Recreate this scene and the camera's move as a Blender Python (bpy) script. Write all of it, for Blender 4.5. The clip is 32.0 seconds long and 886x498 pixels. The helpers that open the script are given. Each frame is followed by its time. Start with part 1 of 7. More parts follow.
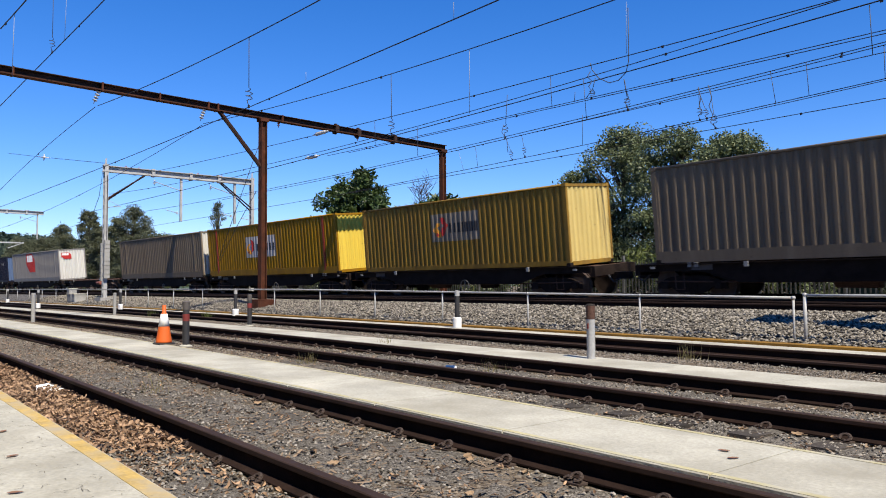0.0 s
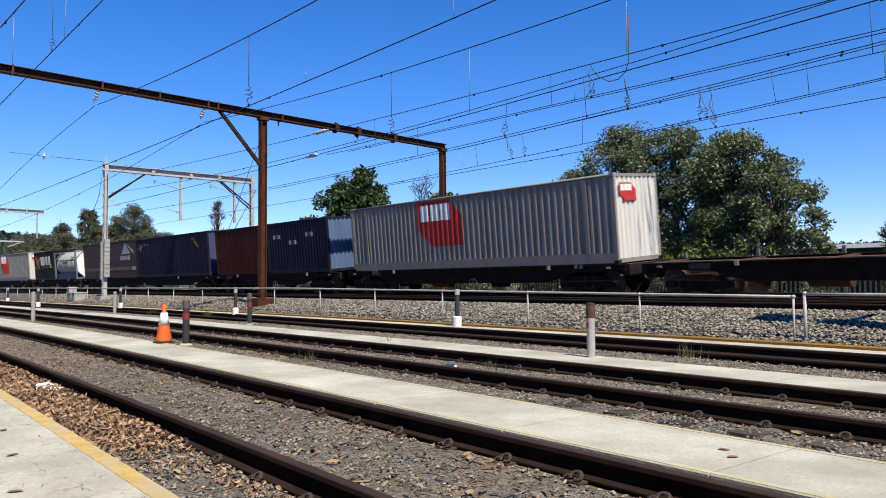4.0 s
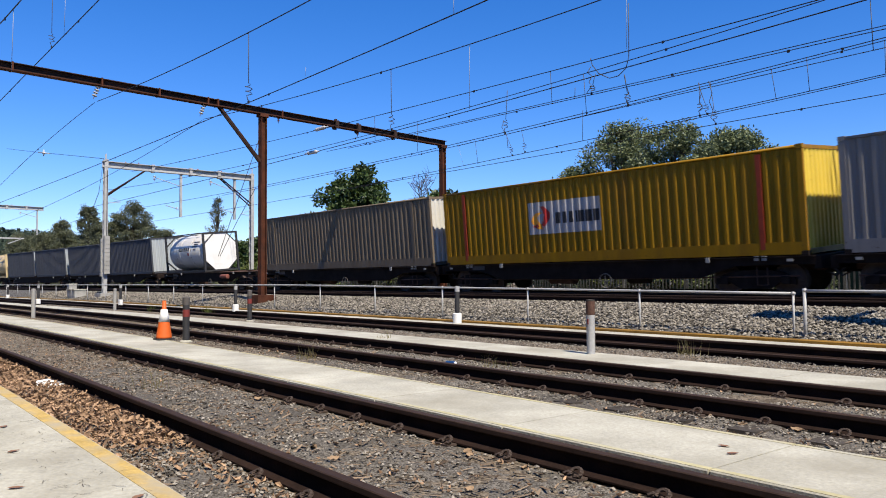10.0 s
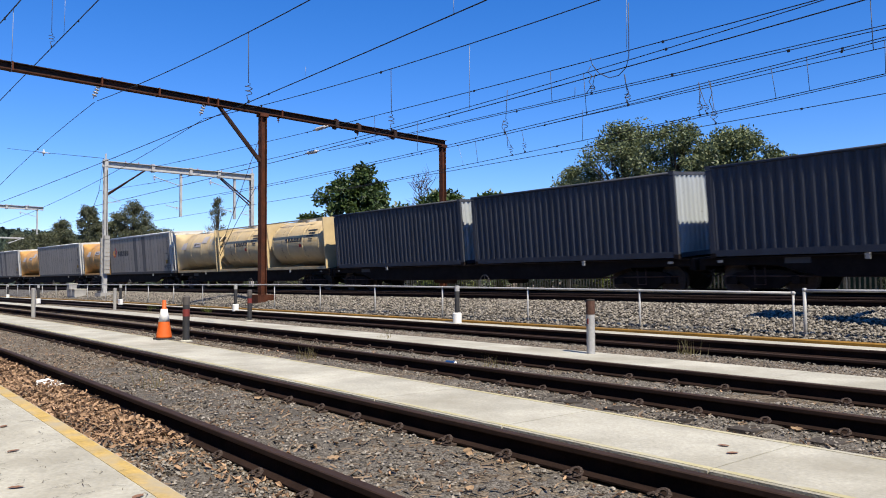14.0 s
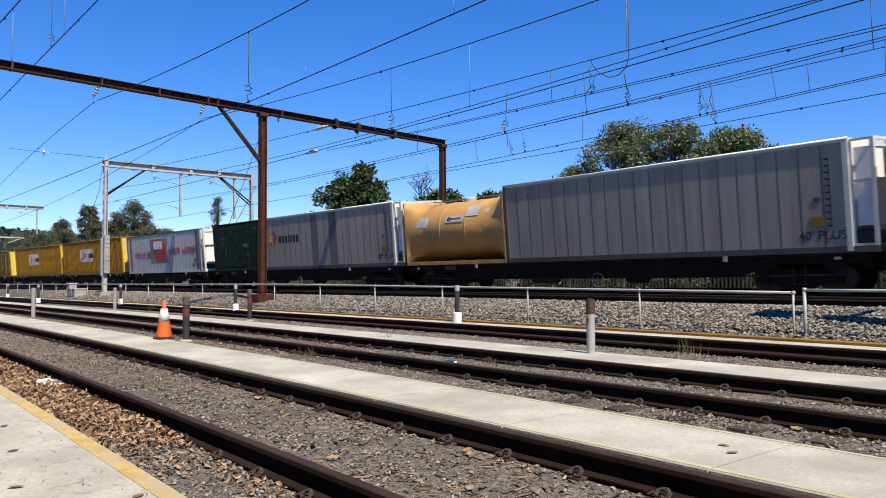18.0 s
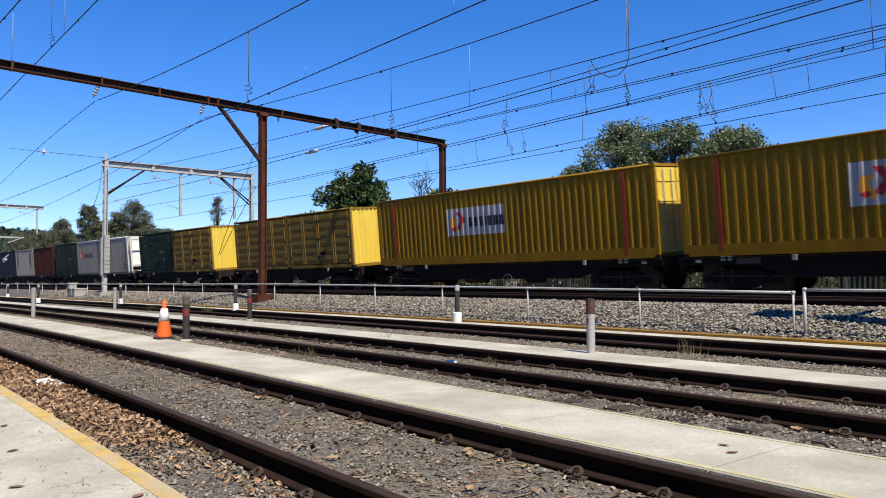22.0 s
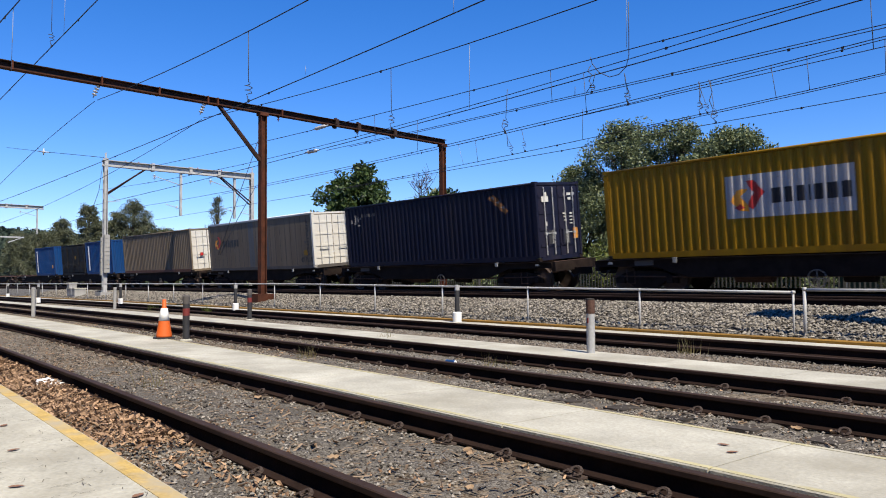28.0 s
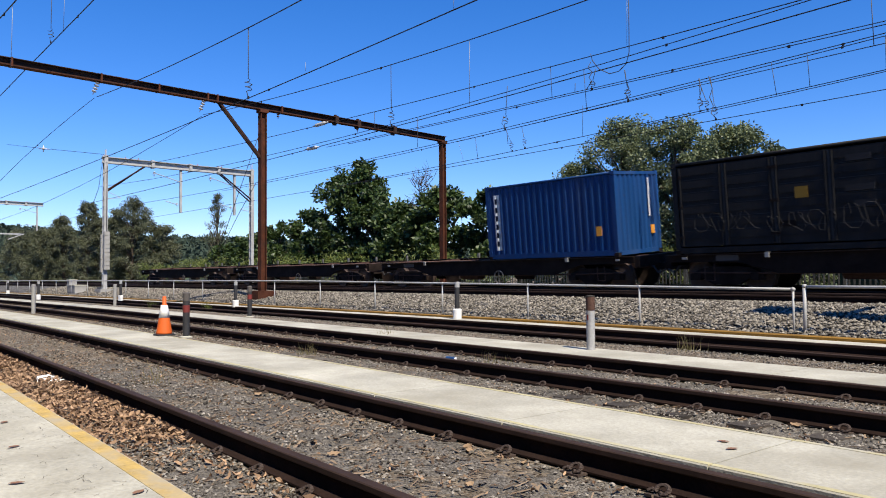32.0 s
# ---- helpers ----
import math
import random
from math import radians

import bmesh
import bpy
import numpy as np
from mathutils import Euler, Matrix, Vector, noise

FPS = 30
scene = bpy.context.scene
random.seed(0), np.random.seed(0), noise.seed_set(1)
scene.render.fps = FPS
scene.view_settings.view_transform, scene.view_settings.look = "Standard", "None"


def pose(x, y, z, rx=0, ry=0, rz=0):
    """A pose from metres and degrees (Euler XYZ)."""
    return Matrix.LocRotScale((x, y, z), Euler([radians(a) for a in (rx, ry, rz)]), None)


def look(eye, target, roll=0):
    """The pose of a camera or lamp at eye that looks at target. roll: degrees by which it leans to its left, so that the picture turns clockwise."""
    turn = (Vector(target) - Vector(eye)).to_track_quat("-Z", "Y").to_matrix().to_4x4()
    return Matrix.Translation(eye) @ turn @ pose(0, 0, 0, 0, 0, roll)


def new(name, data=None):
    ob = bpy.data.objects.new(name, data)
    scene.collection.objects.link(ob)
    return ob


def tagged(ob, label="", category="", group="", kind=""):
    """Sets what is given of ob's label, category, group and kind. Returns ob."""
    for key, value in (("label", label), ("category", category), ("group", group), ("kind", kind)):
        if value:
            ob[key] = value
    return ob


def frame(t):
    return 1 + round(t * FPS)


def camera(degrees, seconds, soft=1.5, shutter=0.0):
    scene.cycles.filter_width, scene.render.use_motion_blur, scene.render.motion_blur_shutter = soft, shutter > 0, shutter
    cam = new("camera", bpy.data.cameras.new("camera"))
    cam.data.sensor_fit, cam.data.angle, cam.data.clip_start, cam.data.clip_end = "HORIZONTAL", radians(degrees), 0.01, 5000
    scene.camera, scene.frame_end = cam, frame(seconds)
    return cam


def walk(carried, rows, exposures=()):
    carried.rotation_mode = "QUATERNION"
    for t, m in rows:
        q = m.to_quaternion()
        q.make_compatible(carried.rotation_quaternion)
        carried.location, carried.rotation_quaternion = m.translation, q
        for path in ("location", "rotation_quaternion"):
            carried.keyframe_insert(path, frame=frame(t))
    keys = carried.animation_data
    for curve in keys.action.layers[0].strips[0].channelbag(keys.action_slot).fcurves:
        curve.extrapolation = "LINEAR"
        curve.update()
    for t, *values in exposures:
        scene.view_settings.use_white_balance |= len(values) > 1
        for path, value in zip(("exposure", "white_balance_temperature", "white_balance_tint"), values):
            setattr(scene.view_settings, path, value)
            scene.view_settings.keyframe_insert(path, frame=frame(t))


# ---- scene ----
# One plan: the yard and main line are arcs about one centre far behind the camera.
RC = 645.5          # metres from the eye to the centre of the curve
EYE_Z = 1.079


LINE = RC + 21.02   # radius of the main line itself
EASE = 30.0         # metres back along the line where the curve eases
SOFT = 0.0009       # its gentler curvature beyond


def line_pose(s, off):
    """Where the line runs at s metres (measured at offset off), and its heading."""
    u = s * LINE / (RC + off)
    if u > -EASE:
        a = u / LINE
        return LINE * math.sin(a), LINE * math.cos(a) - RC, -a
    a, back = -EASE / LINE, -EASE - u
    h = -a + SOFT * back
    return (LINE * math.sin(a) - (math.sin(h) - math.sin(-a)) / SOFT, LINE * math.cos(a) - RC + (math.cos(h) - math.cos(-a)) / SOFT, h)


def at(s, off, z=0.0):
    """Place at s metres along the line and off metres out from the eye."""
    x, y, h = line_pose(s, off)
    d = off - 21.02
    return Vector((x - d * math.sin(h), y + d * math.cos(h), z))


def along(s, off, z=0.0, cant=0.0):
    """Pose with x along the line, y away from the eye, leaning by cant (radians)."""
    return Matrix.Translation(at(s, off, z)) @ Matrix.Rotation(line_pose(s, off)[2], 4, "Z") @ Matrix.Rotation(cant, 4, "X")


# ---- camera ----
cam = camera(61.19, 32.0, soft=1.0, shutter=0.1)
YAW, ROLL = 51.437, -0.396
PITCH = [(0, 2.71), (1.2, 2.69), (2.0, 2.635), (3.5, 2.62), (5.5, 2.61), (6.5, 2.60), (7, 2.565), (8, 2.49), (9, 2.435), (10, 2.375),
         (11, 2.349), (14.5, 2.349), (17, 2.345), (18.5, 2.31), (22, 2.305), (27.5, 2.30), (28.5, 2.265), (29.5, 2.22),
         (30, 2.18), (31, 2.115), (32, 2.05)]


def view(pitch):
    y, p = radians(YAW), radians(pitch)
    eye = Vector((0, 0, EYE_Z))
    way = Vector((-math.sin(y) * math.cos(p), math.cos(y) * math.cos(p), math.sin(p)))
    return look(eye, eye + way * 10, ROLL)


walk(cam, [(t, view(p)) for t, p in PITCH])

# ---- world and sun ----
SUN_WAY = Vector((1.0, -0.178, 1.40)).normalized()
world = bpy.data.worlds.new("sky")
scene.world = world
world.use_nodes = True
wn = world.node_tree
sky = wn.nodes.new("ShaderNodeTexSky")
sky.sky_type = "NISHITA"
sky.sun_disc = False
sky.sun_elevation = math.asin(SUN_WAY.z)
sky.sun_rotation = math.atan2(SUN_WAY.x, SUN_WAY.y)
sky.altitude = 350
sky.air_density, sky.dust_density, sky.ozone_density = 1.0, 0.0, 4.0
rich = wn.nodes.new("ShaderNodeHueSaturation")
rich.inputs["Saturation"].default_value = 1.25
tint = wn.nodes.new("ShaderNodeMix")
tint.data_type, tint.blend_type = "RGBA", "MULTIPLY"
tint.inputs["Factor"].default_value = 1.0
tint.inputs[7].default_value = (1.0, 1.0, 1.24, 1)
wn.links.new(sky.outputs[0], tint.inputs[6])
wn.links.new(tint.outputs[2], rich.inputs["Color"])
wn.links.new(rich.outputs[0], wn.nodes["Background"].inputs[0])
wn.nodes["Background"].inputs[1].default_value = 0.073
sun = new("sun", bpy.data.lights.new("sun", "SUN"))
sun.data.energy, sun.data.angle, sun.data.color = 4.5, radians(0.53), (1.0, 0.91, 0.76)
sun.matrix_world = look(SUN_WAY * 50, (0, 0, 0))
scene.view_settings.exposure = 0.96

# ---- materials ----
MATS = {}


def paint(name, rgb, rough=0.6, metal=0.0, scale=3.0, vary=0.25, bump=0.0, fine=40.0, dirt=None, dirt_amount=0.4, streak=False, spread=0.0):
    """Base colour with broad and fine variation, optional stains, relief and piece-to-piece spread."""
    if name in MATS:
        return MATS[name]
    m = bpy.data.materials.new(name)
    m.use_nodes = True
    t = m.node_tree
    b = t.nodes["Principled BSDF"]
    b.inputs["Roughness"].default_value = rough
    b.inputs["Metallic"].default_value = metal
    b.inputs["Specular IOR Level"].default_value = 0.12 if rough > 0.7 or streak else 0.3
    co = t.nodes.new("ShaderNodeTexCoord")
    src = co.outputs["Object"]
    if streak:
        mp = t.nodes.new("ShaderNodeMapping")
        mp.inputs["Scale"].default_value = (1.0, 1.0, 0.12)
        t.links.new(src, mp.inputs[0])
        src_b = mp.outputs[0]
    else:
        src_b = src

    def noise_node(scale_, detail, source):
        n = t.nodes.new("ShaderNodeTexNoise")
        n.inputs["Scale"].default_value = scale_
        n.inputs["Detail"].default_value = detail
        n.inputs["Roughness"].default_value = 0.62
        t.links.new(source, n.inputs["Vector"])
        return n

    def mixer(kind, fac, a, c):
        x = t.nodes.new("ShaderNodeMix")
        x.data_type, x.blend_type = "RGBA", kind
        if isinstance(fac, float):
            x.inputs["Factor"].default_value = fac
        else:
            t.links.new(fac, x.inputs["Factor"])
        for slot, v in ((6, a), (7, c)):
            if isinstance(v, tuple):
                x.inputs[slot].default_value = (*v, 1)
            else:
                t.links.new(v, x.inputs[slot])
        return x.outputs[2]

    n1 = noise_node(scale, 6, src_b)
    n2 = noise_node(fine, 4, src)
    dark = tuple(c * (1 - vary) for c in rgb)
    light = tuple(min(1, c * (1 + vary * 0.8)) for c in rgb)
    r1 = t.nodes.new("ShaderNodeValToRGB")
    r1.color_ramp.elements[0].position, r1.color_ramp.elements[1].position = 0.3, 0.7
    r1.color_ramp.elements[0].color, r1.color_ramp.elements[1].color = (*dark, 1), (*light, 1)
    t.links.new(n1.outputs[0], r1.inputs[0])
    col = r1.outputs[0]
    r2 = t.nodes.new("ShaderNodeMapRange")
    r2.inputs[1].default_value, r2.inputs[2].default_value = 0.3, 0.7
    r2.inputs[3].default_value, r2.inputs[4].default_value = 1 - vary * 0.7, 1 + vary * 0.5
    t.links.new(n2.outputs[0], r2.inputs[0])
    g = t.nodes.new("ShaderNodeCombineColor")
    for i in range(3):
        t.links.new(r2.outputs[0], g.inputs[i])
    col = mixer("MULTIPLY", 1.0, col, g.outputs[0])
    if dirt:
        n3 = noise_node(scale * 0.45 + 0.3, 8, src_b)
        r3 = t.nodes.new("ShaderNodeMapRange")
        r3.inputs[1].default_value, r3.inputs[2].default_value = 0.45, 0.68
        r3.inputs[3].default_value, r3.inputs[4].default_value = 0.0, dirt_amount
        t.links.new(n3.outputs[0], r3.inputs[0])
        col = mixer("MIX", r3.outputs[0], col, dirt)
    if streak:
        run = t.nodes.new("ShaderNodeMapping")
        run.inputs["Scale"].default_value = (1.0, 1.0, 0.05)
        t.links.new(src, run.inputs[0])
        for source, scale_, lo, hi, amount, tone in ((run.outputs[0], 5.5, 0.54, 0.72, 0.32, tuple(c * 0.45 + 0.008 for c in rgb)), (run.outputs[0], 3.1, 0.58, 0.74, 0.30, tuple(min(1, c * 1.5) for c in rgb)), (src, 7.0, 0.66, 0.70, 0.5, (0.05, 0.026, 0.018))):
            n4 = noise_node(scale_, 5, source)
            r5 = t.nodes.new("ShaderNodeMapRange")
            r5.inputs[1].default_value, r5.inputs[2].default_value, r5.inputs[4].default_value = lo, hi, amount
            t.links.new(n4.outputs[0], r5.inputs[0])
            col = mixer("MIX", r5.outputs[0], col, tone)
    if spread:
        oi = t.nodes.new("ShaderNodeObjectInfo")
        r4 = t.nodes.new("ShaderNodeMapRange")
        r4.inputs[3].default_value, r4.inputs[4].default_value = 1 - spread, 1 + spread
        t.links.new(oi.outputs["Random"], r4.inputs[0])
        g2 = t.nodes.new("ShaderNodeCombineColor")
        for i in range(3):
            t.links.new(r4.outputs[0], g2.inputs[i])
        col = mixer("MULTIPLY", 1.0, col, g2.outputs[0])
    t.links.new(col, b.inputs["Base Color"])
    if bump:
        bn = t.nodes.new("ShaderNodeBump")
        bn.inputs["Strength"].default_value = min(1.0, bump)
        bn.inputs["Distance"].default_value = 0.02
        t.links.new(n2.outputs[0], bn.inputs["Height"])
        t.links.new(bn.outputs[0], b.inputs["Normal"])
    MATS[name] = m
    return m


def leafy(name, dark, light, trans=0.25, rough=0.5):
    """Foliage: colour differs from leaf to leaf, some light comes through."""
    if name in MATS:
        return MATS[name]
    m = bpy.data.materials.new(name)
    m.use_nodes = True
    t = m.node_tree
    b = t.nodes["Principled BSDF"]
    ge = t.nodes.new("ShaderNodeNewGeometry")
    r = t.nodes.new("ShaderNodeValToRGB")
    r.color_ramp.elements[0].color, r.color_ramp.elements[1].color = (*dark, 1), (*light, 1)
    t.links.new(ge.outputs["Random Per Island"], r.inputs[0])
    t.links.new(r.outputs[0], b.inputs["Base Color"])
    b.inputs["Roughness"].default_value = rough
    b.inputs["Specular IOR Level"].default_value = 0.1 if rough > 0.7 else 0.4
    tr = t.nodes.new("ShaderNodeBsdfTranslucent")
    t.links.new(r.outputs[0], tr.inputs["Color"])
    mx = t.nodes.new("ShaderNodeMixShader")
    mx.inputs[0].default_value = trans
    t.links.new(b.outputs[0], mx.inputs[1])
    t.links.new(tr.outputs[0], mx.inputs[2])
    t.links.new(mx.outputs[0], t.nodes["Material Output"].inputs[0])
    MATS[name] = m
    return m


def stony(name, dark, light, cell, patch, tone, rough=0.92):
    """Ground of small stones: every cell has its own grey, broad patches on top."""
    m = bpy.data.materials.new(name)
    m.use_nodes = True
    t = m.node_tree
    b = t.nodes["Principled BSDF"]
    b.inputs["Roughness"].default_value = rough
    b.inputs["Specular IOR Level"].default_value = 0.1
    co = t.nodes.new("ShaderNodeTexCoord")
    v = t.nodes.new("ShaderNodeTexVoronoi")
    v.inputs["Scale"].default_value = cell
    t.links.new(co.outputs["Object"], v.inputs["Vector"])
    bw = t.nodes.new("ShaderNodeSeparateColor")
    t.links.new(v.outputs["Color"], bw.inputs[0])
    r = t.nodes.new("ShaderNodeValToRGB")
    r.color_ramp.elements[0].color, r.color_ramp.elements[1].color = (*dark, 1), (*light, 1)
    t.links.new(bw.outputs[0], r.inputs[0])
    n = t.nodes.new("ShaderNodeTexNoise")
    n.inputs["Scale"].default_value, n.inputs["Detail"].default_value, n.inputs["Roughness"].default_value = patch, 9, 0.7
    t.links.new(co.outputs["Object"], n.inputs["Vector"])
    k = t.nodes.new("ShaderNodeMapRange")
    k.inputs[1].default_value, k.inputs[2].default_value, k.inputs[4].default_value = 0.42, 0.66, 0.75
    t.links.new(n.outputs[0], k.inputs[0])
    x = t.nodes.new("ShaderNodeMix")
    x.data_type = "RGBA"
    x.inputs[7].default_value = (*tone, 1)
    t.links.new(k.outputs[0], x.inputs["Factor"])
    t.links.new(r.outputs[0], x.inputs[6])
    t.links.new(x.outputs[2], b.inputs["Base Color"])
    bn = t.nodes.new("ShaderNodeBump")
    bn.inputs["Strength"].default_value, bn.inputs["Distance"].default_value = 1.0, 0.5 / cell
    bn.invert = True
    t.links.new(v.outputs["Distance"], bn.inputs["Height"])
    t.links.new(bn.outputs[0], b.inputs["Normal"])
    return m


M_DIRT = stony("yard_dirt", (0.0331, 0.0257, 0.0191), (0.25, 0.206, 0.154), 46, 2.2, (0.0625, 0.0485, 0.0345))
M_SOIL = stony("crumbly_dirt", (0.030, 0.025, 0.020), (0.204, 0.184, 0.156), 85, 1.3, (0.064, 0.058, 0.050))
M_BALLAST = stony("ballast", (0.0147, 0.0132, 0.0118), (0.147, 0.14, 0.129), 19, 0.7, (0.118, 0.11, 0.103))
M_STONE = leafy("ballast_stone", (0.032, 0.028, 0.023), (0.285, 0.256, 0.212), 0.0, 0.85)
M_PEBBLE = leafy("yard_gravel", (0.030, 0.027, 0.023), (0.285, 0.258, 0.222), 0.0, 0.9)
M_CONC = paint("worn_concrete", (0.375, 0.362, 0.305), 0.9, scale=1.1, vary=0.24, bump=0.25, fine=35, dirt=(0.221, 0.206, 0.162), dirt_amount=0.7)
M_GREYCONC = paint("grey_concrete", (0.279, 0.273, 0.257), 0.9, scale=2, vary=0.2, bump=0.3, fine=40)
M_YELLOWLINE = paint("worn_yellow_paint", (0.404, 0.283, 0.0955), 0.85, scale=5, vary=0.2, fine=40, dirt=(0.309, 0.272, 0.198), dirt_amount=0.9)
M_PALELINE = paint("faded_edge_paint", (0.367, 0.331, 0.198), 0.85, scale=5, vary=0.15, fine=50, dirt=(0.331, 0.316, 0.272), dirt_amount=0.9)
M_KERB = paint("ochre_kerb_paint", (0.198, 0.107, 0.0221), 0.75, scale=2, vary=0.3, fine=30, dirt=(0.103, 0.0735, 0.0404))
M_RAIL = paint("rusty_rail_steel", (0.018, 0.010, 0.0075), 0.95, 0.0, scale=3, vary=0.45, bump=0.3, fine=60)
M_RAILTOP = paint("rail_head_steel", (0.034, 0.021, 0.016), 0.75, 0.0, scale=3, vary=0.25, fine=40)
M_CLIP = paint("rusty_clip", (0.0625, 0.0463, 0.039), 0.8, 0.2, scale=20, vary=0.4, fine=80)
M_SLEEPER = paint("weathered_timber", (0.05, 0.043, 0.037), 0.9, scale=4, vary=0.4, bump=0.6, fine=50, spread=0.3)
M_RUST = paint("rusted_girder", (0.070, 0.024, 0.013), 0.85, 0.0, scale=2.5, vary=0.45, bump=0.3, fine=40, dirt=(0.03, 0.018, 0.014), dirt_amount=0.7)
M_DARKBEAM = paint("blackened_girder", (0.028, 0.017, 0.014), 0.85, 0.0, scale=2.5, vary=0.45, bump=0.3, fine=40, dirt=(0.08, 0.03, 0.018), dirt_amount=0.5)
M_GALV = paint("galvanised_steel", (0.33, 0.33, 0.325), 0.6, 0.1, scale=3, vary=0.2, fine=30)
M_WIRE = paint("dark_wire", (0.0266, 0.0251, 0.0266), 0.6, 0.4, vary=0.1)
M_DROPPER = paint("thin_grey_wire", (0.06, 0.06, 0.065), 0.6, 0.3, vary=0.1)
M_STRAND = paint("pale_strand", (0.221, 0.235, 0.265), 0.5, 0.2, vary=0.1)
M_INSUL = paint("white_insulator", (0.419, 0.413, 0.402), 0.3, vary=0.1)
M_INSULRED = paint("brown_insulator", (0.213, 0.076, 0.0532), 0.3, vary=0.1)
M_DECK = paint("rusty_wagon_deck", (0.085, 0.047, 0.035), 0.85, 0.0, scale=3, vary=0.45, bump=0.2, fine=30, dirt=(0.04, 0.03, 0.025), dirt_amount=0.5)
M_UNDER = paint("underframe_grime", (0.014, 0.009, 0.0075), 0.85, 0.1, scale=3, vary=0.4, bump=0.2, fine=30, dirt=(0.03, 0.022, 0.017), dirt_amount=0.35)
M_REDTANK = paint("salmon_red_tank_paint", (0.17, 0.058, 0.042), 0.6, scale=3, vary=0.3)
M_WHEEL = paint("wheel_steel", (0.07, 0.05, 0.042), 0.6, 0.4, scale=5, vary=0.3)
M_BLACK = paint("black_plastic", (0.028, 0.028, 0.03), 0.6, scale=5, vary=0.3)
M_WHITE = paint("white_paint", (0.663, 0.663, 0.646), 0.5, scale=3, vary=0.08, dirt=(0.425, 0.391, 0.34), dirt_amount=0.3)
M_RED = paint("red_paint", (0.16, 0.028, 0.024), 0.5, vary=0.15)
M_ORANGE = paint("cone_orange", (0.514, 0.0955, 0.0147), 0.55, vary=0.1)
M_BARK = paint("bark", (0.0779, 0.0614, 0.0475), 0.95, scale=6, vary=0.4, bump=0.8, fine=25)
M_PALING = paint("palisade_grey", (0.10, 0.10, 0.095), 0.75, 0.1, scale=4, vary=0.5)

# ---- mesh helpers ----
CACHE = {}


def mesh_of(name, verts, faces, material=None, smooth=False):
    me = bpy.data.meshes.new(name)
    me.from_pydata([tuple(v) for v in verts], [], faces)
    if material:
        me.materials.append(material)
    if smooth:
        me.polygons.foreach_set("use_smooth", [True] * len(me.polygons))
    me.update()
    return me


class Kit:
    """Collects simple solids into one mesh."""

    def __init__(self):
        self.v, self.f, self.m = [], [], []

    def add(self, verts, faces, mi=0):
        o = len(self.v)
        self.v += [tuple(p) for p in verts]
        self.f += [tuple(i + o for i in fc) for fc in faces]
        self.m += [mi] * len(faces)
        return self

    def box(self, x0, x1, y0, y1, z0, z1, mi=0, bev=0.0):
        if bev:
            return self.prism([(x0 + bev, y0), (x1 - bev, y0), (x1, y0 + bev), (x1, y1 - bev), (x1 - bev, y1), (x0 + bev, y1), (x0, y1 - bev), (x0, y0 + bev)], z0, z1, mi)
        vs = [(x, y, z) for z in (z0, z1) for x, y in ((x0, y0), (x1, y0), (x1, y1), (x0, y1))]
        return self.add(vs, [(3, 2, 1, 0), (4, 5, 6, 7), (0, 1, 5, 4), (1, 2, 6, 5), (2, 3, 7, 6), (3, 0, 4, 7)], mi)

    def prism(self, ring, z0, z1, mi=0):
        n = len(ring)
        vs = [(x, y, z0) for x, y in ring] + [(x, y, z1) for x, y in ring]
        fs = [tuple(range(n))[::-1], tuple(range(n, 2 * n))] + [(i, (i + 1) % n, n + (i + 1) % n, n + i) for i in range(n)]
        return self.add(vs, fs, mi)

    def tube(self, pts, r, n=6, mi=0, r2=None, caps=True):
        pts = [Vector(p) for p in pts]
        vs, fs = [], []
        for i, p in enumerate(pts):
            d = (pts[min(i + 1, len(pts) - 1)] - pts[max(i - 1, 0)]).normalized()
            u = d.orthogonal().normalized() if abs(d.z) < 0.9 else Vector((1, 0, 0))
            u = (Vector((0, 0, 1)).cross(d).normalized() if abs(d.z) < 0.9 else (u - d * u.dot(d)).normalized())
            w = d.cross(u)
            rr = r if r2 is None else r + (r2 - r) * i / max(1, len(pts) - 1)
            vs += [p + (u * math.cos(6.28318 * k / n) + w * math.sin(6.28318 * k / n)) * rr for k in range(n)]
        for i in range(len(pts) - 1):
            fs += [(i * n + k, i * n + (k + 1) % n, (i + 1) * n + (k + 1) % n, (i + 1) * n + k) for k in range(n)]
        if caps:
            fs += [tuple(range(n))[::-1], tuple(range((len(pts) - 1) * n, len(pts) * n))]
        return self.add(vs, fs, mi)

    def lathe(self, prof, n=16, mi=0, axis="Z"):
        """prof: (radius, height) pairs, turned about an axis."""
        vs, fs = [], []
        for r, z in prof:
            for k in range(n):
                a = 6.28318 * k / n
                p = (r * math.cos(a), r * math.sin(a), z)
                vs.append(p if axis == "Z" else (z, p[0], p[1]) if axis == "X" else (p[0], z, p[1]))
        for i in range(len(prof) - 1):
            fs += [(i * n + k, i * n + (k + 1) % n, (i + 1) * n + (k + 1) % n, (i + 1) * n + k) for k in range(n)]
        fs += [tuple(range(n))[::-1], tuple(range((len(prof) - 1) * n, len(prof) * n))]
        return self.add(vs, fs, mi)

    def mesh(self, name, *materials, smooth=False):
        me = mesh_of(name, self.v, self.f, None, smooth)
        for m in materials:
            me.materials.append(m)
        if len(materials) > 1:
            me.polygons.foreach_set("material_index", self.m)
        return me


def part(name, me, parent, m=None, label=""):
    ob = new(name, me)
    ob.parent = parent
    if m is not None:
        ob.matrix_basis = m
    if label:
        tagged(ob, label)
    return ob


def thing(name, m=None, label="", category="", group="", kind="", me=None):
    ob = new(name, me)
    if m is not None:
        ob.matrix_basis = m
    return tagged(ob, label, category, group, kind)


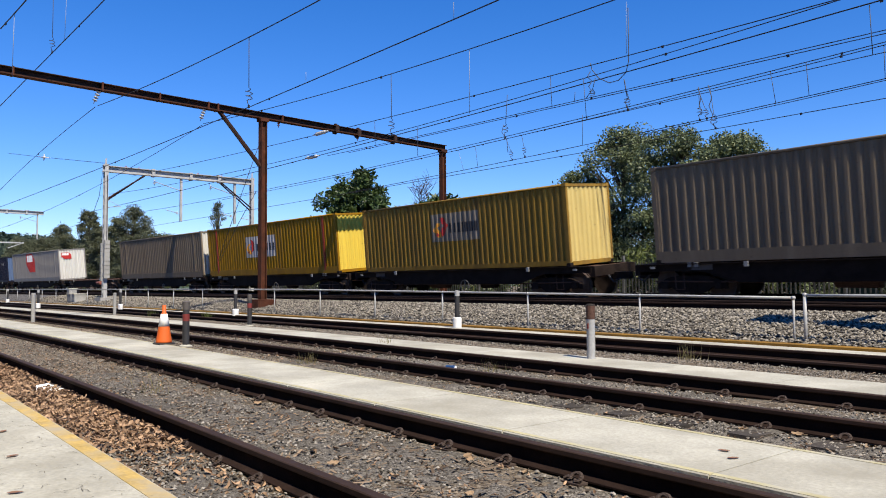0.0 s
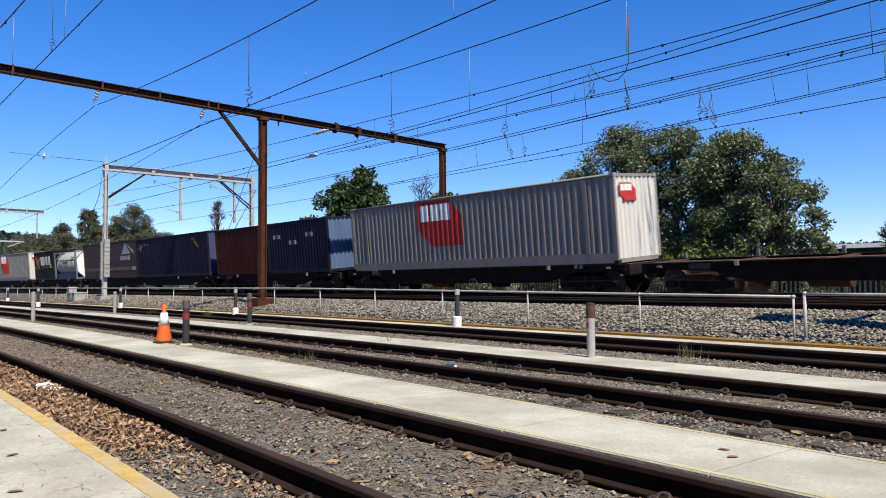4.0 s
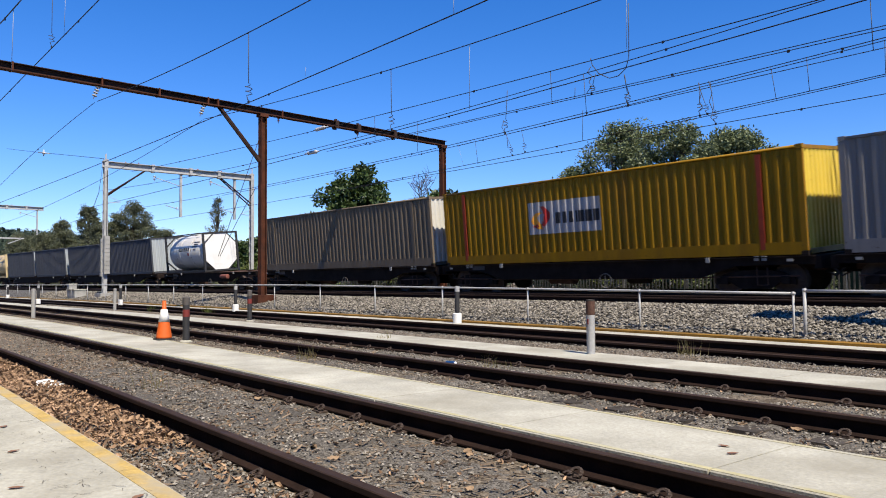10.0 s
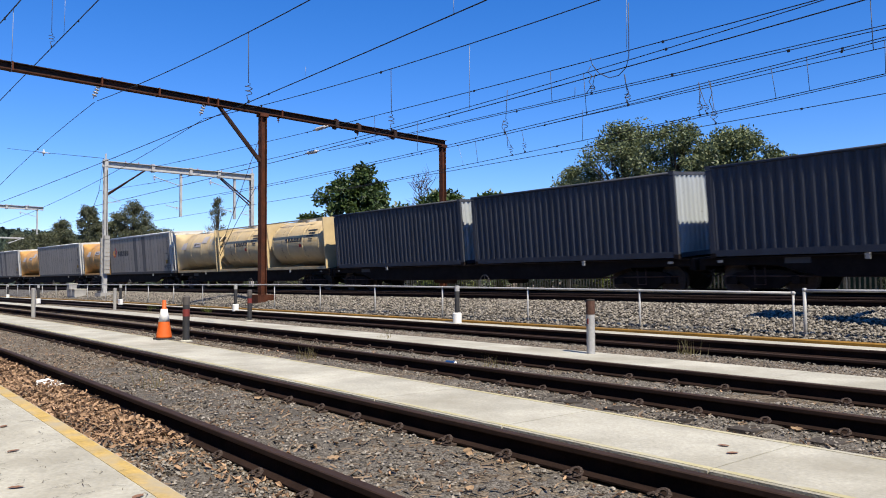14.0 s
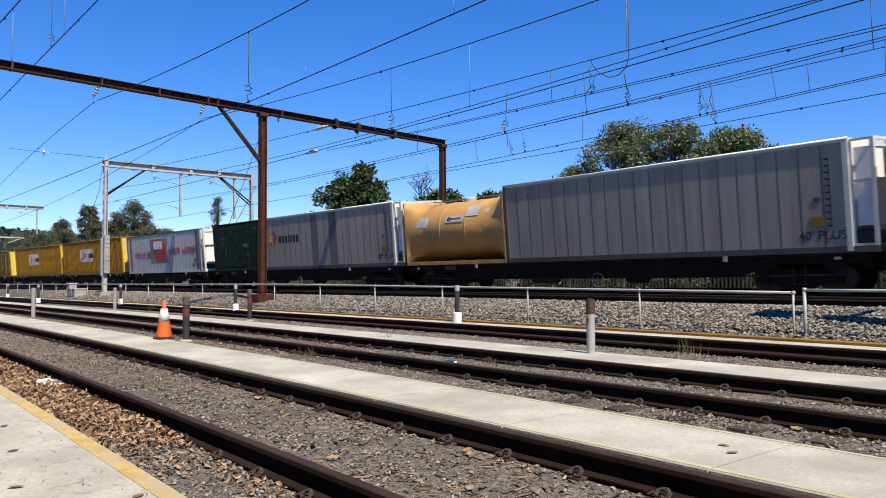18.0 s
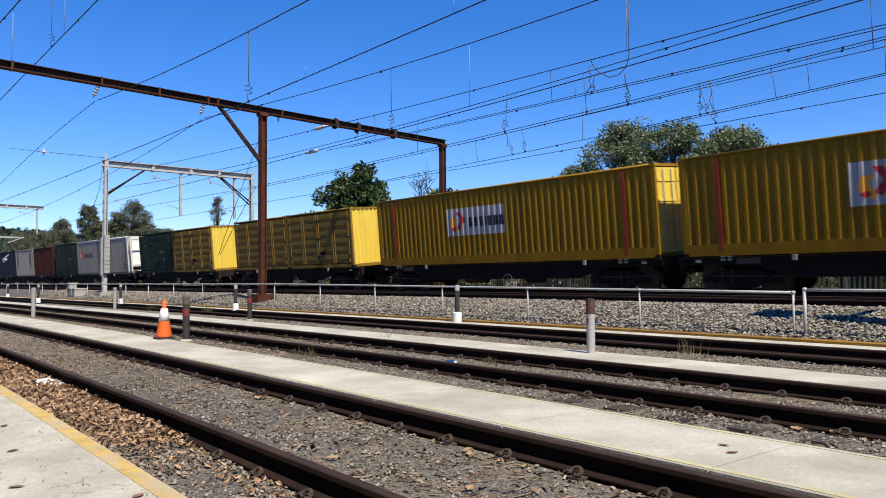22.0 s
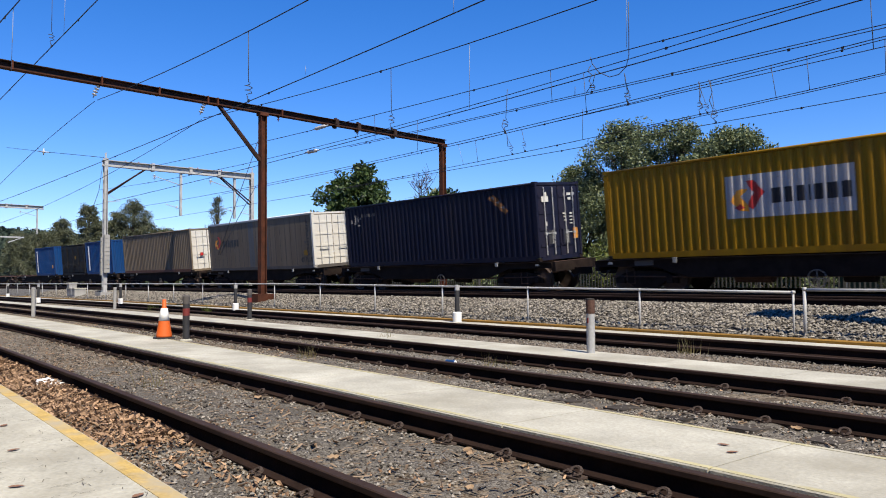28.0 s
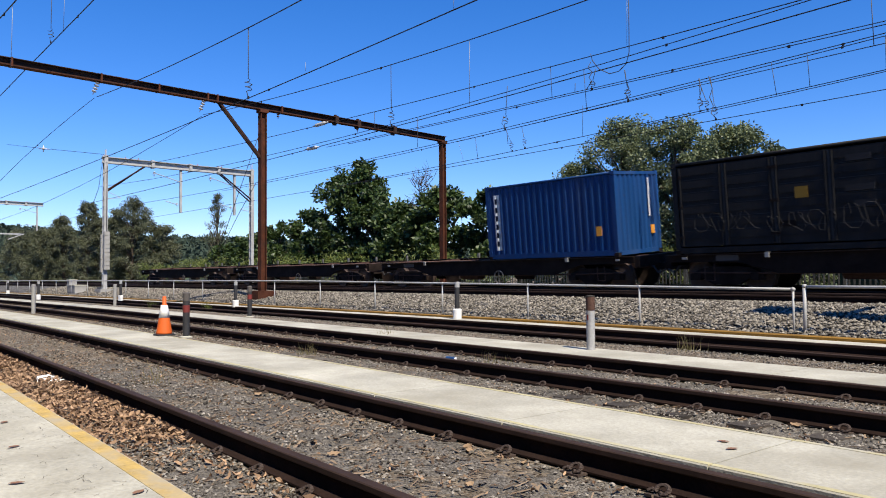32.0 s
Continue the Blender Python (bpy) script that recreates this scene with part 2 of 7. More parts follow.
def sweep(profile, s0, s1, step, base_off, z=0.0, mi=None, caps=True):
    """A profile of (off, z) points, closed, drawn along the line from s0 to s1."""
    n, vs, fs = len(profile), [], []
    m = max(1, int(math.ceil((s1 - s0) / step)))
    for i in range(m + 1):
        s = s0 + (s1 - s0) * i / m
        for o, zz in profile:
            vs.append(at(s * (RC + base_off + o) / (RC + base_off), base_off + o, z + zz))
    for i in range(m):
        for k in range(n):
            a, b = i * n + k, i * n + (k + 1) % n
            fs.append((a, b, b + n, a + n))
    if caps:
        fs += [tuple(range(n))[::-1], tuple(range(m * n, (m + 1) * n))]
    return vs, fs


def fix_normals(me):
    bm = bmesh.new()
    bm.from_mesh(me)
    bmesh.ops.recalc_face_normals(bm, faces=bm.faces)
    bm.to_mesh(me)
    bm.free()
    return me

# ---- ground ----
def ground():
    """One sheet: flat yard out to the horizon, finer near the eye."""
    xs = sorted({round(x, 2) for x in [-3000, -1500, -800, -400, -250, -160, 60, 160, 400, 900, 3000] + [-120 + 4 * i for i in range(23)] + [-30 + 0.5 * i for i in range(80)] + [14, 20, 30, 40]})
    ys = sorted({round(y, 2) for y in [-2000, -600, -150, -40, -12, 40, 60, 100, 200, 400, 900, 3000] + [-6 + 0.5 * i for i in range(40)] + [15, 18, 22, 27, 32]})
    vs = []
    for x in xs:
        for y in ys:
            z = -0.175
            if -40 < x < 14 and -6 < y < 14:
                z += 0.016 * noise.noise((x * 0.9, y * 0.9, 0)) + 0.01 * noise.noise((x * 3, y * 3, 4))
            elif y > 60 or x < -120:
                z -= 0.4
            vs.append((x, y, z))
    n = len(ys)
    fs = [(i * n + j, (i + 1) * n + j, (i + 1) * n + j + 1, i * n + j + 1) for i in range(len(xs) - 1) for j in range(n - 1)]
    tagged(new("ground", mesh_of("ground", vs, fs, M_DIRT, True)), "dry brown yard dirt with gravel between the tracks", "ground", kind="structure")


def embankment():
    prof = [(12.92, -0.25), (12.92, 0.0), (13.3, 0.10), (14.1, 0.26), (15.2, 0.40), (15.7, 0.43), (18.3, 0.43), (19.2, 0.50), (22.6, 0.58), (23.2, 0.55), (24.6, 0.1), (26, -0.25)]
    vs, fs = [], []
    stations = [-640 + 10 * i for i in range(50)] + [-140 + 0.9 * i for i in range(178)] + [21 + 10 * i for i in range(56)]
    m = len(stations) - 1
    for s in stations:
        for o, z in prof:
            j = 0.03 * noise.noise((s * 0.8, o * 1.5, 2)) if 13 < o < 24 else 0
            vs.append(at(s, o, z + j))
    n = len(prof)
    for i in range(m):
        fs += [(i * n + k, (i + 1) * n + k, (i + 1) * n + k + 1, i * n + k + 1) for k in range(n - 1)]
    tagged(new("ballast_bank", mesh_of("ballast_bank", vs, fs, M_BALLAST, True)), "raised bank of crushed grey ballast under the main line", "ballast", kind="structure")


def gravel_bed():
    """Gravel packed up level with the rail foot beside the outer siding."""
    vs, fs = [], []
    offs = [8.936, 9.1, 9.35, 9.6, 9.85, 10.05, 10.22]
    n, m = len(offs), 120
    for i in range(m + 1):
        s = -45 + 0.45 * i
        vs += [at(s, o, -0.085 - 0.012 * (o > 10.1) + 0.014 * noise.noise((s * 1.7, o * 3, 7))) for o in offs]
    fs = [(i * n + k, (i + 1) * n + k, (i + 1) * n + k + 1, i * n + k + 1) for i in range(m) for k in range(n - 1)]
    tagged(new("gravel_bed", mesh_of("gravel_bed", vs, fs, M_DIRT, True)), "packed grey gravel between a concrete strip and a siding", "ground", kind="structure")


def crumbly_soil():
    """Uneven, crumbling dirt between the rails near the eye."""
    vs, fs = [], []
    for o0, o1 in ((1.42, 2.09), (2.24, 3.63), (5.0, 6.12), (6.27, 7.64)):
        n, m, o = int((o1 - o0) / 0.038), 300, len(vs)
        for i in range(m + 1):
            s = -11.5 + 0.04 * i
            for k in range(n + 1):
                q = o0 + (o1 - o0) * k / n
                rough = 0.55 + 0.45 * noise.noise((s * 0.8, q * 0.9, 5))
                z = 0.016 * noise.noise((s * 2.2, q * 2.2, 1)) + rough * (0.032 * noise.noise((s * 8, q * 8, 2)) + 0.026 * noise.noise((s * 17, q * 17, 3)))
                vs.append(at(s, q, -0.168 + z * (1 if 0 < k < n else 0.2) - (0.03 if k in (0, n) else 0)))
        fs += [(o + i * (n + 1) + k, o + (i + 1) * (n + 1) + k, o + (i + 1) * (n + 1) + k + 1, o + i * (n + 1) + k + 1) for i in range(m) for k in range(n)]
    tagged(new("soil", mesh_of("soil", vs, fs, M_SOIL, True)), "dry crumbly grey-brown dirt between the near rails", "dirt", kind="stuff")


# ---- tracks ----
HEAD = [(-0.03, 0), (0.03, 0), (0.036, -0.006), (0.036, -0.034), (0.02, -0.045), (-0.02, -0.045), (-0.036, -0.034), (-0.036, -0.006)]
WEB = [(-0.012, -0.046), (0.012, -0.046), (0.010, -0.128), (-0.010, -0.128)]
FOOT = [(-0.02, -0.128), (0.02, -0.128), (0.068, -0.146), (0.068, -0.158), (-0.068, -0.158), (-0.068, -0.146)]


def rail(off, z, s0, s1, label, group):
    r = thing("rail", label=label, category="rail", group=group)
    step = 1.5 if s1 < 100 else 4.0
    for name, prof, m in (("rail_head", HEAD, M_RAILTOP), ("rail_web", WEB, M_RAIL), ("rail_foot", FOOT, M_RAIL)):
        vs, fs = sweep(prof, s0, s1, step, off, z)
        part(name, fix_normals(mesh_of(name, vs, fs, m)), r)
    return r


def clip_mesh():
    k = Kit()
    pts = [(0.06, 0.01, 0.004), (0.03, 0.012, 0.006)]
    for i in range(11):
        a = math.pi * (-0.6 - 1.5 * i / 10)
        pts.append((0.038 * math.cos(a) - 0.012, 0.05 - 0.022 * math.sin(a), 0.036 + 0.03 * math.sin(a)))
    pts += [(0.05, 0.05, 0.03), (0.075, 0.06, 0.012)]
    k.tube(pts, 0.0145, 6)
    k.box(-0.06, 0.08, 0.0, 0.09, -0.02, -0.002)
    return k.mesh("rail_clip", M_CLIP, smooth=False)


def tracks():
    spec = [("R1", 2.14), ("R2", 3.675), ("R3", 6.165), ("R4", 7.69), ("R5", 10.28), ("R6", 11.79)]
    rails = {}
    for n, off in spec:
        rails[n] = rail(off + 0.035, 0.0, -150, 40, "rust-brown steel rail of a yard siding", "yard rails")
    for off, z in ((16.25, 0.60), (17.75, 0.62), (20.27, 0.62), (21.77, 0.74)):
        rail(off, z, -640, 560, "worn steel rail of the raised main line", "main line rails")
    clip = clip_mesh()
    for n, s0, s1 in (("R1", -13.33, 2.5), ("R2", -17.14, 2.5), ("R3", -19.3, 2.5), ("R4", -19.3, 2.5), ("R5", -19.1, -1.0)):
        off = dict(spec)[n] + 0.035
        s = s0
        while s < s1:
            for side in (-1, 1):
                ob = part("rail_clip", clip, rails[n])
                ob.matrix_basis = along(s, off + side * 0.07, -0.152) @ (Matrix.Rotation(math.pi, 4, "Z") if side < 0 else Matrix.Identity(4)) @ Matrix.Diagonal((1.05, 1.0, 0.78, 1))
            s += 0.634 if n in ("R1", "R2") else 0.64
    k = Kit().box(-0.115, 0.115, -1.22, 1.22, -0.12, 0.0, bev=0.012)
    sl = k.mesh("sleeper", M_SLEEPER)
    rnd = random.Random(3)
    for s in (-5.22, -4.58, -3.94, -3.3, -2.66, -2.02, -1.38):
        thing("sleeper", along(s, 6.96, -0.193 + rnd.uniform(-0.008, 0.008)) @ Matrix.Rotation(-0.034, 4, "X") @ Matrix.Diagonal((1, 1.05, 1, 1)), "exposed timber sleeper with a blackened end", "sleeper", "yard sleepers", me=sl)
    for c, s0 in ((2.94, -16), (6.96, -22), (11.05, -24)):
        s = s0
        while s < (-5.5 if c == 6.96 else 2.6):
            thing("sleeper", along(s, c + rnd.uniform(-0.05, 0.05), (-0.2 if c < 4 else -0.185) + rnd.uniform(-0.012, 0.012)) @ Matrix.Rotation(rnd.uniform(-0.02, 0.02), 4, "Z"),
                  "weathered timber sleeper half buried in dirt", "sleeper", "yard sleepers", me=sl)
            s += 0.66


# ---- concrete strips and platform ----
def slab_run(name, off0, off1, z0, z1, cuts, material, label, lines=(), line_paint=None):
    base = thing(name, label=label, category="paving", kind="structure")
    for a, b in zip(cuts, cuts[1:]):
        prof = [(off0, z0), (off0, z1 - 0.008), (off0 + 0.008, z1), (off1 - 0.008, z1), (off1, z1 - 0.008), (off1, z0)]
        vs, fs = sweep(prof, a + 0.007, b - 0.007, 1.2, 0.0)
        part("slab", fix_normals(mesh_of("slab", vs, fs, material)), base)
        for lo, hi in lines:
            vs, fs = sweep([(lo, z1 - 0.006), (lo, z1 + 0.003), (hi, z1 + 0.003), (hi, z1 - 0.006)], a + 0.006, b - 0.006, 1.2, 0.0)
            part("painted_line", fix_normals(mesh_of("painted_line", vs, fs, line_paint or M_PALELINE)), base)


def paving():
    cuts = [-150, -110, -80, -60, -45] + [-36.90 + 1.722 * i for i in range(26)] + [12, 20, 40]
    slab_run("concrete_strip_1", 3.93, 4.99, -0.22, -0.03, cuts, M_CONC, "pale concrete walkway strip with thin yellow edges", ((3.94, 3.99), (4.935, 4.982)))
    slab_run("concrete_strip_2", 8.0, 8.93, -0.22, -0.03, cuts, M_CONC, "pale concrete walkway strip between sidings")
    slab_run("concrete_strip_3", 12.1, 12.715, -0.22, -0.03, cuts, M_CONC, "narrow pale concrete strip beside the kerb")
    slab_run("platform", -5.0, 1.40, -0.25, -0.02, [-60, -30, -14, -8.2, -3.7, 1.0, 8], M_CONC, "worn concrete apron with a yellow edge line", ((1.275, 1.385),), M_YELLOWLINE)
    # Unseen wall added behind the camera; it cuts skylight on rails and train.
    back = thing("wall_1", label="unseen brown wall added behind the camera to cut skylight", category="wall", kind="structure")
    vs, fs = sweep([(-5.3, -0.3), (-5.3, 6.5), (-5.0, 6.5), (-5.0, -0.3)], -70, 45, 2.0, 0.0)
    part("wall_face", fix_normals(mesh_of("wall_face", vs, fs, paint("brown_brick", (0.16, 0.10, 0.07), 0.9, scale=2, vary=0.3, bump=0.3, fine=25))), back)
    kerb = thing("kerb", label="low ochre painted kerb at the foot of the ballast", category="kerb", kind="structure")
    for i in range(14):
        a = -80 + 7.0 * i
        vs, fs = sweep([(12.72, -0.2), (12.72, 0.012), (12.74, 0.025), (12.9, 0.025), (12.92, 0.012), (12.92, -0.2)], a + 0.004, a + 6.996, 1.5, 0.0)
        part("kerb_length", fix_normals(mesh_of("kerb_length", vs, fs, M_KERB)), kerb)


# ---- low pipe fence ----
def fences():
    f = thing("pipe_fence", label="low galvanised pipe fence along the ballast", category="fence")
    off = 13.1

    def top(s):
        return 0.80 + 0.0074 * min(18.0, max(0.0, -6.5 - s))
    ss = [-6.5 - 3.24 * i for i in range(25)]
    post = Kit().tube([(0, 0, -1.0), (0, 0, 0.02)], 0.021, 8).tube([(0, -0.03, 0), (0, 0.03, 0)], 0.034, 8).mesh("post", M_GALV, smooth=True)
    for s in ss:
        part("post", post, f, along(s, off, top(s)))
    k = Kit().tube([at(s, off, top(s)) for s in (ss[-1] + i * (ss[0] - ss[-1]) / 60 for i in range(61))], 0.026, 8)
    part("top_rail", k.mesh("top_rail", M_GALV, smooth=True), f)
    f2 = thing("pipe_fence", label="galvanised pipe fence continuing past a gap", category="fence")
    post2 = Kit().tube([(0, 0, -0.15), (0, 0, 0.86)], 0.032, 8).lathe([(0.036, 0.83), (0.042, 0.855), (0.036, 0.885), (0.01, 0.892)], 10).mesh("post", M_GALV, smooth=True)
    for s in (-6.3, -2.6, 1.1, 4.8):
        part("post", post2, f2, along(s, off, 0))
    k = Kit().tube([at(-6.3 + i * 0.925, off, 0.845) for i in range(13)], 0.026, 8)
    part("top_rail", k.mesh("top_rail", M_GALV, smooth=True), f2)


# ---- rusty portal and grey gantry over the tracks ----
def h_ring(w, t):
    return [(-w, 0), (w, 0), (w, t), (0.012, t), (0.012, 1 - t), (w, 1 - t), (w, 1), (-w, 1), (-w, 1 - t), (-0.012, 1 - t), (-0.012, t), (-w, t)]


def h_section(k, ring, a0, a1, axis):
    """A rolled section pushed along y or z."""
    n = len(ring)
    vs = [(a, c, b) if axis == "Y" else (a, b, c) for c in (a0, a1) for a, b in ring]
    k.add(vs, [tuple(range(n)), tuple(range(n, 2 * n))[::-1]] + [(i, i + n, (i + 1) % n + n, (i + 1) % n) for i in range(n)])


def i_beam(k, y0, y1, z0, z1, w, mi=0):
    h_section(k, [(a, z0 + b * (z1 - z0)) for a, b in h_ring(w, 0.1)], y0, y1, "Y")


def insulator(parent, m, n=4, material=None, pitch=0.1, r=0.07):
    k = Kit()
    prof = [(0.012, 0.0)]
    for i in range(n):
        z = -0.06 - i * pitch
        prof += [(0.014, z + 0.02), (r, z), (r * 0.9, z - 0.025), (0.018, z - 0.03)]
    prof.append((0.012, -0.1 - n * pitch))
    k.lathe(prof, 10)
    return part("insulator", k.mesh("insulator", material or M_INSUL, smooth=True), parent, m)


def rusty_portal():
    base = along(-28.7, 14.0) @ Matrix.Rotation(radians(4.3), 4, "Z")
    p = thing("portal_gantry", base, "rusted steel portal carrying overhead wires above the tracks", "gantry")
    k = Kit()
    i_beam(k, -22.0, 10.76, 8.0, 8.24, 0.14)
    part("beam", fix_normals(k.mesh("beam", M_DARKBEAM)), p)
    part("lower_flange", Kit().box(-0.15, 0.15, -22.0, 10.76, 7.975, 7.998).mesh("lower_flange", M_RUST), p)
    for y, z0 in ((0.0, 0.2), (10.58, 0.3)):
        k = Kit()
        h_section(k, [(a, y - 0.13 + 0.26 * b) for a, b in h_ring(0.13, 0.1)], z0, 7.99, "Z")
        part("column", fix_normals(k.mesh("column", M_RUST)), p)
        part("gusset", Kit().box(-0.16, 0.16, y - 0.2, y + 0.2, 7.86, 7.998).mesh("gusset", M_RUST), p)
    k = Kit()
    for dx in (-0.09, 0.05):
        k.add([(dx, -2.05, 8.0), (dx + 0.04, -2.05, 8.0), (dx + 0.04, -0.14, 5.95), (dx, -0.14, 5.95), (dx, -1.93, 8.0), (dx + 0.04, -1.93, 8.0), (dx + 0.04, -0.14, 6.1), (dx, -0.14, 6.1)],
              [(0, 1, 2, 3), (4, 7, 6, 5), (0, 4, 5, 1), (3, 2, 6, 7), (0, 3, 7, 4), (1, 5, 6, 2)])
    part("knee_brace", fix_normals(k.mesh("knee_brace", M_DARKBEAM)), p)
    part("footing", Kit().box(-0.42, 0.42, -0.42, 0.42, -0.05, 0.52, bev=0.05).mesh("footing", M_RUST), p, label="rust-stained concrete footing")
    st = Kit().box(-0.155, 0.155, -0.025, 0.025, 7.96, 8.262).mesh("hanger_strap", M_RUST)
    for y in (-9.36, -6.53, -4.45, -2.5, -2.09, 0.87):
        part("hanger_strap", st, p, Matrix.Translation((0, y, 0)))
    clamp = Kit().box(-0.17, 0.17, -0.09, 0.09, 7.93, 8.27, bev=0.02).box(-0.06, 0.06, -0.05, 0.05, 8.27, 8.34).box(-0.05, 0.05, -0.14, 0.02, 7.86, 7.93).mesh("hanger_clamp", M_DARKBEAM)
    for y in (3.75, 5.02, 7.24):
        part("hanger_clamp", clamp, p, Matrix.Translation((0, y, 0)))
    for y in (-12.0, -6.6, -2.6):
        insulator(p, Matrix.Translation((0, y, 7.99)) @ Matrix.Rotation(-0.35, 4, "X"), 4, M_INSUL, 0.11, 0.085)
    for y in (0.75, 5.0):
        insulator(p, Matrix.Translation((0, y, 7.98)), 2, M_INSULRED, 0.08, 0.06)


def grey_gantry(s, off0, off1, top, label, drops=(4.75, 8.55), far=False):
    p = thing("catenary_gantry", along(s, off0), label, "gantry")
    w = off1 - off0
    k = Kit()
    i_beam(k, -0.2, w + 0.15, top - 0.4, top, 0.16)
    part("beam", fix_normals(k.mesh("beam", M_GALV)), p)
    for y in (0,) if far else (0, w):
        k = Kit()
        for sx in (-0.16, 0.10):
            k.box(sx, sx + 0.06, y - 0.11, y + 0.11, 0.0, top + 0.1)
        for i in range(12):
            z = 0.6 + i * 0.6
            k.box(-0.1, 0.1, y - 0.1, y - 0.09, z, z + 0.12)
        part("column", k.mesh("column", M_GALV), p)
        part("footing", Kit().box(-0.55, 0.55, -0.4, 0.4, -0.2, 0.42, bev=0.03).mesh("footing", M_GREYCONC), p, Matrix.Translation((0, y, 0)), "pale concrete footing")
        sg = 1 if y == 0 else -1
        k = Kit()
        for dx, dz in ((-0.12, 0.0), (0.12, 0.12)):
            k.tube([(dx, y + sg * 0.1, top - 2.15 + dz), (dx, y + sg * 2.35, top - 0.42)], 0.05, 4)
        part("knee_brace", k.mesh("knee_brace", M_DARKBEAM), p, label="dark twin-angle knee brace")
    if far:
        k = Kit().box(-0.06, 0.06, 4.2, 7.2, top - 3.75, top - 3.6).tube([(0, 5.6, top - 4.3), (0, 6.9, top - 3.75)], 0.05, 5).tube([(0, 4.2, top - 3.7), (0, 3.2, top - 2.9)], 0.05, 5)
        part("cantilever_arm", k.mesh("cantilever_arm", M_GALV), p)
    for y in drops:
        k = Kit().box(-0.07, 0.07, y - 0.07, y + 0.07, top - 3.2, top - 0.4)
        part("drop_post", k.mesh("drop_post", M_GALV), p)
        k = Kit().tube([(0, y, top - 1.2), (0, y - 1.7, top - 0.75)], 0.025, 6).tube([(0, y, top - 2.75), (0, y - 1.0, top - 2.5)], 0.022, 6)
        part("registration_arm", k.mesh("registration_arm", M_GALV), p)
        insulator(p, Matrix.Translation((0, y - 1.75, top - 0.62)), 3, None, 0.09, 0.1)
        insulator(p, Matrix.Translation((0, y - 0.25, top - 2.55)), 2, None, 0.08, 0.08)
    for y, z0 in ((0.0, top - 2.6),) if far else ((0.0, top - 2.6), (w, top - 2.9)):
        k = Kit()
        for q in (-0.09, 0.09):
            k.box(q - 0.015, q + 0.015, y - 0.02, y + 0.02, top, top + 0.45)
        part("finial", k.mesh("finial", M_GALV), p)
        k = Kit().tube([(0.12, y, z0), (0.12, y + (0.9 if y == 0 else -0.9), z0 + 0.12)], 0.02, 5).tube([(0.12, y, z0 + 0.5), (0.12, y + (0.8 if y == 0 else -0.8), z0 + 0.14)], 0.015, 5)
        part("wire_bracket", k.mesh("wire_bracket", M_GALV), p)
    for y in (2.9, 5.4, 7.4):
        k = Kit().box(-0.12, 0.12, y - 0.1, y + 0.1, top - 0.46, top + 0.06)
        part("clamp", k.mesh("clamp", M_GALV), p)
    for y in (1.2, 2.0, 5.9, 7.6):
        insulator(p, Matrix.Translation((0.0, y, top + 0.12)), 2, M_INSULRED, 0.05, 0.05)
    if not far:
        for x, y, z in ((-0.28, 0.0, 1.45), (0.26, 0.02, 1.6)):
            k = Kit()
            for i in range(9):
                k.box(x - 0.11, x + 0.11, y - 0.16, y + 0.16, z + i * 0.26, z + i * 0.26 + 0.24)
            part("counterweight", k.mesh("counterweight", M_GREYCONC), p, label="stack of concrete counterweights")
            part("weight_rod", Kit().tube([(x, y, z), (x, y, top - 0.6)], 0.02, 6).mesh("weight_rod", M_WIRE), p)


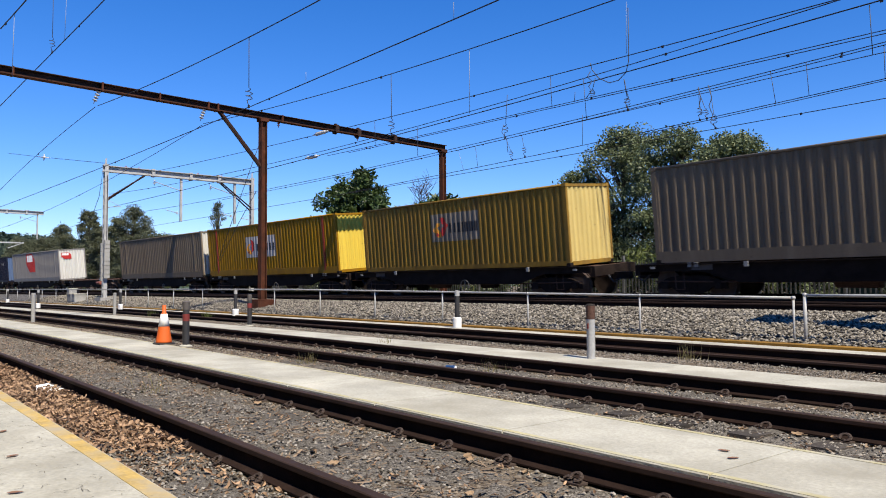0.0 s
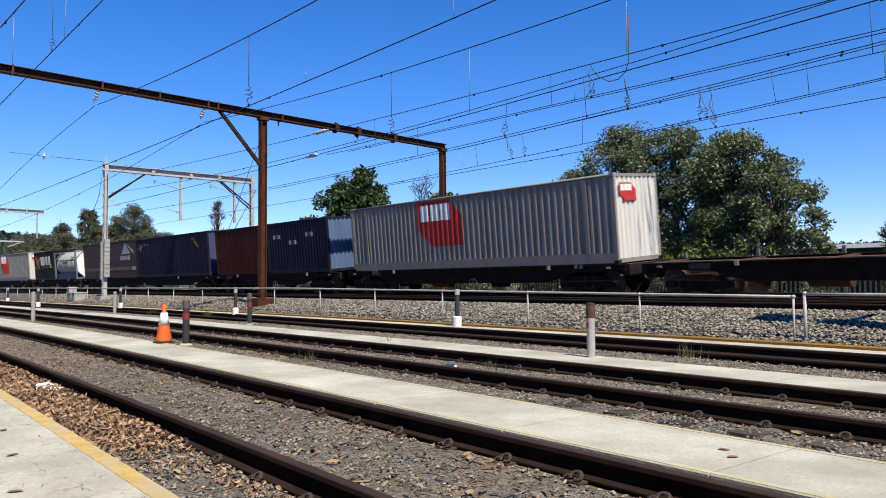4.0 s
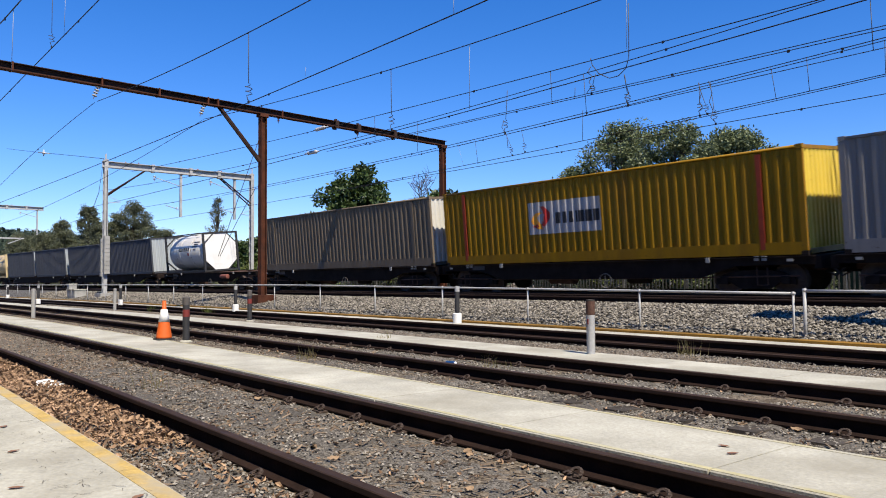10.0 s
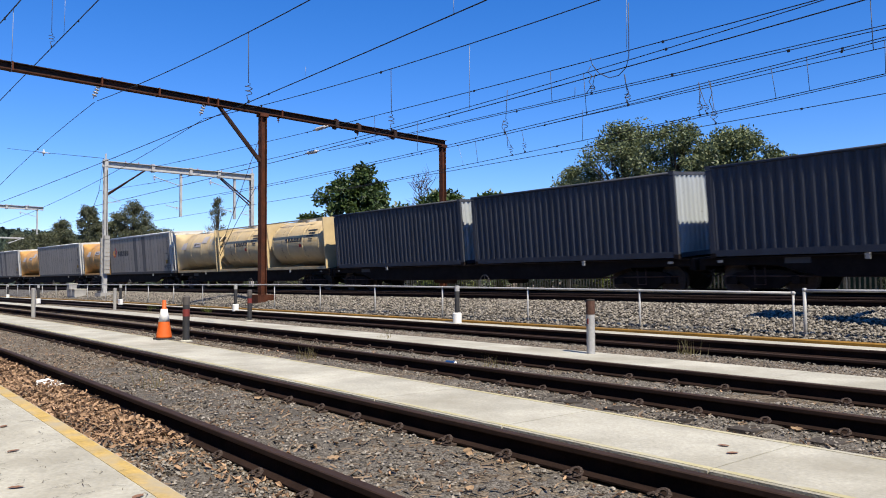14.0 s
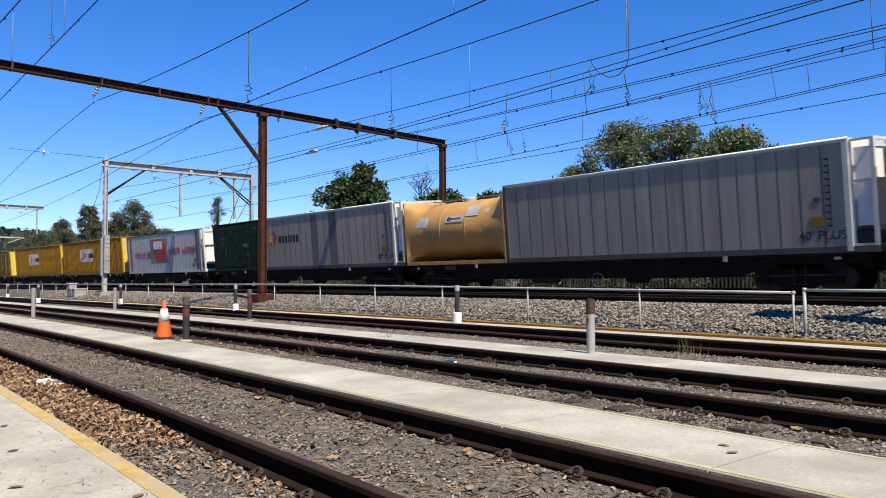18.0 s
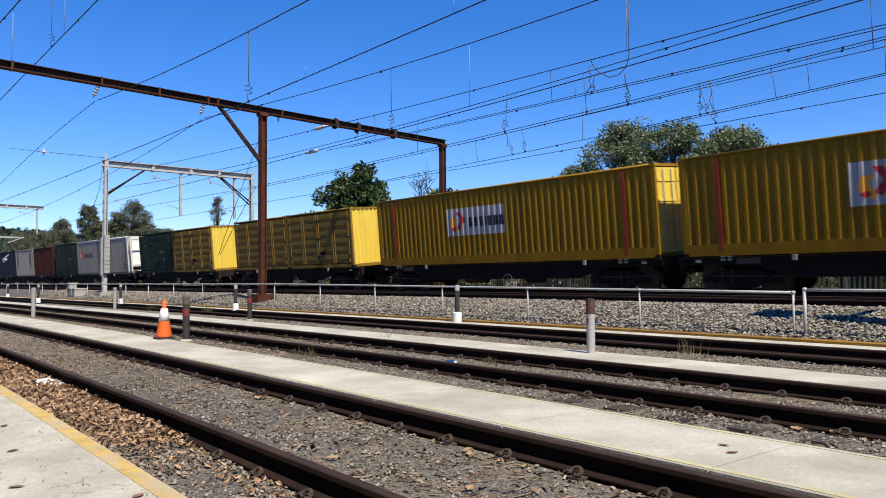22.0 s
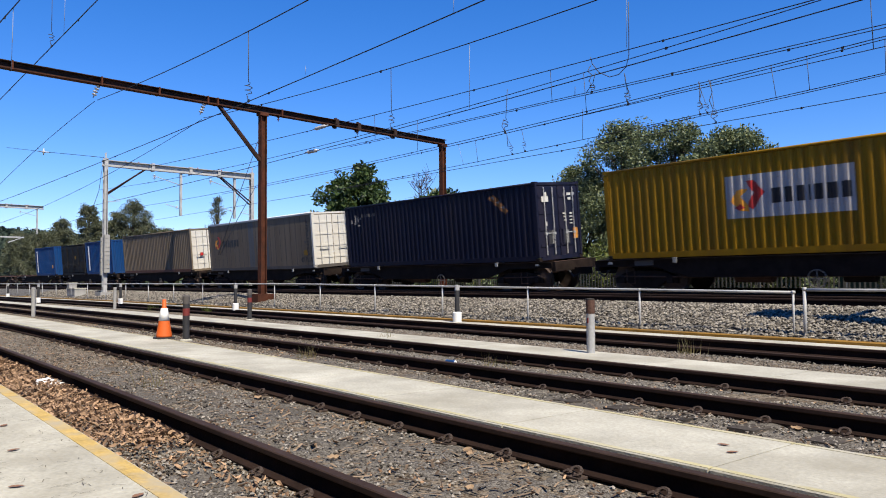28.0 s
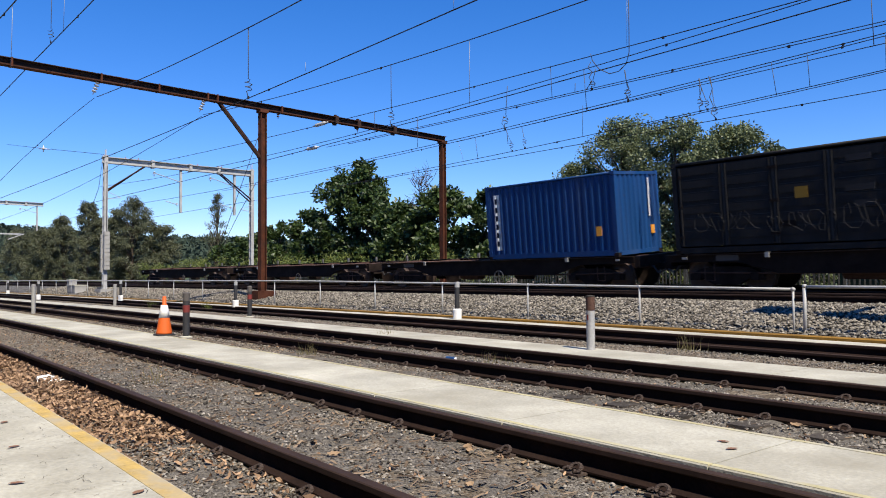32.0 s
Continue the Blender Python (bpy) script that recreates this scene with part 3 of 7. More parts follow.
# ---- overhead wires ----
def wires():
    p = thing("overhead_wires", label="dark overhead contact and catenary wires with droppers", category="wires")

    def wire(name, pts, r, material=None):
        return part(name, Kit().tube(pts, r * (1.25 if name == "wire" else 1.0), 5).mesh(name, material or (M_WIRE if name == "wire" else M_DROPPER), smooth=True), p)

    rnd = random.Random(44)
    grip = Kit().box(-0.03, 0.03, -0.014, 0.014, -0.045, 0.02).mesh("wire_clamp", M_WIRE)
    for off, s0, z0, zm, s1, z1, r in YARD_WIRES + NEAR_LINE_WIRES + FAR_LINE_WIRES:
        def height(f):
            return z0 * (1 - f) * (1 - 2 * f) + 4 * zm * f * (1 - f) + z1 * f * (2 * f - 1)
        wire("wire", [at(s0 + (s1 - s0) * i / 24, off, height(i / 24)) for i in range(25)], r)
        f = rnd.uniform(0.05, 0.2)
        while f < 1 and r > 0.006:
            part("wire_clamp", grip, p, along(s0 + (s1 - s0) * f, off, height(f)))
            f += rnd.uniform(7.0, 16.0) / (s1 - s0)
    for off, sa, za, sb, zb, kind in YARD_DROPPERS + NEAR_LINE_DROPPERS + FAR_LINE_DROPPERS:
        if kind == 1:
            e = min(0.45, (za - zb) * 0.45)
            q = [at(sa, off, za), at(sb + (sa - sb) * 0.3, off, zb + e)]
            for i in range(13):
                a = 0.6 + i * 1.35
                w = 0.085 if 1 < i < 11 else 0.04
                q.append(at(sb + (sa - sb) * 0.2 + w * math.cos(a), off + w * math.sin(a), zb + e * (0.95 - 0.05 * i)))
            q.append(at(sb, off, zb))
            wire("dropper", q, 0.010)
            part("wire_clamp", grip, p, along(sb, off, zb + 0.02))
        elif kind == 2:
            wire("dropper", [at(sa, off, za), at(sb, off, zb)], 0.006, M_STRAND)
        else:
            wire("dropper", [at(sa, off, za), at(sb, off, zb)], 0.009)
    for run in ([(-13.93, 16.7, 7.39), (-13.87, 16.7, 7.18), (-13.64, 16.7, 6.89), (-13.28, 16.7, 6.68), (-12.96, 16.7, 6.68), (-12.71, 16.7, 6.84), (-12.61, 16.7, 7.13), (-12.6, 16.7, 7.75), (-12.6, 16.7, 8.61)],
                [(-13.93, 16.7, 7.15), (-14.04, 16.7, 7.01), (-13.88, 16.7, 6.86), (-14.0, 16.7, 6.72), (-13.9, 16.7, 6.59), (-14.09, 16.7, 6.41)],
                [(-12.77, 16.7, 6.67), (-12.72, 16.7, 6.37), (-12.63, 16.7, 6.12), (-12.76, 16.7, 6.04), (-12.65, 16.7, 5.83)],
                [(-12.91, 20.5, 7.07), (-12.82, 20.5, 6.74), (-12.89, 20.5, 6.49), (-12.79, 20.5, 6.29), (-12.93, 20.5, 6.2)],
                [(-12.57, 20.5, 7.07), (-12.46, 20.5, 6.67), (-12.56, 20.5, 6.43), (-12.44, 20.5, 6.14), (-12.52, 20.5, 5.93), (-12.37, 20.5, 5.77)],
                [(-21.38, 20.5, 7.36), (-21.5, 20.5, 7.09), (-21.23, 20.5, 6.71), (-21.17, 20.5, 6.22)]):
        wire("jumper", [at(*q) for q in run], 0.013)
    wire("wire", [at(*q) for q in [(-73.13, 14.1, 12.6), (-63.8, 14.1, 11.07), (-49.18, 14.1, 8.75)]], 0.012)
    for run in ([(-35.01, 17.0, 8.1), (-37.27, 17.0, 5.3), (-39.5, 17.0, 2.47)],
                [(-35.23, 17.0, 5.82), (-37.26, 17.0, 4.26), (-39.29, 17.0, 2.46)],
                [(-49.18, 14.1, 8.75), (-50.03, 14.1, 6.72), (-51.25, 14.1, 5.67)]):
        wire("stay_wire", [at(*q) for q in run], 0.016)
    k = Kit().lathe([(0.015, -0.62), (0.03, -0.6), (0.03, -0.42)] + [(0.085 if i % 2 else 0.05, -0.4 + 0.08 * i) for i in range(11)] + [(0.03, 0.42), (0.03, 0.6), (0.015, 0.62)], 10, axis="X")
    rod = k.mesh("rod_insulator", M_INSUL, smooth=True)
    for s, off, z, lean in ((-28.7, 16.7, 7.72, 0.0), (-29.9, 17.0, 6.86, 0.03)):
        part("rod_insulator", rod, p, along(s, off, z) @ Matrix.Rotation(lean, 4, "Y"))
    k = Kit().tube([(-1.5, 0, 0), (1.5, 0, 0)], 0.04, 6).lathe([(0.02, -0.3), (0.09, -0.2), (0.11, 0.0), (0.09, 0.2), (0.02, 0.3)], 10, axis="X").box(-0.03, 0.03, -0.03, 0.03, -0.25, 0.25)
    part("rod_insulator", k.mesh("rod_insulator", M_INSUL, smooth=True), p, along(-62.4, 14.1, 10.84) @ Matrix.Rotation(0.16, 4, "Y"))


# each wire: offset, then start, end and middle of its sag (metres along, height), and its radius
YARD_WIRES = [
    (3.0, -19.9, 7.12, 6.99, -14.6, 6.87, 0.011),
    (5.6, -46.3, 7.73, 8.48, -17.5, 8.82, 0.013),
    (7.4, -53.3, 4.37, 6.35, -28.3, 7.46, 0.009),
    (7.4, -28.0, 7.45, 6.90, -7.4, 6.71, 0.010),
    (10.5, -74.5, 6.39, 6.75, -4.4, 6.97, 0.012),
    (11.4, -70.5, 5.28, 5.85, -28.6, 7.38, 0.009),
    (12.0, -29.9, 7.73, 6.96, -4.0, 6.73, 0.010),
    (14.2, -88.0, 3.91, 4.71, -49.5, 5.45, 0.009),
]
NEAR_LINE_WIRES = [
    (16.7, -51.9, 8.46, 7.62, -0.6, 7.08, 0.011),
    (16.6, -57.9, 7.72, 6.88, -0.5, 7.35, 0.010),
    (17.0, -61.1, 6.80, 6.85, 0.4, 7.08, 0.013),
    (17.2, -29.0, 6.81, 6.55, 0.6, 6.31, 0.009),
    (17.4, -27.6, 6.78, 6.54, 0.5, 6.27, 0.009),
]
FAR_LINE_WIRES = [
    (21.0, -65.2, 7.12, 6.90, -0.8, 7.48, 0.011),
    (21.2, -48.2, 6.84, 6.93, -0.9, 7.48, 0.010),
    (21.3, -25.1, 6.94, 7.09, -0.9, 7.08, 0.010),
    (21.4, -33.8, 5.93, 6.19, -1.0, 6.65, 0.010),
    (21.6, -15.7, 6.21, 6.42, -1.1, 6.71, 0.009),
    (22.6, -67.6, 6.12, 6.16, -1.5, 6.18, 0.010),
]
# each dropper: offset, upper end, lower end, and 1: coiled spring, 2: thin pale strand
YARD_DROPPERS = [
    (3.0, -18.37, 7.04, -18.49, 5.67, 2),
    (5.6, -26.56, 10.60, -26.60, 8.70, 1),
    (5.6, -24.98, 9.94, -25.11, 8.71, 2),
    (7.4, -16.21, 6.87, -16.20, 5.21, 1),
    (12.0, -21.75, 8.08, -21.75, 7.79, 2),
    (12.0, -17.05, 6.98, -17.03, 5.24, 1),
    (10.5, -12.58, 7.32, -12.58, 6.93, 2),
    (12.0, -13.77, 6.83, -13.79, 5.26, 2),
]
NEAR_LINE_DROPPERS = [
    (16.7, -24.66, 7.56, -24.63, 6.57, 0),
    (16.6, -21.81, 6.85, -21.82, 5.77, 0),
    (16.7, -17.30, 7.14, -17.42, 5.77, 1),
    (16.7, -15.46, 7.34, -15.41, 6.38, 0),
    (16.7, -14.51, 6.66, -14.53, 6.38, 0),
    (16.7, -14.19, 6.99, -14.10, 5.79, 0),
    (16.7, -12.75, 6.62, -12.66, 5.79, 1),
    (16.7, -13.76, 6.91, -13.91, 6.36, 1),
    (17.0, -6.61, 6.98, -6.58, 5.90, 0),
    (16.7, -12.65, 8.78, -12.68, 7.36, 2),
]
FAR_LINE_DROPPERS = [
    (21.2, -21.97, 6.95, -21.64, 6.06, 1),
    (21.2, -21.12, 7.00, -20.95, 6.10, 1),
    (21.2, -23.82, 6.95, -23.66, 5.96, 0),
    (21.2, -24.90, 6.93, -24.58, 6.03, 2),
    (21.2, -18.04, 7.25, -18.06, 6.13, 0),
    (21.2, -13.33, 7.30, -13.31, 6.22, 1),
    (21.2, -12.94, 7.22, -12.78, 5.87, 1),
    (21.2, -13.26, 6.96, -13.06, 6.23, 1),
    (21.2, -10.99, 7.27, -10.85, 6.27, 0),
    (21.2, -9.95, 7.31, -9.89, 6.32, 0),
    (21.2, -7.92, 7.26, -7.92, 6.37, 0),
]


# ---- the train ----
TRAIN_OFF, DECK_Z, CANT, BOX_W = 21.02, 1.779, 0.085, 2.44
# how far the train has come at each time
RUN = [(0, 0.00), (1, 15.79), (2, 31.56), (3, 47.30), (4.5, 70.85), (6, 94.40), (7, 110.11), (8, 125.84), (9, 141.67), (10, 157.50), (11, 173.30), (12, 189.14), (13, 205.04), (14, 220.95), (15.2, 240.15), (16.5, 260.91), (17, 268.98), (18, 285.12), (19, 301.09), (20, 317.03), (21, 333.05), (22, 349.23), (23, 365.44), (24.5, 389.83), (25.5, 406.17), (26.5, 422.42), (27.5, 438.67), (28, 446.74), (29, 462.80), (30, 478.87), (31, 494.92), (32, 510.93)]
MOVERS = []


def ride(ob, place):
    """Book a thing to travel with the train; place: metres behind the zero mark."""
    MOVERS.append((ob, place))
    ob.matrix_basis = along(place, TRAIN_OFF, DECK_Z, CANT)
    return ob


def motions():
    for ob, place in MOVERS:
        walk(ob, [(t, along(place + d, TRAIN_OFF, DECK_Z, CANT)) for t, d in RUN])


# Side yellow, darkened to hold the side's shade; the ends use M_YELFACE.
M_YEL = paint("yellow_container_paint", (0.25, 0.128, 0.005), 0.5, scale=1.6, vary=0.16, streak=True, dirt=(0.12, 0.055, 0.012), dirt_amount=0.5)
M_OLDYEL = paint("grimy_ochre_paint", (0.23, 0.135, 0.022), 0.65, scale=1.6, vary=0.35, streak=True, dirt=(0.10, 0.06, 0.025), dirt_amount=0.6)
M_GREY = paint("warm_grey_paint", (0.15, 0.118, 0.084), 0.6, scale=1.6, vary=0.15, streak=True, dirt=(0.075, 0.05, 0.032), dirt_amount=0.4)
M_DGREY = paint("dark_grey_paint", (0.085, 0.077, 0.072), 0.6, scale=1.6, vary=0.15, streak=True, dirt=(0.06, 0.05, 0.04), dirt_amount=0.4)
M_SILVER = paint("pale_grey_paint", (0.205, 0.190, 0.177), 0.5, scale=1.6, vary=0.12, streak=True, dirt=(0.15, 0.13, 0.11), dirt_amount=0.4)
M_SLATE = paint("slate_blue_paint", (0.050, 0.055, 0.068), 0.6, scale=1.6, vary=0.2, streak=True, dirt=(0.065, 0.06, 0.06), dirt_amount=0.3)
M_NAVY = paint("navy_paint", (0.0075, 0.009, 0.022), 0.5, scale=1.6, vary=0.2, streak=True, dirt=(0.035, 0.025, 0.025), dirt_amount=0.3)
M_BLUE = paint("bright_blue_paint", (0.006, 0.040, 0.135), 0.5, scale=1.6, vary=0.15, streak=True, dirt=(0.05, 0.06, 0.1), dirt_amount=0.3)
M_MAROON = paint("red_oxide_paint", (0.040, 0.0085, 0.006), 0.6, scale=1.6, vary=0.25, streak=True, dirt=(0.045, 0.02, 0.015), dirt_amount=0.4)
M_DARKRED = paint("dark_maroon_vinyl", (0.046, 0.008, 0.006), 0.55, scale=1.6, vary=0.2, dirt=(0.025, 0.015, 0.015), dirt_amount=0.4)
M_GREEN = paint("dark_green_paint", (0.0085, 0.021, 0.009), 0.6, scale=1.6, vary=0.25, streak=True, dirt=(0.025, 0.025, 0.02), dirt_amount=0.4)
M_BLACKBOX = paint("black_container_paint", (0.011, 0.011, 0.012), 0.55, scale=1.6, vary=0.3, streak=True, dirt=(0.03, 0.025, 0.0225), dirt_amount=0.3)
M_CREAM = paint("cream_tank_paint", (0.476, 0.369, 0.205), 0.5, scale=1.2, vary=0.1, dirt=(0.164, 0.107, 0.0492), dirt_amount=0.35)
M_BUFF = paint("orange_buff_tank_paint", (0.46, 0.25, 0.075), 0.5, scale=1.2, vary=0.1, dirt=(0.12, 0.06, 0.025), dirt_amount=0.35)
M_TANKWHITE = paint("white_tank_shell", (0.50, 0.49, 0.465), 0.4, scale=1.2, vary=0.1, dirt=(0.383, 0.323, 0.255), dirt_amount=0.35)
M_OFFWHITE = paint("off_white_paint", (0.50, 0.485, 0.44), 0.5, scale=1.6, vary=0.08, streak=True, dirt=(0.367, 0.309, 0.235), dirt_amount=0.3)
M_BLUEGREY = paint("pale_blue_paint", (0.08, 0.12, 0.21), 0.5, scale=1.6, vary=0.15, streak=True)
M_DOORGREY = paint("dark_panel_grey", (0.08, 0.08, 0.085), 0.5, vary=0.15)
M_LOGORED = paint("logo_red", (0.36, 0.022, 0.018), 0.5, vary=0.1)
M_LOGOORANGE = paint("logo_orange", (0.75, 0.30, 0.03), 0.5, vary=0.08)
M_INK = paint("dark_lettering", (0.016, 0.015, 0.018), 0.5, vary=0.15)
M_SCRAWL = paint("faded_spray", (0.026, 0.025, 0.026), 0.8, vary=0.3)
M_SPRAYRED = paint("red_spray", (0.22, 0.025, 0.03), 0.8, vary=0.3)
M_STENCIL = paint("worn_stencil", (0.12, 0.13, 0.11), 0.8, scale=6, vary=0.6)
M_SOOT = paint("sooty_box_paint", (0.014, 0.014, 0.015), 0.65, scale=1.6, vary=0.4, streak=True, dirt=(0.04, 0.035, 0.03), dirt_amount=0.5)
M_FACEGREY = paint("pale_steel_face", (0.33, 0.36, 0.38), 0.55, scale=1.6, vary=0.12, streak=True, dirt=(0.184, 0.162, 0.14), dirt_amount=0.4)
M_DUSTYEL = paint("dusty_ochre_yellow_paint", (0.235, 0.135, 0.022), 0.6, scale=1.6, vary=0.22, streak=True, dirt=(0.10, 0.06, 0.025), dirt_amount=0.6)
# Navy again, lightened to put the front end's sunlight into the colour.
M_NAVYFACE = paint("sunlit_navy_paint", (0.05, 0.058, 0.115), 0.55, scale=1.6, vary=0.2, streak=True)
M_DIMPANEL = paint("grimy_panel_paint", (0.20, 0.165, 0.13), 0.6, scale=1.6, vary=0.2, streak=True)
M_TANKDIRTY = paint("stained_tank_shell", (0.41, 0.369, 0.303), 0.45, scale=1.0, vary=0.25, dirt=(0.213, 0.18, 0.148), dirt_amount=0.6)
M_TANKFRAME = paint("blue_grey_frame", (0.10, 0.13, 0.17), 0.6, vary=0.25)
# Same yellow with the sunlight on the ends put into the colour.
M_YELFACE = paint("sunlit_yellow_paint", (0.60, 0.44, 0.065), 0.5, scale=1.6, vary=0.1, streak=True, dirt=(0.294, 0.184, 0.0588), dirt_amount=0.3)
M_BROWNGREY = paint("brown_grey_paint", (0.165, 0.125, 0.083), 0.6, scale=1.6, vary=0.2, streak=True, dirt=(0.09, 0.065, 0.05), dirt_amount=0.4)
M_STIFF = paint("faded_red_paint", (0.24, 0.03, 0.01), 0.6, vary=0.2)
M_PANEL = paint("weathered_panel_paint", (0.36, 0.34, 0.34), 0.55, scale=1.6, vary=0.12, streak=True, dirt=(0.3, 0.25, 0.2), dirt_amount=0.35)
M_REEFER = paint("pale_insulated_panel", (0.300, 0.262, 0.215), 0.5, scale=1.6, vary=0.14, streak=True, dirt=(0.15, 0.12, 0.09), dirt_amount=0.45)
M_STRIPE = paint("worn_grey_stripe", (0.135, 0.123, 0.112), 0.6, scale=2, vary=0.25, streak=True)
# Front of the dusty yellow box: its sunlight put into a paler colour.
M_PALEYEL = paint("sunlit_pale_yellow_paint", (0.50, 0.385, 0.14), 0.55, scale=1.6, vary=0.14, streak=True, dirt=(0.34, 0.22, 0.10), dirt_amount=0.4)
M_SEAM = paint("dark_seam", (0.03, 0.03, 0.03), 0.7, vary=0.2)
M_RUSTRAIL = paint("rusted_rail_paint", (0.12, 0.05, 0.03), 0.7, vary=0.3)
M_RUSTMARK = paint("rust_streak", (0.17, 0.075, 0.03), 0.8, vary=0.4)
M_BLUEFRAME = paint("blue_frame_paint", (0.012, 0.028, 0.065), 0.5, vary=0.2)


def cached(key, build):
    if key not in CACHE:
        CACHE[key] = build()
    return CACHE[key]


def rib_profile(length, pitch, deep):
    """Breaks of a corrugated sheet: places along it and depths."""
    n = max(2, round(length / pitch))
    p = length / n
    xs = []
    for i in range(n):
        x = -length / 2 + i * p
        xs += [(x, 0), (x + p * 0.29, 0), (x + p * 0.5, deep), (x + p * 0.79, deep)]
    return xs + [(length / 2, 0)]


RIBS = {}            # thing -> breaks of its side sheet


def clip_side(ring, x, keep_right):
    """The part of a polygon in x and z on one side of an upright line."""
    out = []
    for (ax, az), (bx, bz) in zip(ring, ring[1:] + ring[:1]):
        ina, inb = (ax >= x, bx >= x) if keep_right else (ax <= x, bx <= x)
        if ina:
            out.append((ax, az))
        if ina != inb:
            f = (x - ax) / (bx - ax)
            out.append((x, az + f * (bz - az)))
    return out


def painted(name, ring, material, c, lift=0.004, label=""):
    """Paint on a box's side: follows the ribs where the side has them."""
    if c not in RIBS:
        return flat(name, ring, material, c, Matrix.Translation((0, -BOX_W / 2 - lift, 0)), 0.003, label)
    prof, vs, fs = RIBS[c], [], []
    for (xa, da), (xb, db) in zip(prof, prof[1:]):
        cut = clip_side(clip_side(ring, xa, True), xb, False) if xb > xa else []
        if len(cut) < 3:
            continue
        fs.append(tuple(range(len(vs), len(vs) + len(cut))))
        vs += [(x, -BOX_W / 2 + 0.012 + da + (db - da) * (x - xa) / (xb - xa) - lift, z) for x, z in cut]
    return part(name, mesh_of(name, vs, fs, material), c, Matrix.Identity(4), label)


def corrugated(length, height, material, pitch=0.278, deep=0.042):
    """Corrugated sheet in x and z, standing out towards -y."""
    def build():
        xs = rib_profile(length, pitch, deep)
        vs = [(x, d, z) for x, d in xs for z in (0, height)]
        vs += [(x, d + 0.004, z) for x, d in xs for z in (0, height)]
        m = len(xs)
        fs = [(2 * i, 2 * i + 2, 2 * i + 3, 2 * i + 1) for i in range(m - 1)] + [(2 * m + 2 * i + 1, 2 * m + 2 * i + 3, 2 * m + 2 * i + 2, 2 * m + 2 * i) for i in range(m - 1)]
        return mesh_of("panel", vs, fs, material)
    return cached(("corr", round(length, 2), round(height, 2), material.name, pitch), build)


def bar(material, x, y, z, bev=0.0):
    return cached(("bar", round(x, 3), round(y, 3), round(z, 3), material.name), lambda: Kit().box(-x / 2, x / 2, -y / 2, y / 2, -z / 2, z / 2, bev=bev).mesh("bar", material))


def flat(name, ring, material, parent, m, thick=0.006, label=""):
    """A thin plate with the outline ring in x and z, on a side that faces -y."""
    n = len(ring)
    vs = [(x, 0, z) for x, z in ring] + [(x, thick, z) for x, z in ring]
    fs = [tuple(range(n)), tuple(range(n, 2 * n))[::-1]] + [(i, i + n, (i + 1) % n + n, (i + 1) % n) for i in range(n)]
    return part(name, fix_normals(mesh_of(name, vs, fs, material)), parent, m, label)


def rect(x0, x1, z0, z1):
    return [(x0, z0), (x1, z0), (x1, z1), (x0, z1)]


def letter_bars(parent, x, z, h, widths, material, y, gap=0.28, lift=0.012):
    """Stand-ins for brand lettering: plain upright blocks."""
    for w in widths:
        if parent in RIBS:
            painted("lettering_bar", rect(x, x + w * h, z, z + h), material, parent, lift)
        else:
            flat("lettering_bar", rect(x, x + w * h, z, z + h), material, parent, Matrix.Translation((0, y, 0)))
        x += w * h + gap * h


def diamond(parent, x, z, h, y):
    """Plain emblem: a yellow bent stroke and a red one."""
    a = h / 2
    left = [(x - a * 1.15, z + a * 0.75), (x - a * 0.75, z + a * 1.45), (x + a * 0.05, z + a * 1.5), (x - a * 0.45, z + a), (x - a * 0.05, z + a * 0.45), (x + a * 0.1, z), (x - a * 0.6, z + a * 0.1)]
    right = [(x - a * 0.1, z + 2 * a), (x + a * 0.45, z + 2 * a), (x + a * 1.15, z + a * 1.2), (x + a * 0.35, z + a * 0.15), (x - a * 0.05, z + a * 0.4), (x + a * 0.45, z + a * 1.2)]
    foot = [(x - a * 0.95, z + a * 0.3), (x - a * 0.5, z + a * 0.55), (x - a * 0.2, z + a * 0.28), (x - a * 0.6, z + a * 0.1)]
    for q, (ring, m) in enumerate(((left, M_LOGOORANGE), (right, M_LOGORED), (foot, M_LOGORED))):
        if parent in RIBS:
            painted("emblem_stroke", ring, m, parent, 0.010 + 0.004 * q)
        else:
            flat("emblem_stroke", ring, m, parent, Matrix.Translation((0, y - 0.003 * q, 0)), 0.003)


def frame_of(c, L, H, W, mat, sill=0.16, rail=None):
    for sy in (-1, 1):
        part("bottom_rail", bar(rail or mat, L - 0.3, 0.06, sill), c, Matrix.Translation((0, sy * (W / 2 - 0.03), 0.02 + sill / 2)))
        part("top_rail", cached(("toprail", round(L, 2), mat.name), lambda: Kit().tube([(-L / 2 + 0.15, 0, 0), (L / 2 - 0.15, 0, 0)], 0.042, 10).mesh("top_rail", mat, smooth=True)), c, Matrix.Translation((0, sy * (W / 2 - 0.038), H - 0.045)))
        for sx in (-1, 1):
            part("corner_post", bar(mat, 0.16, 0.10, H - 0.24), c, Matrix.Translation((sx * (L / 2 - 0.08), sy * (W / 2 - 0.05), H / 2)))
            for z in (0.06, H - 0.06):
                part("corner_casting", bar(M_UNDER if z < 1 else mat, 0.178, 0.162, 0.118), c, Matrix.Translation((sx * (L / 2 - 0.085), sy * (W / 2 - 0.077), z + (0.012 if z > 1 else -0.012))))
    for sx in (-1, 1):
        part("end_rail", bar(mat, 0.08, W - 0.32, 0.10), c, Matrix.Translation((sx * (L / 2 - 0.05), 0, H - 0.06)))
        part("end_sill", bar(mat, 0.08, W - 0.32, 0.14), c, Matrix.Translation((sx * (L / 2 - 0.05), 0, 0.09)))


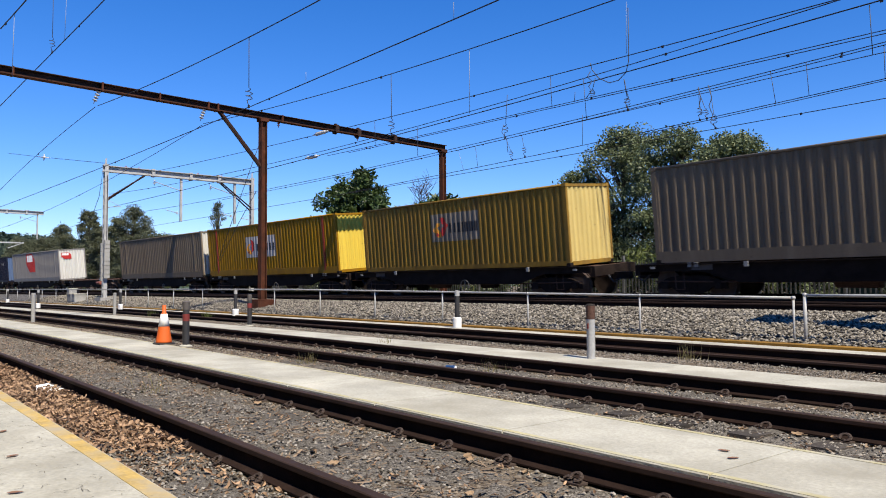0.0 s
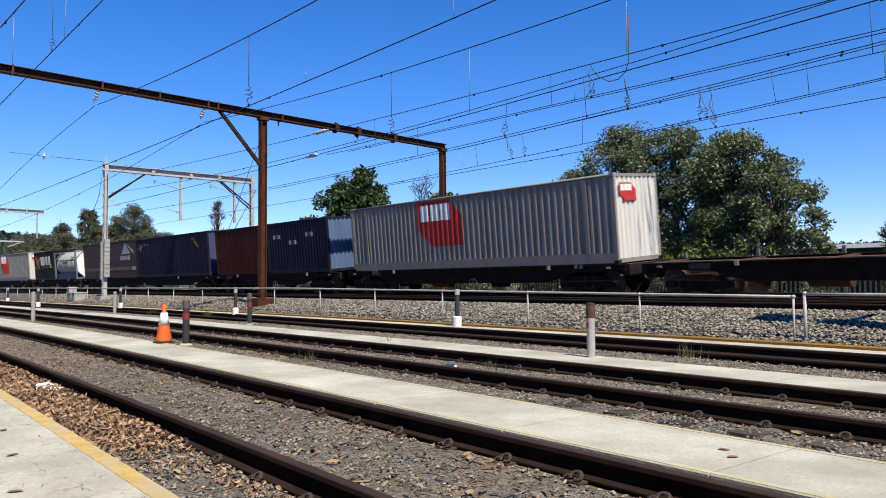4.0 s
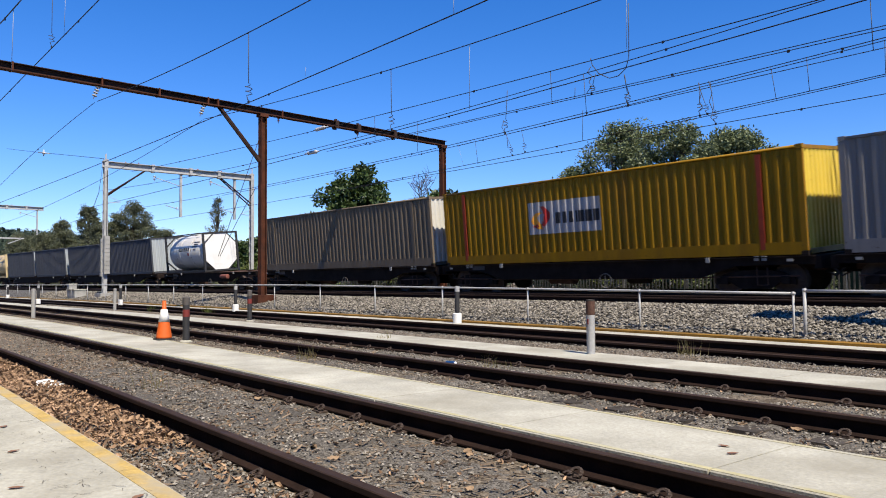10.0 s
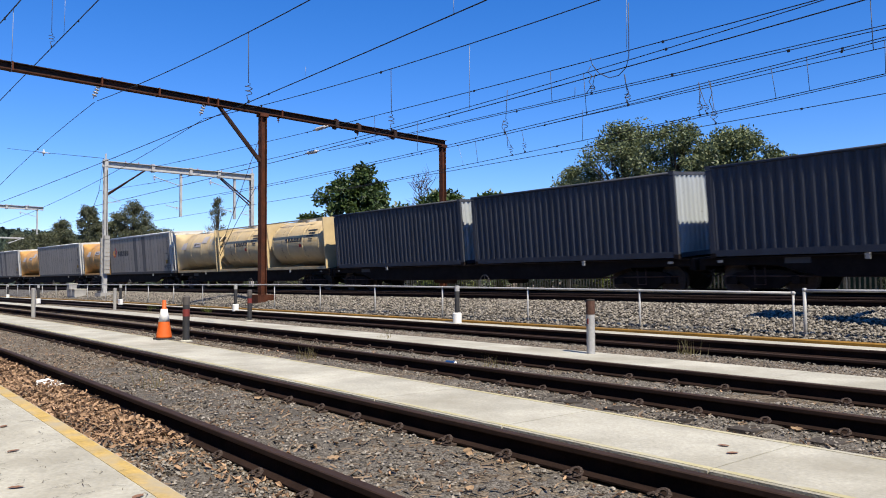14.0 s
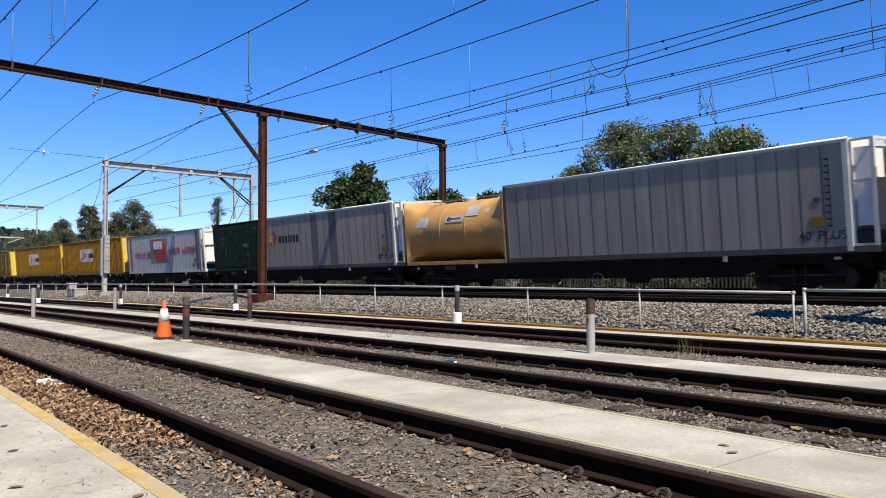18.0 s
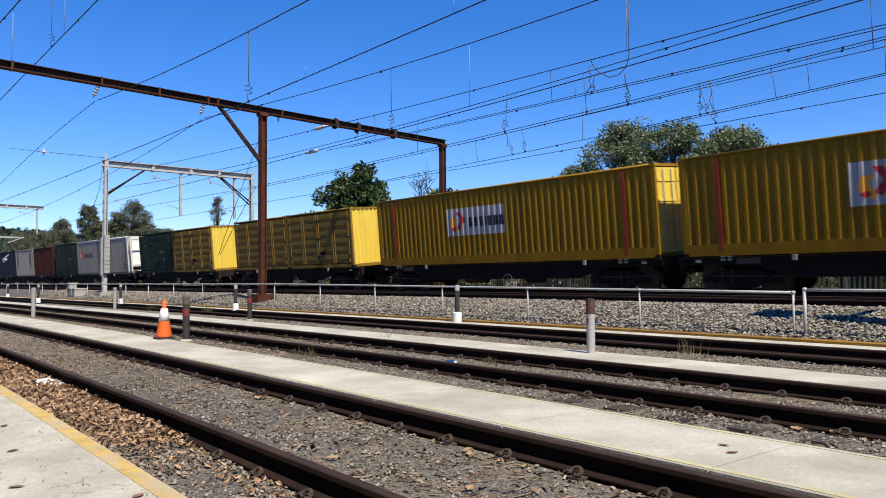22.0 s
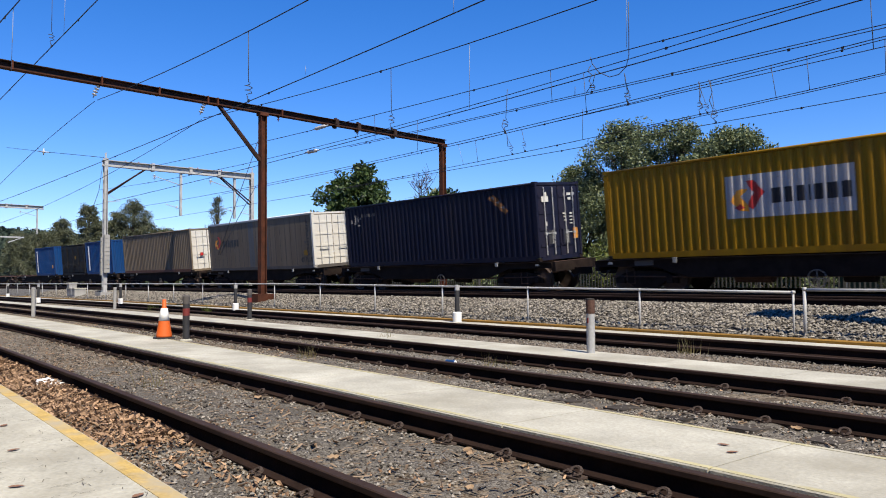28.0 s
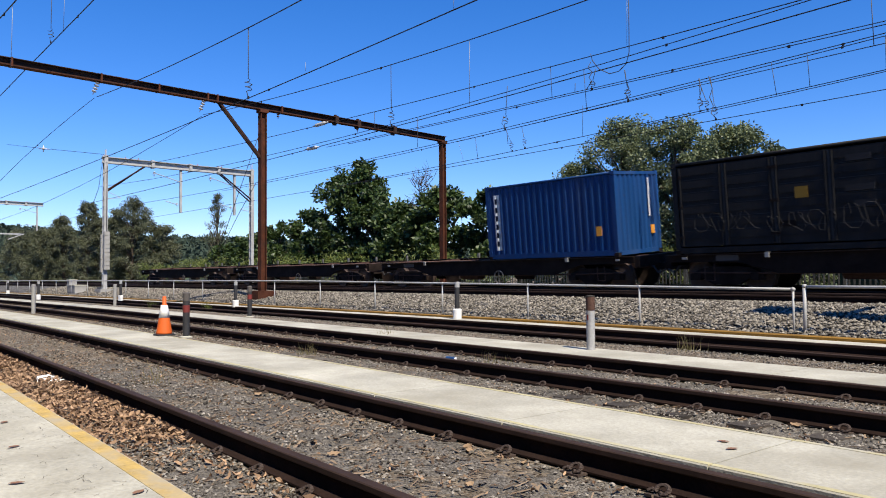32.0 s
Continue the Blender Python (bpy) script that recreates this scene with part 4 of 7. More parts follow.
FACE = Matrix.Rotation(radians(90), 4, "Z")      # local -y of a panel turned to face +x


def front_corrugated(c, L, H, W, mat):
    part("front_panel", corrugated(W - 0.2, H - 0.26, mat, 0.25, 0.05), c, Matrix.Translation((L / 2 - 0.015, 0, 0.14)) @ FACE)


def front_doors(c, L, H, W, mat, bar_mat=None):
    for sy in (-1, 1):
        d = part("door", bar(mat, 0.04, W / 2 - 0.12, H - 0.3), c, Matrix.Translation((L / 2 - 0.05, sy * (W / 4 - 0.04), H / 2 + 0.01)))
        for i in range(4):
            part("door_rib", bar(mat, 0.03, W / 2 - 0.2, 0.10), d, Matrix.Translation((0.03, 0, -H / 2 + 0.55 + i * (H - 0.9) / 3.3)))
        for q in (-0.22, 0.24):
            k = cached(("lock", round(H, 2), (bar_mat or M_GALV).name), lambda: Kit().tube([(0, 0, -H / 2 + 0.2), (0, 0, H / 2 - 0.2)], 0.02, 6).box(-0.02, 0.03, -0.06, 0.06, -0.5, -0.42).mesh("locking_bar", bar_mat or M_GALV))
            part("locking_bar", k, d, Matrix.Translation((0.065, q, 0)))
        part("handle", bar(M_GALV, 0.03, 0.3, 0.03), d, Matrix.Translation((0.09, 0.0, -0.45)))


def box_label(colour, length, extra):
    feet = {6: "short", 9: "medium"}.get(int(length + 0.1), "long")
    return "%s %s container %s" % (colour, feet, extra)


def container(p0, p1, H, side, face, colour, extra, front="corr", bands=False, flat_side=False, roof=None, rail=None):
    L = p0 - p1
    c = thing("shipping_container", label=box_label(colour, L, extra), category="container", group="containers on the train")
    W = BOX_W
    big = L > 13
    sill = 0.34 if big else 0.18
    frame_of(c, L, H, W, side, sill, rail)
    if big:
        for x in (6.0, -6.0):
            for q in (-0.11, 0.11):
                part("lower_fitting", bar(M_GREYCONC, 0.13, 0.05, 0.13), c, Matrix.Translation((x + q, -W / 2 + 0.01, -0.06)))
    for sy in (-1, 1):
        if flat_side:
            me = bar(side, L - 0.3, 0.03, H - 0.3)
            part("side_panel", me, c, Matrix.Translation((0, sy * (W / 2 - 0.035), H / 2 + 0.03)))
        else:
            pitch = 0.31 if big else 0.285
            me = corrugated(L - 0.3, H - 0.09 - sill, side, pitch, 0.055)
            RIBS[c] = rib_profile(L - 0.3, pitch, 0.055)
            part("side_panel", me, c, Matrix.Translation((0, -W / 2 + 0.012, sill)) if sy < 0 else Matrix.Translation((0, W / 2 - 0.012, sill)) @ Matrix.Rotation(math.pi, 4, "Z"))
    part("roof", bar(roof or side, L - 0.2, W - 0.14, 0.03), c, Matrix.Translation((0, 0, H - 0.04)))
    part("rear_panel", bar(side, 0.04, W - 0.2, H - 0.26), c, Matrix.Translation((-L / 2 + 0.06, 0, H / 2)))
    if front == "corr":
        front_corrugated(c, L, H, W, face)
    else:
        front_doors(c, L, H, W, face)
    if bands:
        for x in (L / 2 - 1.22, -L / 2 + 1.22):
            part("side_stiffener", bar(M_STIFF if bands == 2 else side, 0.15, 0.05, H - 0.30), c, Matrix.Translation((x, -W / 2 + 0.022, H / 2 + 0.02)))
    return ride(c, (p0 + p1) / 2)


def lettering(c, text, x, z, h, y, material=None):
    """Readable stencilled words as a thin mesh."""
    cu = bpy.data.curves.new("lettering", "FONT")
    cu.body, cu.size, cu.extrude = text, h * 1.4, 0.002
    ob = bpy.data.objects.new("lettering", cu)
    me = bpy.data.meshes.new_from_object(ob)
    bpy.data.objects.remove(ob)
    me.materials.clear()
    me.materials.append(material or M_INK)
    part("lettering", me, c, Matrix.Translation((x, y, z)) @ Matrix.Rotation(radians(90), 4, "X"))


def logo_panel(c, x, z, w, h, emblem=True, ground=None):
    y = -BOX_W / 2 - 0.006
    painted("logo_panel", rect(x - w / 2, x + w / 2, z - h / 2, z + h / 2), ground or M_PANEL, c, 0.006, "pale painted panel with an emblem")
    hh = h * 0.34
    if emblem:
        diamond(c, x - w / 2 + h * 0.55, z - h * 0.36, h * 0.72, y)
    k = w * 0.585 / hh / 5.9
    letter_bars(c, x - w * 0.11, z - hh / 2 - 0.04, hh, [q * k for q in (0.72, 0.66, 0.66, 0.22, 0.66, 0.78, 0.68)], M_INK, y, 0.25 * k)


def red_badge(c, x, z, w, h, y=None, face=False):
    y = -BOX_W / 2 - 0.006 if y is None else y
    m = Matrix.Translation((0, y, 0))
    if face:
        m = Matrix.Translation((face + 0.008, 0, 0)) @ FACE
    ribbed = not face and c in RIBS
    ring = [(x - w / 2, z + h / 2), (x + w * 0.22, z + h / 2), (x + w / 2, z + h * 0.12), (x + w / 2, z - h / 2), (x - w * 0.18, z - h / 2), (x - w / 2, z - h * 0.1)]
    if ribbed:
        painted("badge", ring, M_LOGORED, c, 0.006, "red clipped-corner badge")
    else:
        flat("badge", ring, M_LOGORED, c, m, label="red clipped-corner badge")
    hh = h * 0.36
    xx = x - w * 0.43
    q = (w * 0.66 - 0.28 * hh) / 3
    for _ in range(3):
        if ribbed:
            painted("lettering_bar", rect(xx, xx + q, z + h * 0.06, z + h * 0.06 + hh), M_WHITE, c, 0.012)
        else:
            flat("lettering_bar", rect(xx, xx + q, z + h * 0.06, z + h * 0.06 + hh), M_WHITE, c, m @ Matrix.Translation((0, -0.006, 0)))
        xx += q + 0.14 * hh


def worn_emblem(c):
    """Half-erased pale emblem and lettering bars, and a scraped rust streak."""
    for x, z, w, h in ((-5.75, 2.05, 0.12, 0.2), (-5.58, 2.0, 0.3, 0.12), (-5.4, 2.05, 0.09, 0.42), (-5.25, 1.9, 0.22, 0.1), (-5.2, 2.1, 0.12, 0.26), (-5.05, 2.22, 0.1, 0.12)):
        painted("emblem_stroke", [(x, z), (x + w, z + 0.03), (x + w * 0.9, z + h), (x + 0.03, z + h * 0.9)], M_SILVER, c, 0.006)
    letter_bars(c, -4.85, 2.32, 0.15, (0.7, 0.7, 0.8, 0.8, 0.7, 0.8), M_DGREY, 0, 0.5, 0.006)
    painted("scrape", [(3.7, 2.5), (4.0, 2.62), (4.75, 1.95), (4.6, 1.8)], M_RUSTMARK, c, 0.006)
    for i in range(3):
        painted("emblem_stroke", [(3.85 + i * 0.25, 2.5 - i * 0.2), (4.02 + i * 0.25, 2.55 - i * 0.2), (4.07 + i * 0.25, 2.4 - i * 0.2)], M_SILVER, c, 0.01)


def side_door_box(p0, p1, H, side, face, colour, extra):
    """Container with folding side doors, ribs and hinges."""
    L = p0 - p1
    c = thing("shipping_container", label=box_label(colour, L, extra), category="container", group="containers on the train")
    W = BOX_W
    frame_of(c, L, H, W, side)
    part("roof", bar(side, L - 0.2, W - 0.14, 0.03), c, Matrix.Translation((0, 0, H - 0.04)))
    part("rear_panel", bar(side, 0.04, W - 0.2, H - 0.26), c, Matrix.Translation((-L / 2 + 0.06, 0, H / 2)))
    part("side_panel", corrugated(L - 0.3, H - 0.27, side), c, Matrix.Translation((0, W / 2 - 0.012, 0.17)) @ Matrix.Rotation(math.pi, 4, "Z"))
    n = 4
    w = (L - 0.36) / n
    for i in range(n):
        x = -L / 2 + 0.18 + w * (i + 0.5)
        d = part("side_door", bar(side, w - 0.02, 0.05, H - 0.36), c, Matrix.Translation((x, -W / 2 + 0.05, H / 2 + 0.04)))
        for j in range(6):
            part("door_rib", bar(side, w - 0.26, 0.03, 0.22), d, Matrix.Translation((0, -0.035, -H / 2 + 0.5 + j * (H - 0.75) / 5.2)))
        k = cached(("slock", round(H, 2), side.name), lambda: Kit().tube([(0, 0, -H / 2 + 0.2), (0, 0, H / 2 - 0.2)], 0.022, 6).mesh("locking_bar", side))
        for q in (-1, 1):
            part("locking_bar", k, d, Matrix.Translation((q * (w / 2 - 0.09), -0.05, 0)))
        part("door_gap", bar(M_SEAM, 0.05, 0.012, H - 0.36), c, Matrix.Translation((x + w / 2, -W / 2 + 0.024, H / 2 + 0.04)))
        for j in range(5):
            part("door_crease", bar(M_SEAM, w - 0.3, 0.008, 0.014), d, Matrix.Translation((0, -0.027, -H / 2 + 0.64 + j * (H - 0.75) / 5.2)))
        for j in range(3):
            part("hinge", bar(M_UNDER, 0.12, 0.03, 0.07), d, Matrix.Translation(((w / 2 - 0.07) * (1 if i % 2 else -1), -0.06, -0.9 + 0.9 * j)))
    part("placard", bar(M_UNDER, 0.42, 0.01, 0.16), c, Matrix.Translation((0.35, -W / 2 - 0.02, 0.75)))
    for x, z, a, h in () if side is not M_GREEN else ((-1.8, 2.4, 0.34, 0.05), (-1.75, 2.0, 0.5, 0.1), (-1.9, 1.75, 0.26, 0.05), (-1.9, 1.66, 0.34, 0.05), (1.1, 1.5, 0.6, 0.2), (2.3, 2.45, 0.5, 0.07), (2.45, 2.3, 0.2, 0.06), (1.4, 0.95, 0.3, 0.14)):
        part("stencil_bar", bar(M_STENCIL, a, 0.008, h), c, Matrix.Translation((x, -W / 2 - 0.004, z)))
    front_corrugated(c, L, H, W, face)
    return ride(c, (p0 + p1) / 2)


def reefer(p0, p1, H, colour, extra, side, frame_mat, machinery=True, stripes=True, logo=True, dark_ends=False):
    """Insulated box: flat ribbed sides, refrigeration unit in the front end."""
    L = p0 - p1
    c = thing("refrigerated_container", label="%s insulated container %s" % (colour, extra), category="container", group="containers on the train")
    W = BOX_W + 0.03
    gear = 0.62 if machinery else 0.0
    Lb = L - gear
    o = -gear / 2
    part("body", bar(side, Lb - 0.04, W - 0.06, H - 0.22), c, Matrix.Translation((o, 0, H / 2 + 0.03)))
    part("bottom_rail", bar(frame_mat, L, W - 0.02, 0.16), c, Matrix.Translation((0, 0, 0.09)))
    part("top_rail", bar(M_OFFWHITE if not dark_ends else M_DOORGREY, Lb, W - 0.02, 0.09), c, Matrix.Translation((o, 0, H - 0.05)))
    if not dark_ends:
        # White tube added for the thin highlight line along the roof.
        part("roof_edge", cached(("roofhighlight", round(Lb, 2)), lambda: Kit().tube([(-Lb / 2, 0, 0), (Lb / 2, 0, 0)], 0.034, 10).mesh("roof_edge", M_WHITE, smooth=True)), c, Matrix.Translation((o, -W / 2 + 0.028, H - 0.012)))
    n = int(Lb / 0.56)
    rib = bar(M_SEAM, 0.022, 0.02, H - 0.34)
    for i in range(n + 1):
        part("side_seam", rib, c, Matrix.Translation((o - Lb / 2 + 0.1 + i * (Lb - 0.2) / n, -W / 2 + 0.037, H / 2 + 0.02)))
    for sx in (-1, 1):
        for sy in (-1, 1):
            part("corner_post", bar(M_DOORGREY if dark_ends else frame_mat if sx < 0 else M_OFFWHITE, 0.14, 0.16, H - 0.1), c, Matrix.Translation((o + sx * (Lb / 2 - 0.07), sy * (W / 2 - 0.08), H / 2)))
    if dark_ends:
        for x in (Lb / 2 - 0.45, -Lb / 2 + 0.72):
            part("end_band", bar(M_DOORGREY, 0.30, 0.02, H - 0.3), c, Matrix.Translation((o + x, -W / 2 + 0.024, H / 2)))
        part("placard", bar(M_LOGOORANGE, 0.24, 0.012, 0.34), c, Matrix.Translation((o - Lb / 2 + 0.34, -W / 2 + 0.026, 0.85)))
    if stripes:
        for x in (0.4, 2.1):
            part("grey_stripe", bar(M_DOORGREY if stripes == 2 else M_STRIPE, 0.62, 0.02, H - 0.32), c, Matrix.Translation((o - Lb / 2 + Lb * 0.42 + x, -W / 2 + 0.037, H / 2 + 0.02)))
    if logo:
        y = -W / 2 + 0.026
        x = o - Lb / 2 + 0.9
        diamond(c, x + 0.3, H * 0.46, 0.78, y)
        letter_bars(c, x + 0.98, H * 0.50, 0.4, (0.66, 0.6, 0.6, 0.2, 0.6, 0.7, 0.62), M_INK, y, 0.2)
    if logo or machinery:
        y = -W / 2 + 0.026
        for i in range(11):
            part("height_mark", bar(M_INK, 0.13, 0.012, 0.035), c, Matrix.Translation((o + Lb / 2 - 0.55, y, 0.72 + i * 0.17)))
        part("height_scale", bar(M_INK, 0.02, 0.012, 1.8), c, Matrix.Translation((o + Lb / 2 - 0.5, y, 1.57)))
        part("warning_plate", bar(M_OLDYEL, 0.34, 0.012, 0.26), c, Matrix.Translation((o + Lb / 2 - 0.85, y, 0.82)))
        part("data_plate", bar(M_DGREY, 0.16, 0.012, 0.12), c, Matrix.Translation((o + Lb / 2 - 0.83, y, 1.4)))
        lettering(c, "40' PLUS", o + Lb / 2 - 1.35, 0.36, 0.24, y)
    if machinery:
        x0 = L / 2 - gear
        part("bulkhead", bar(M_OFFWHITE, 0.05, W - 0.1, H - 0.2), c, Matrix.Translation((x0 + 0.03, 0, H / 2)))
        part("fan_housing", bar(M_WHITE, 0.40, W * 0.84, H * 0.28), c, Matrix.Translation((x0 + 0.25, 0, H * 0.77)))
        for yy in (0.08, 0.62):
            part("grille", bar(M_BLACK, 0.04, 0.46, H * 0.24), c, Matrix.Translation((x0 + 0.46, yy, H * 0.77)))
        part("compressor_cover", cached(("cover",), lambda: Kit().box(-0.23, 0.23, -W * 0.43, W * 0.43, -H * 0.19, H * 0.19, bev=0.06).mesh("compressor_cover", M_WHITE)), c, Matrix.Translation((x0 + 0.27, 0, H * 0.42)))
        part("unit_base", bar(M_BLACK, 0.4, W * 0.9, 0.42), c, Matrix.Translation((x0 + 0.23, 0, 0.34)))
        for sy in (-1, 1):
            part("gear_post", bar(M_OFFWHITE, 0.10, 0.10, H - 0.12), c, Matrix.Translation((L / 2 - 0.06, sy * (W / 2 - 0.06), H / 2)))
            for z in (H - 0.08, H * 0.62, 0.2):
                part("gear_rail", bar(M_OFFWHITE, gear - 0.1, 0.05, 0.06), c, Matrix.Translation((x0 + gear / 2, sy * (W / 2 - 0.06), z)))
        for z in (H - 0.08, H * 0.62, 0.16, 0.58):
            part("gear_crossbar", bar(M_OFFWHITE, 0.06, W - 0.16, 0.08), c, Matrix.Translation((L / 2 - 0.06, 0, z)))
        for yy in (-0.4, 0.4):
            part("gear_stile", bar(M_OFFWHITE, 0.05, 0.06, 0.4), c, Matrix.Translation((L / 2 - 0.06, yy, 0.37)))
        part("gear_stile", bar(M_OFFWHITE, 0.05, 0.06, H * 0.34), c, Matrix.Translation((L / 2 - 0.06, -0.2, H * 0.78)))
    else:
        front_doors(c, L + 0.04, H, W, M_OFFWHITE)
    return ride(c, (p0 + p1) / 2)


def flare(sx, W, H, R, material):
    """Skin that widens from the round shell to the square end plate."""
    vs, n, rows = [], 48, 7
    for j in range(rows):
        f = j / (rows - 1)
        g = (1 - f) ** 2.4
        for i in range(n):
            a = 6.2832 * i / n
            ca, sa = math.cos(a), math.sin(a)
            q = 1 / max(abs(ca) / (W / 2), abs(sa) / (H / 2 - 0.03))
            r = (R + 0.012) * (1 - g) + q * g
            vs.append((-sx * (0.02 + 1.15 * f), r * ca, r * sa))
    fs = [(j * n + i, j * n + (i + 1) % n, (j + 1) * n + (i + 1) % n, (j + 1) * n + i) for j in range(rows - 1) for i in range(n)]
    return fix_normals(mesh_of("end_flare", vs, fs, material, True))


def tank(p0, p1, H, shell, colour, extra, frame_mat, cap=None, plate=False, skirt=None, frames=True, marks=True):
    """Tank container: a drum lying in a frame."""
    L = p0 - p1
    c = thing("tank_container", label="%s tank container %s" % (colour, extra), category="tank container", group="containers on the train")
    W = BOX_W
    R = min(W, H) / 2 - (0.03 if not frames else 0.045)
    zc = H / 2 + 0.03
    e = 0.22
    prof = [(0.05, -L / 2 + e), (R * 0.6, -L / 2 + e + 0.06), (R * 0.92, -L / 2 + e + 0.22), (R, -L / 2 + e + 0.42), (R, L / 2 - e - 0.42), (R * 0.92, L / 2 - e - 0.22), (R * 0.6, L / 2 - e - 0.06), (0.05, L / 2 - e)]
    part("shell", cached(("shell", round(L, 2), shell.name, round(R, 2)), lambda: Kit().lathe(prof, 40, axis="X").mesh("shell", shell, smooth=True)), c, Matrix.Translation((0, 0, zc)))
    for i in range(4):
        x = -L / 2 + e + 0.5 + i * (L - 2 * e - 1.0) / 3
        part("band", cached(("band", shell.name, round(R, 2)), lambda: Kit().lathe([(R + 0.004, -0.035), (R + 0.014, -0.03), (R + 0.014, 0.03), (R + 0.004, 0.035)], 40, axis="X").mesh("band", shell, smooth=True)), c, Matrix.Translation((x, 0, zc)))
    part("manhole", cached(("manhole",), lambda: Kit().lathe([(0.28, -0.05), (0.28, 0.1), (0.22, 0.16), (0.05, 0.17)], 16).mesh("manhole", M_GALV)), c, Matrix.Translation((0, 0, zc + R)))
    part("walkway", bar(M_GALV, L * 0.8, 0.45, 0.03), c, Matrix.Translation((0, 0.45, H - 0.02)))
    for sy in (-1, 1):
        part("bottom_rail", bar(M_BLUEFRAME if skirt else frame_mat, L - 0.1, 0.10, 0.14), c, Matrix.Translation((0, sy * (W / 2 - 0.06), 0.08)))
        if frames:
            part("ladder_rail", bar(M_DECK, L * 0.7, 0.04, 0.05), c, Matrix.Translation((-L * 0.08, sy * 0.62, H + 0.01)))
            part("top_rail", bar(M_UNDER if skirt else frame_mat, L - 0.1, 0.06, 0.06), c, Matrix.Translation((0, sy * (W / 2 - 0.05), H - 0.04)))
    for sx in (-1, 1):
        x = sx * (L / 2 - 0.06)
        if plate:
            k = cached(("plate", plate, frame_mat.name), lambda: Kit().box(-0.03, 0.03, -W / 2, W / 2, 0.02, H).mesh("end_plate", frame_mat))
            part("end_plate", k, c, Matrix.Translation((x, 0, 0)))
            if not frames:
                part("end_flare", cached(("flare", sx, shell.name, round(H, 2)), lambda: flare(sx, W, H, R, shell)), c, Matrix.Translation((x, 0, zc)))
            continue
        for sy in (-1, 1):
            part("corner_post", bar(frame_mat, 0.12, 0.12, H - 0.02), c, Matrix.Translation((x, sy * (W / 2 - 0.06), H / 2)))
            for zz in (0.0, H):
                a, b = (0, sy * (W / 2 - 0.1), abs(zz - 0.75)), (0, sy * (W / 2 - 0.8), abs(zz - 0.06))
                part("corner_brace", Kit().tube([a, b], 0.05, 6).mesh("corner_brace", frame_mat), c, Matrix.Translation((x, 0, 0)))
        for z in (0.08, H - 0.06):
            part("end_rail", bar(frame_mat, 0.12, W - 0.2, 0.12), c, Matrix.Translation((x, 0, z)))
    if cap:
        ring = []
        a, q = W / 2 - 0.16, 0.62
        ring = [(-a + q, -H / 2 + 0.12), (a - q, -H / 2 + 0.12), (a, -H / 2 + 0.12 + q), (a, H / 2 - 0.12 - q), (a - q, H / 2 - 0.12), (-a + q, H / 2 - 0.12), (-a, H / 2 - 0.12 - q), (-a, -H / 2 + 0.12 + q)]
        flat("end_cap", ring, cap, c, Matrix.Translation((L / 2 - 0.03, 0, H / 2)) @ FACE, 0.03, "white octagonal end cap")
    if skirt:
        part("side_skirt", bar(skirt, L - 0.4, 0.05, 0.42), c, Matrix.Translation((0, -W / 2 + 0.10, 0.34)))
    if marks:
        def wrap(x0, x1, a0, a1, m, name):
            """A plate bent round the shell between two heights (degrees)."""
            vs = []
            for i in range(5):
                a = radians(a0 + (a1 - a0) * i / 4)
                vs += [(x, -(R + 0.02) * math.cos(a), (R + 0.02) * math.sin(a)) for x in (x0, x1)]
            fs = [(2 * i, 2 * i + 1, 2 * i + 3, 2 * i + 2) for i in range(4)]
            part(name, mesh_of(name, vs, fs, m), c, Matrix.Translation((0, 0, zc)))
        if not frames:
            wrap(-L / 2 + 0.75, -L / 2 + 1.55, 10, 32, M_PANEL, "data_plate")
            wrap(-0.4, 0.7, 16, 30, M_PANEL, "name_plate")
            wrap(-0.3, -0.05, 18, 28, M_INK, "stencil_bar")
            wrap(1.9, 2.5, 30, 40, M_PANEL, "number_plate")
            wrap(-0.2, 0.5, 21, 25, M_DGREY, "stencil_bar")
            wrap(0.75, 1.5, 26, 52, M_PANEL, "pale_patch")
        else:
            for i in range(4):
                wrap(1.2 + 0.2 * (i % 2), 2.1 - 0.1 * i, 34 - i * 8, 37 - i * 8, M_INK, "stencil_bar")
            for q in (-1.35, 1.0):
                wrap(q, q + 0.035, -38, 60, M_DGREY, "seam_ring")
            for i in range(6):
                wrap(-0.95 + 0.3 * i, -0.73 + 0.3 * i, 11, 17, M_INK, "stencil_bar")
            for i in range(8):
                wrap(-0.85 + 0.2 * i, -0.71 + 0.2 * i, 6, 10, M_INK, "stencil_bar")
            wrap(0.5, 0.72, -8, 0, M_LOGORED, "warning_sign")
    return ride(c, (p0 + p1) / 2)


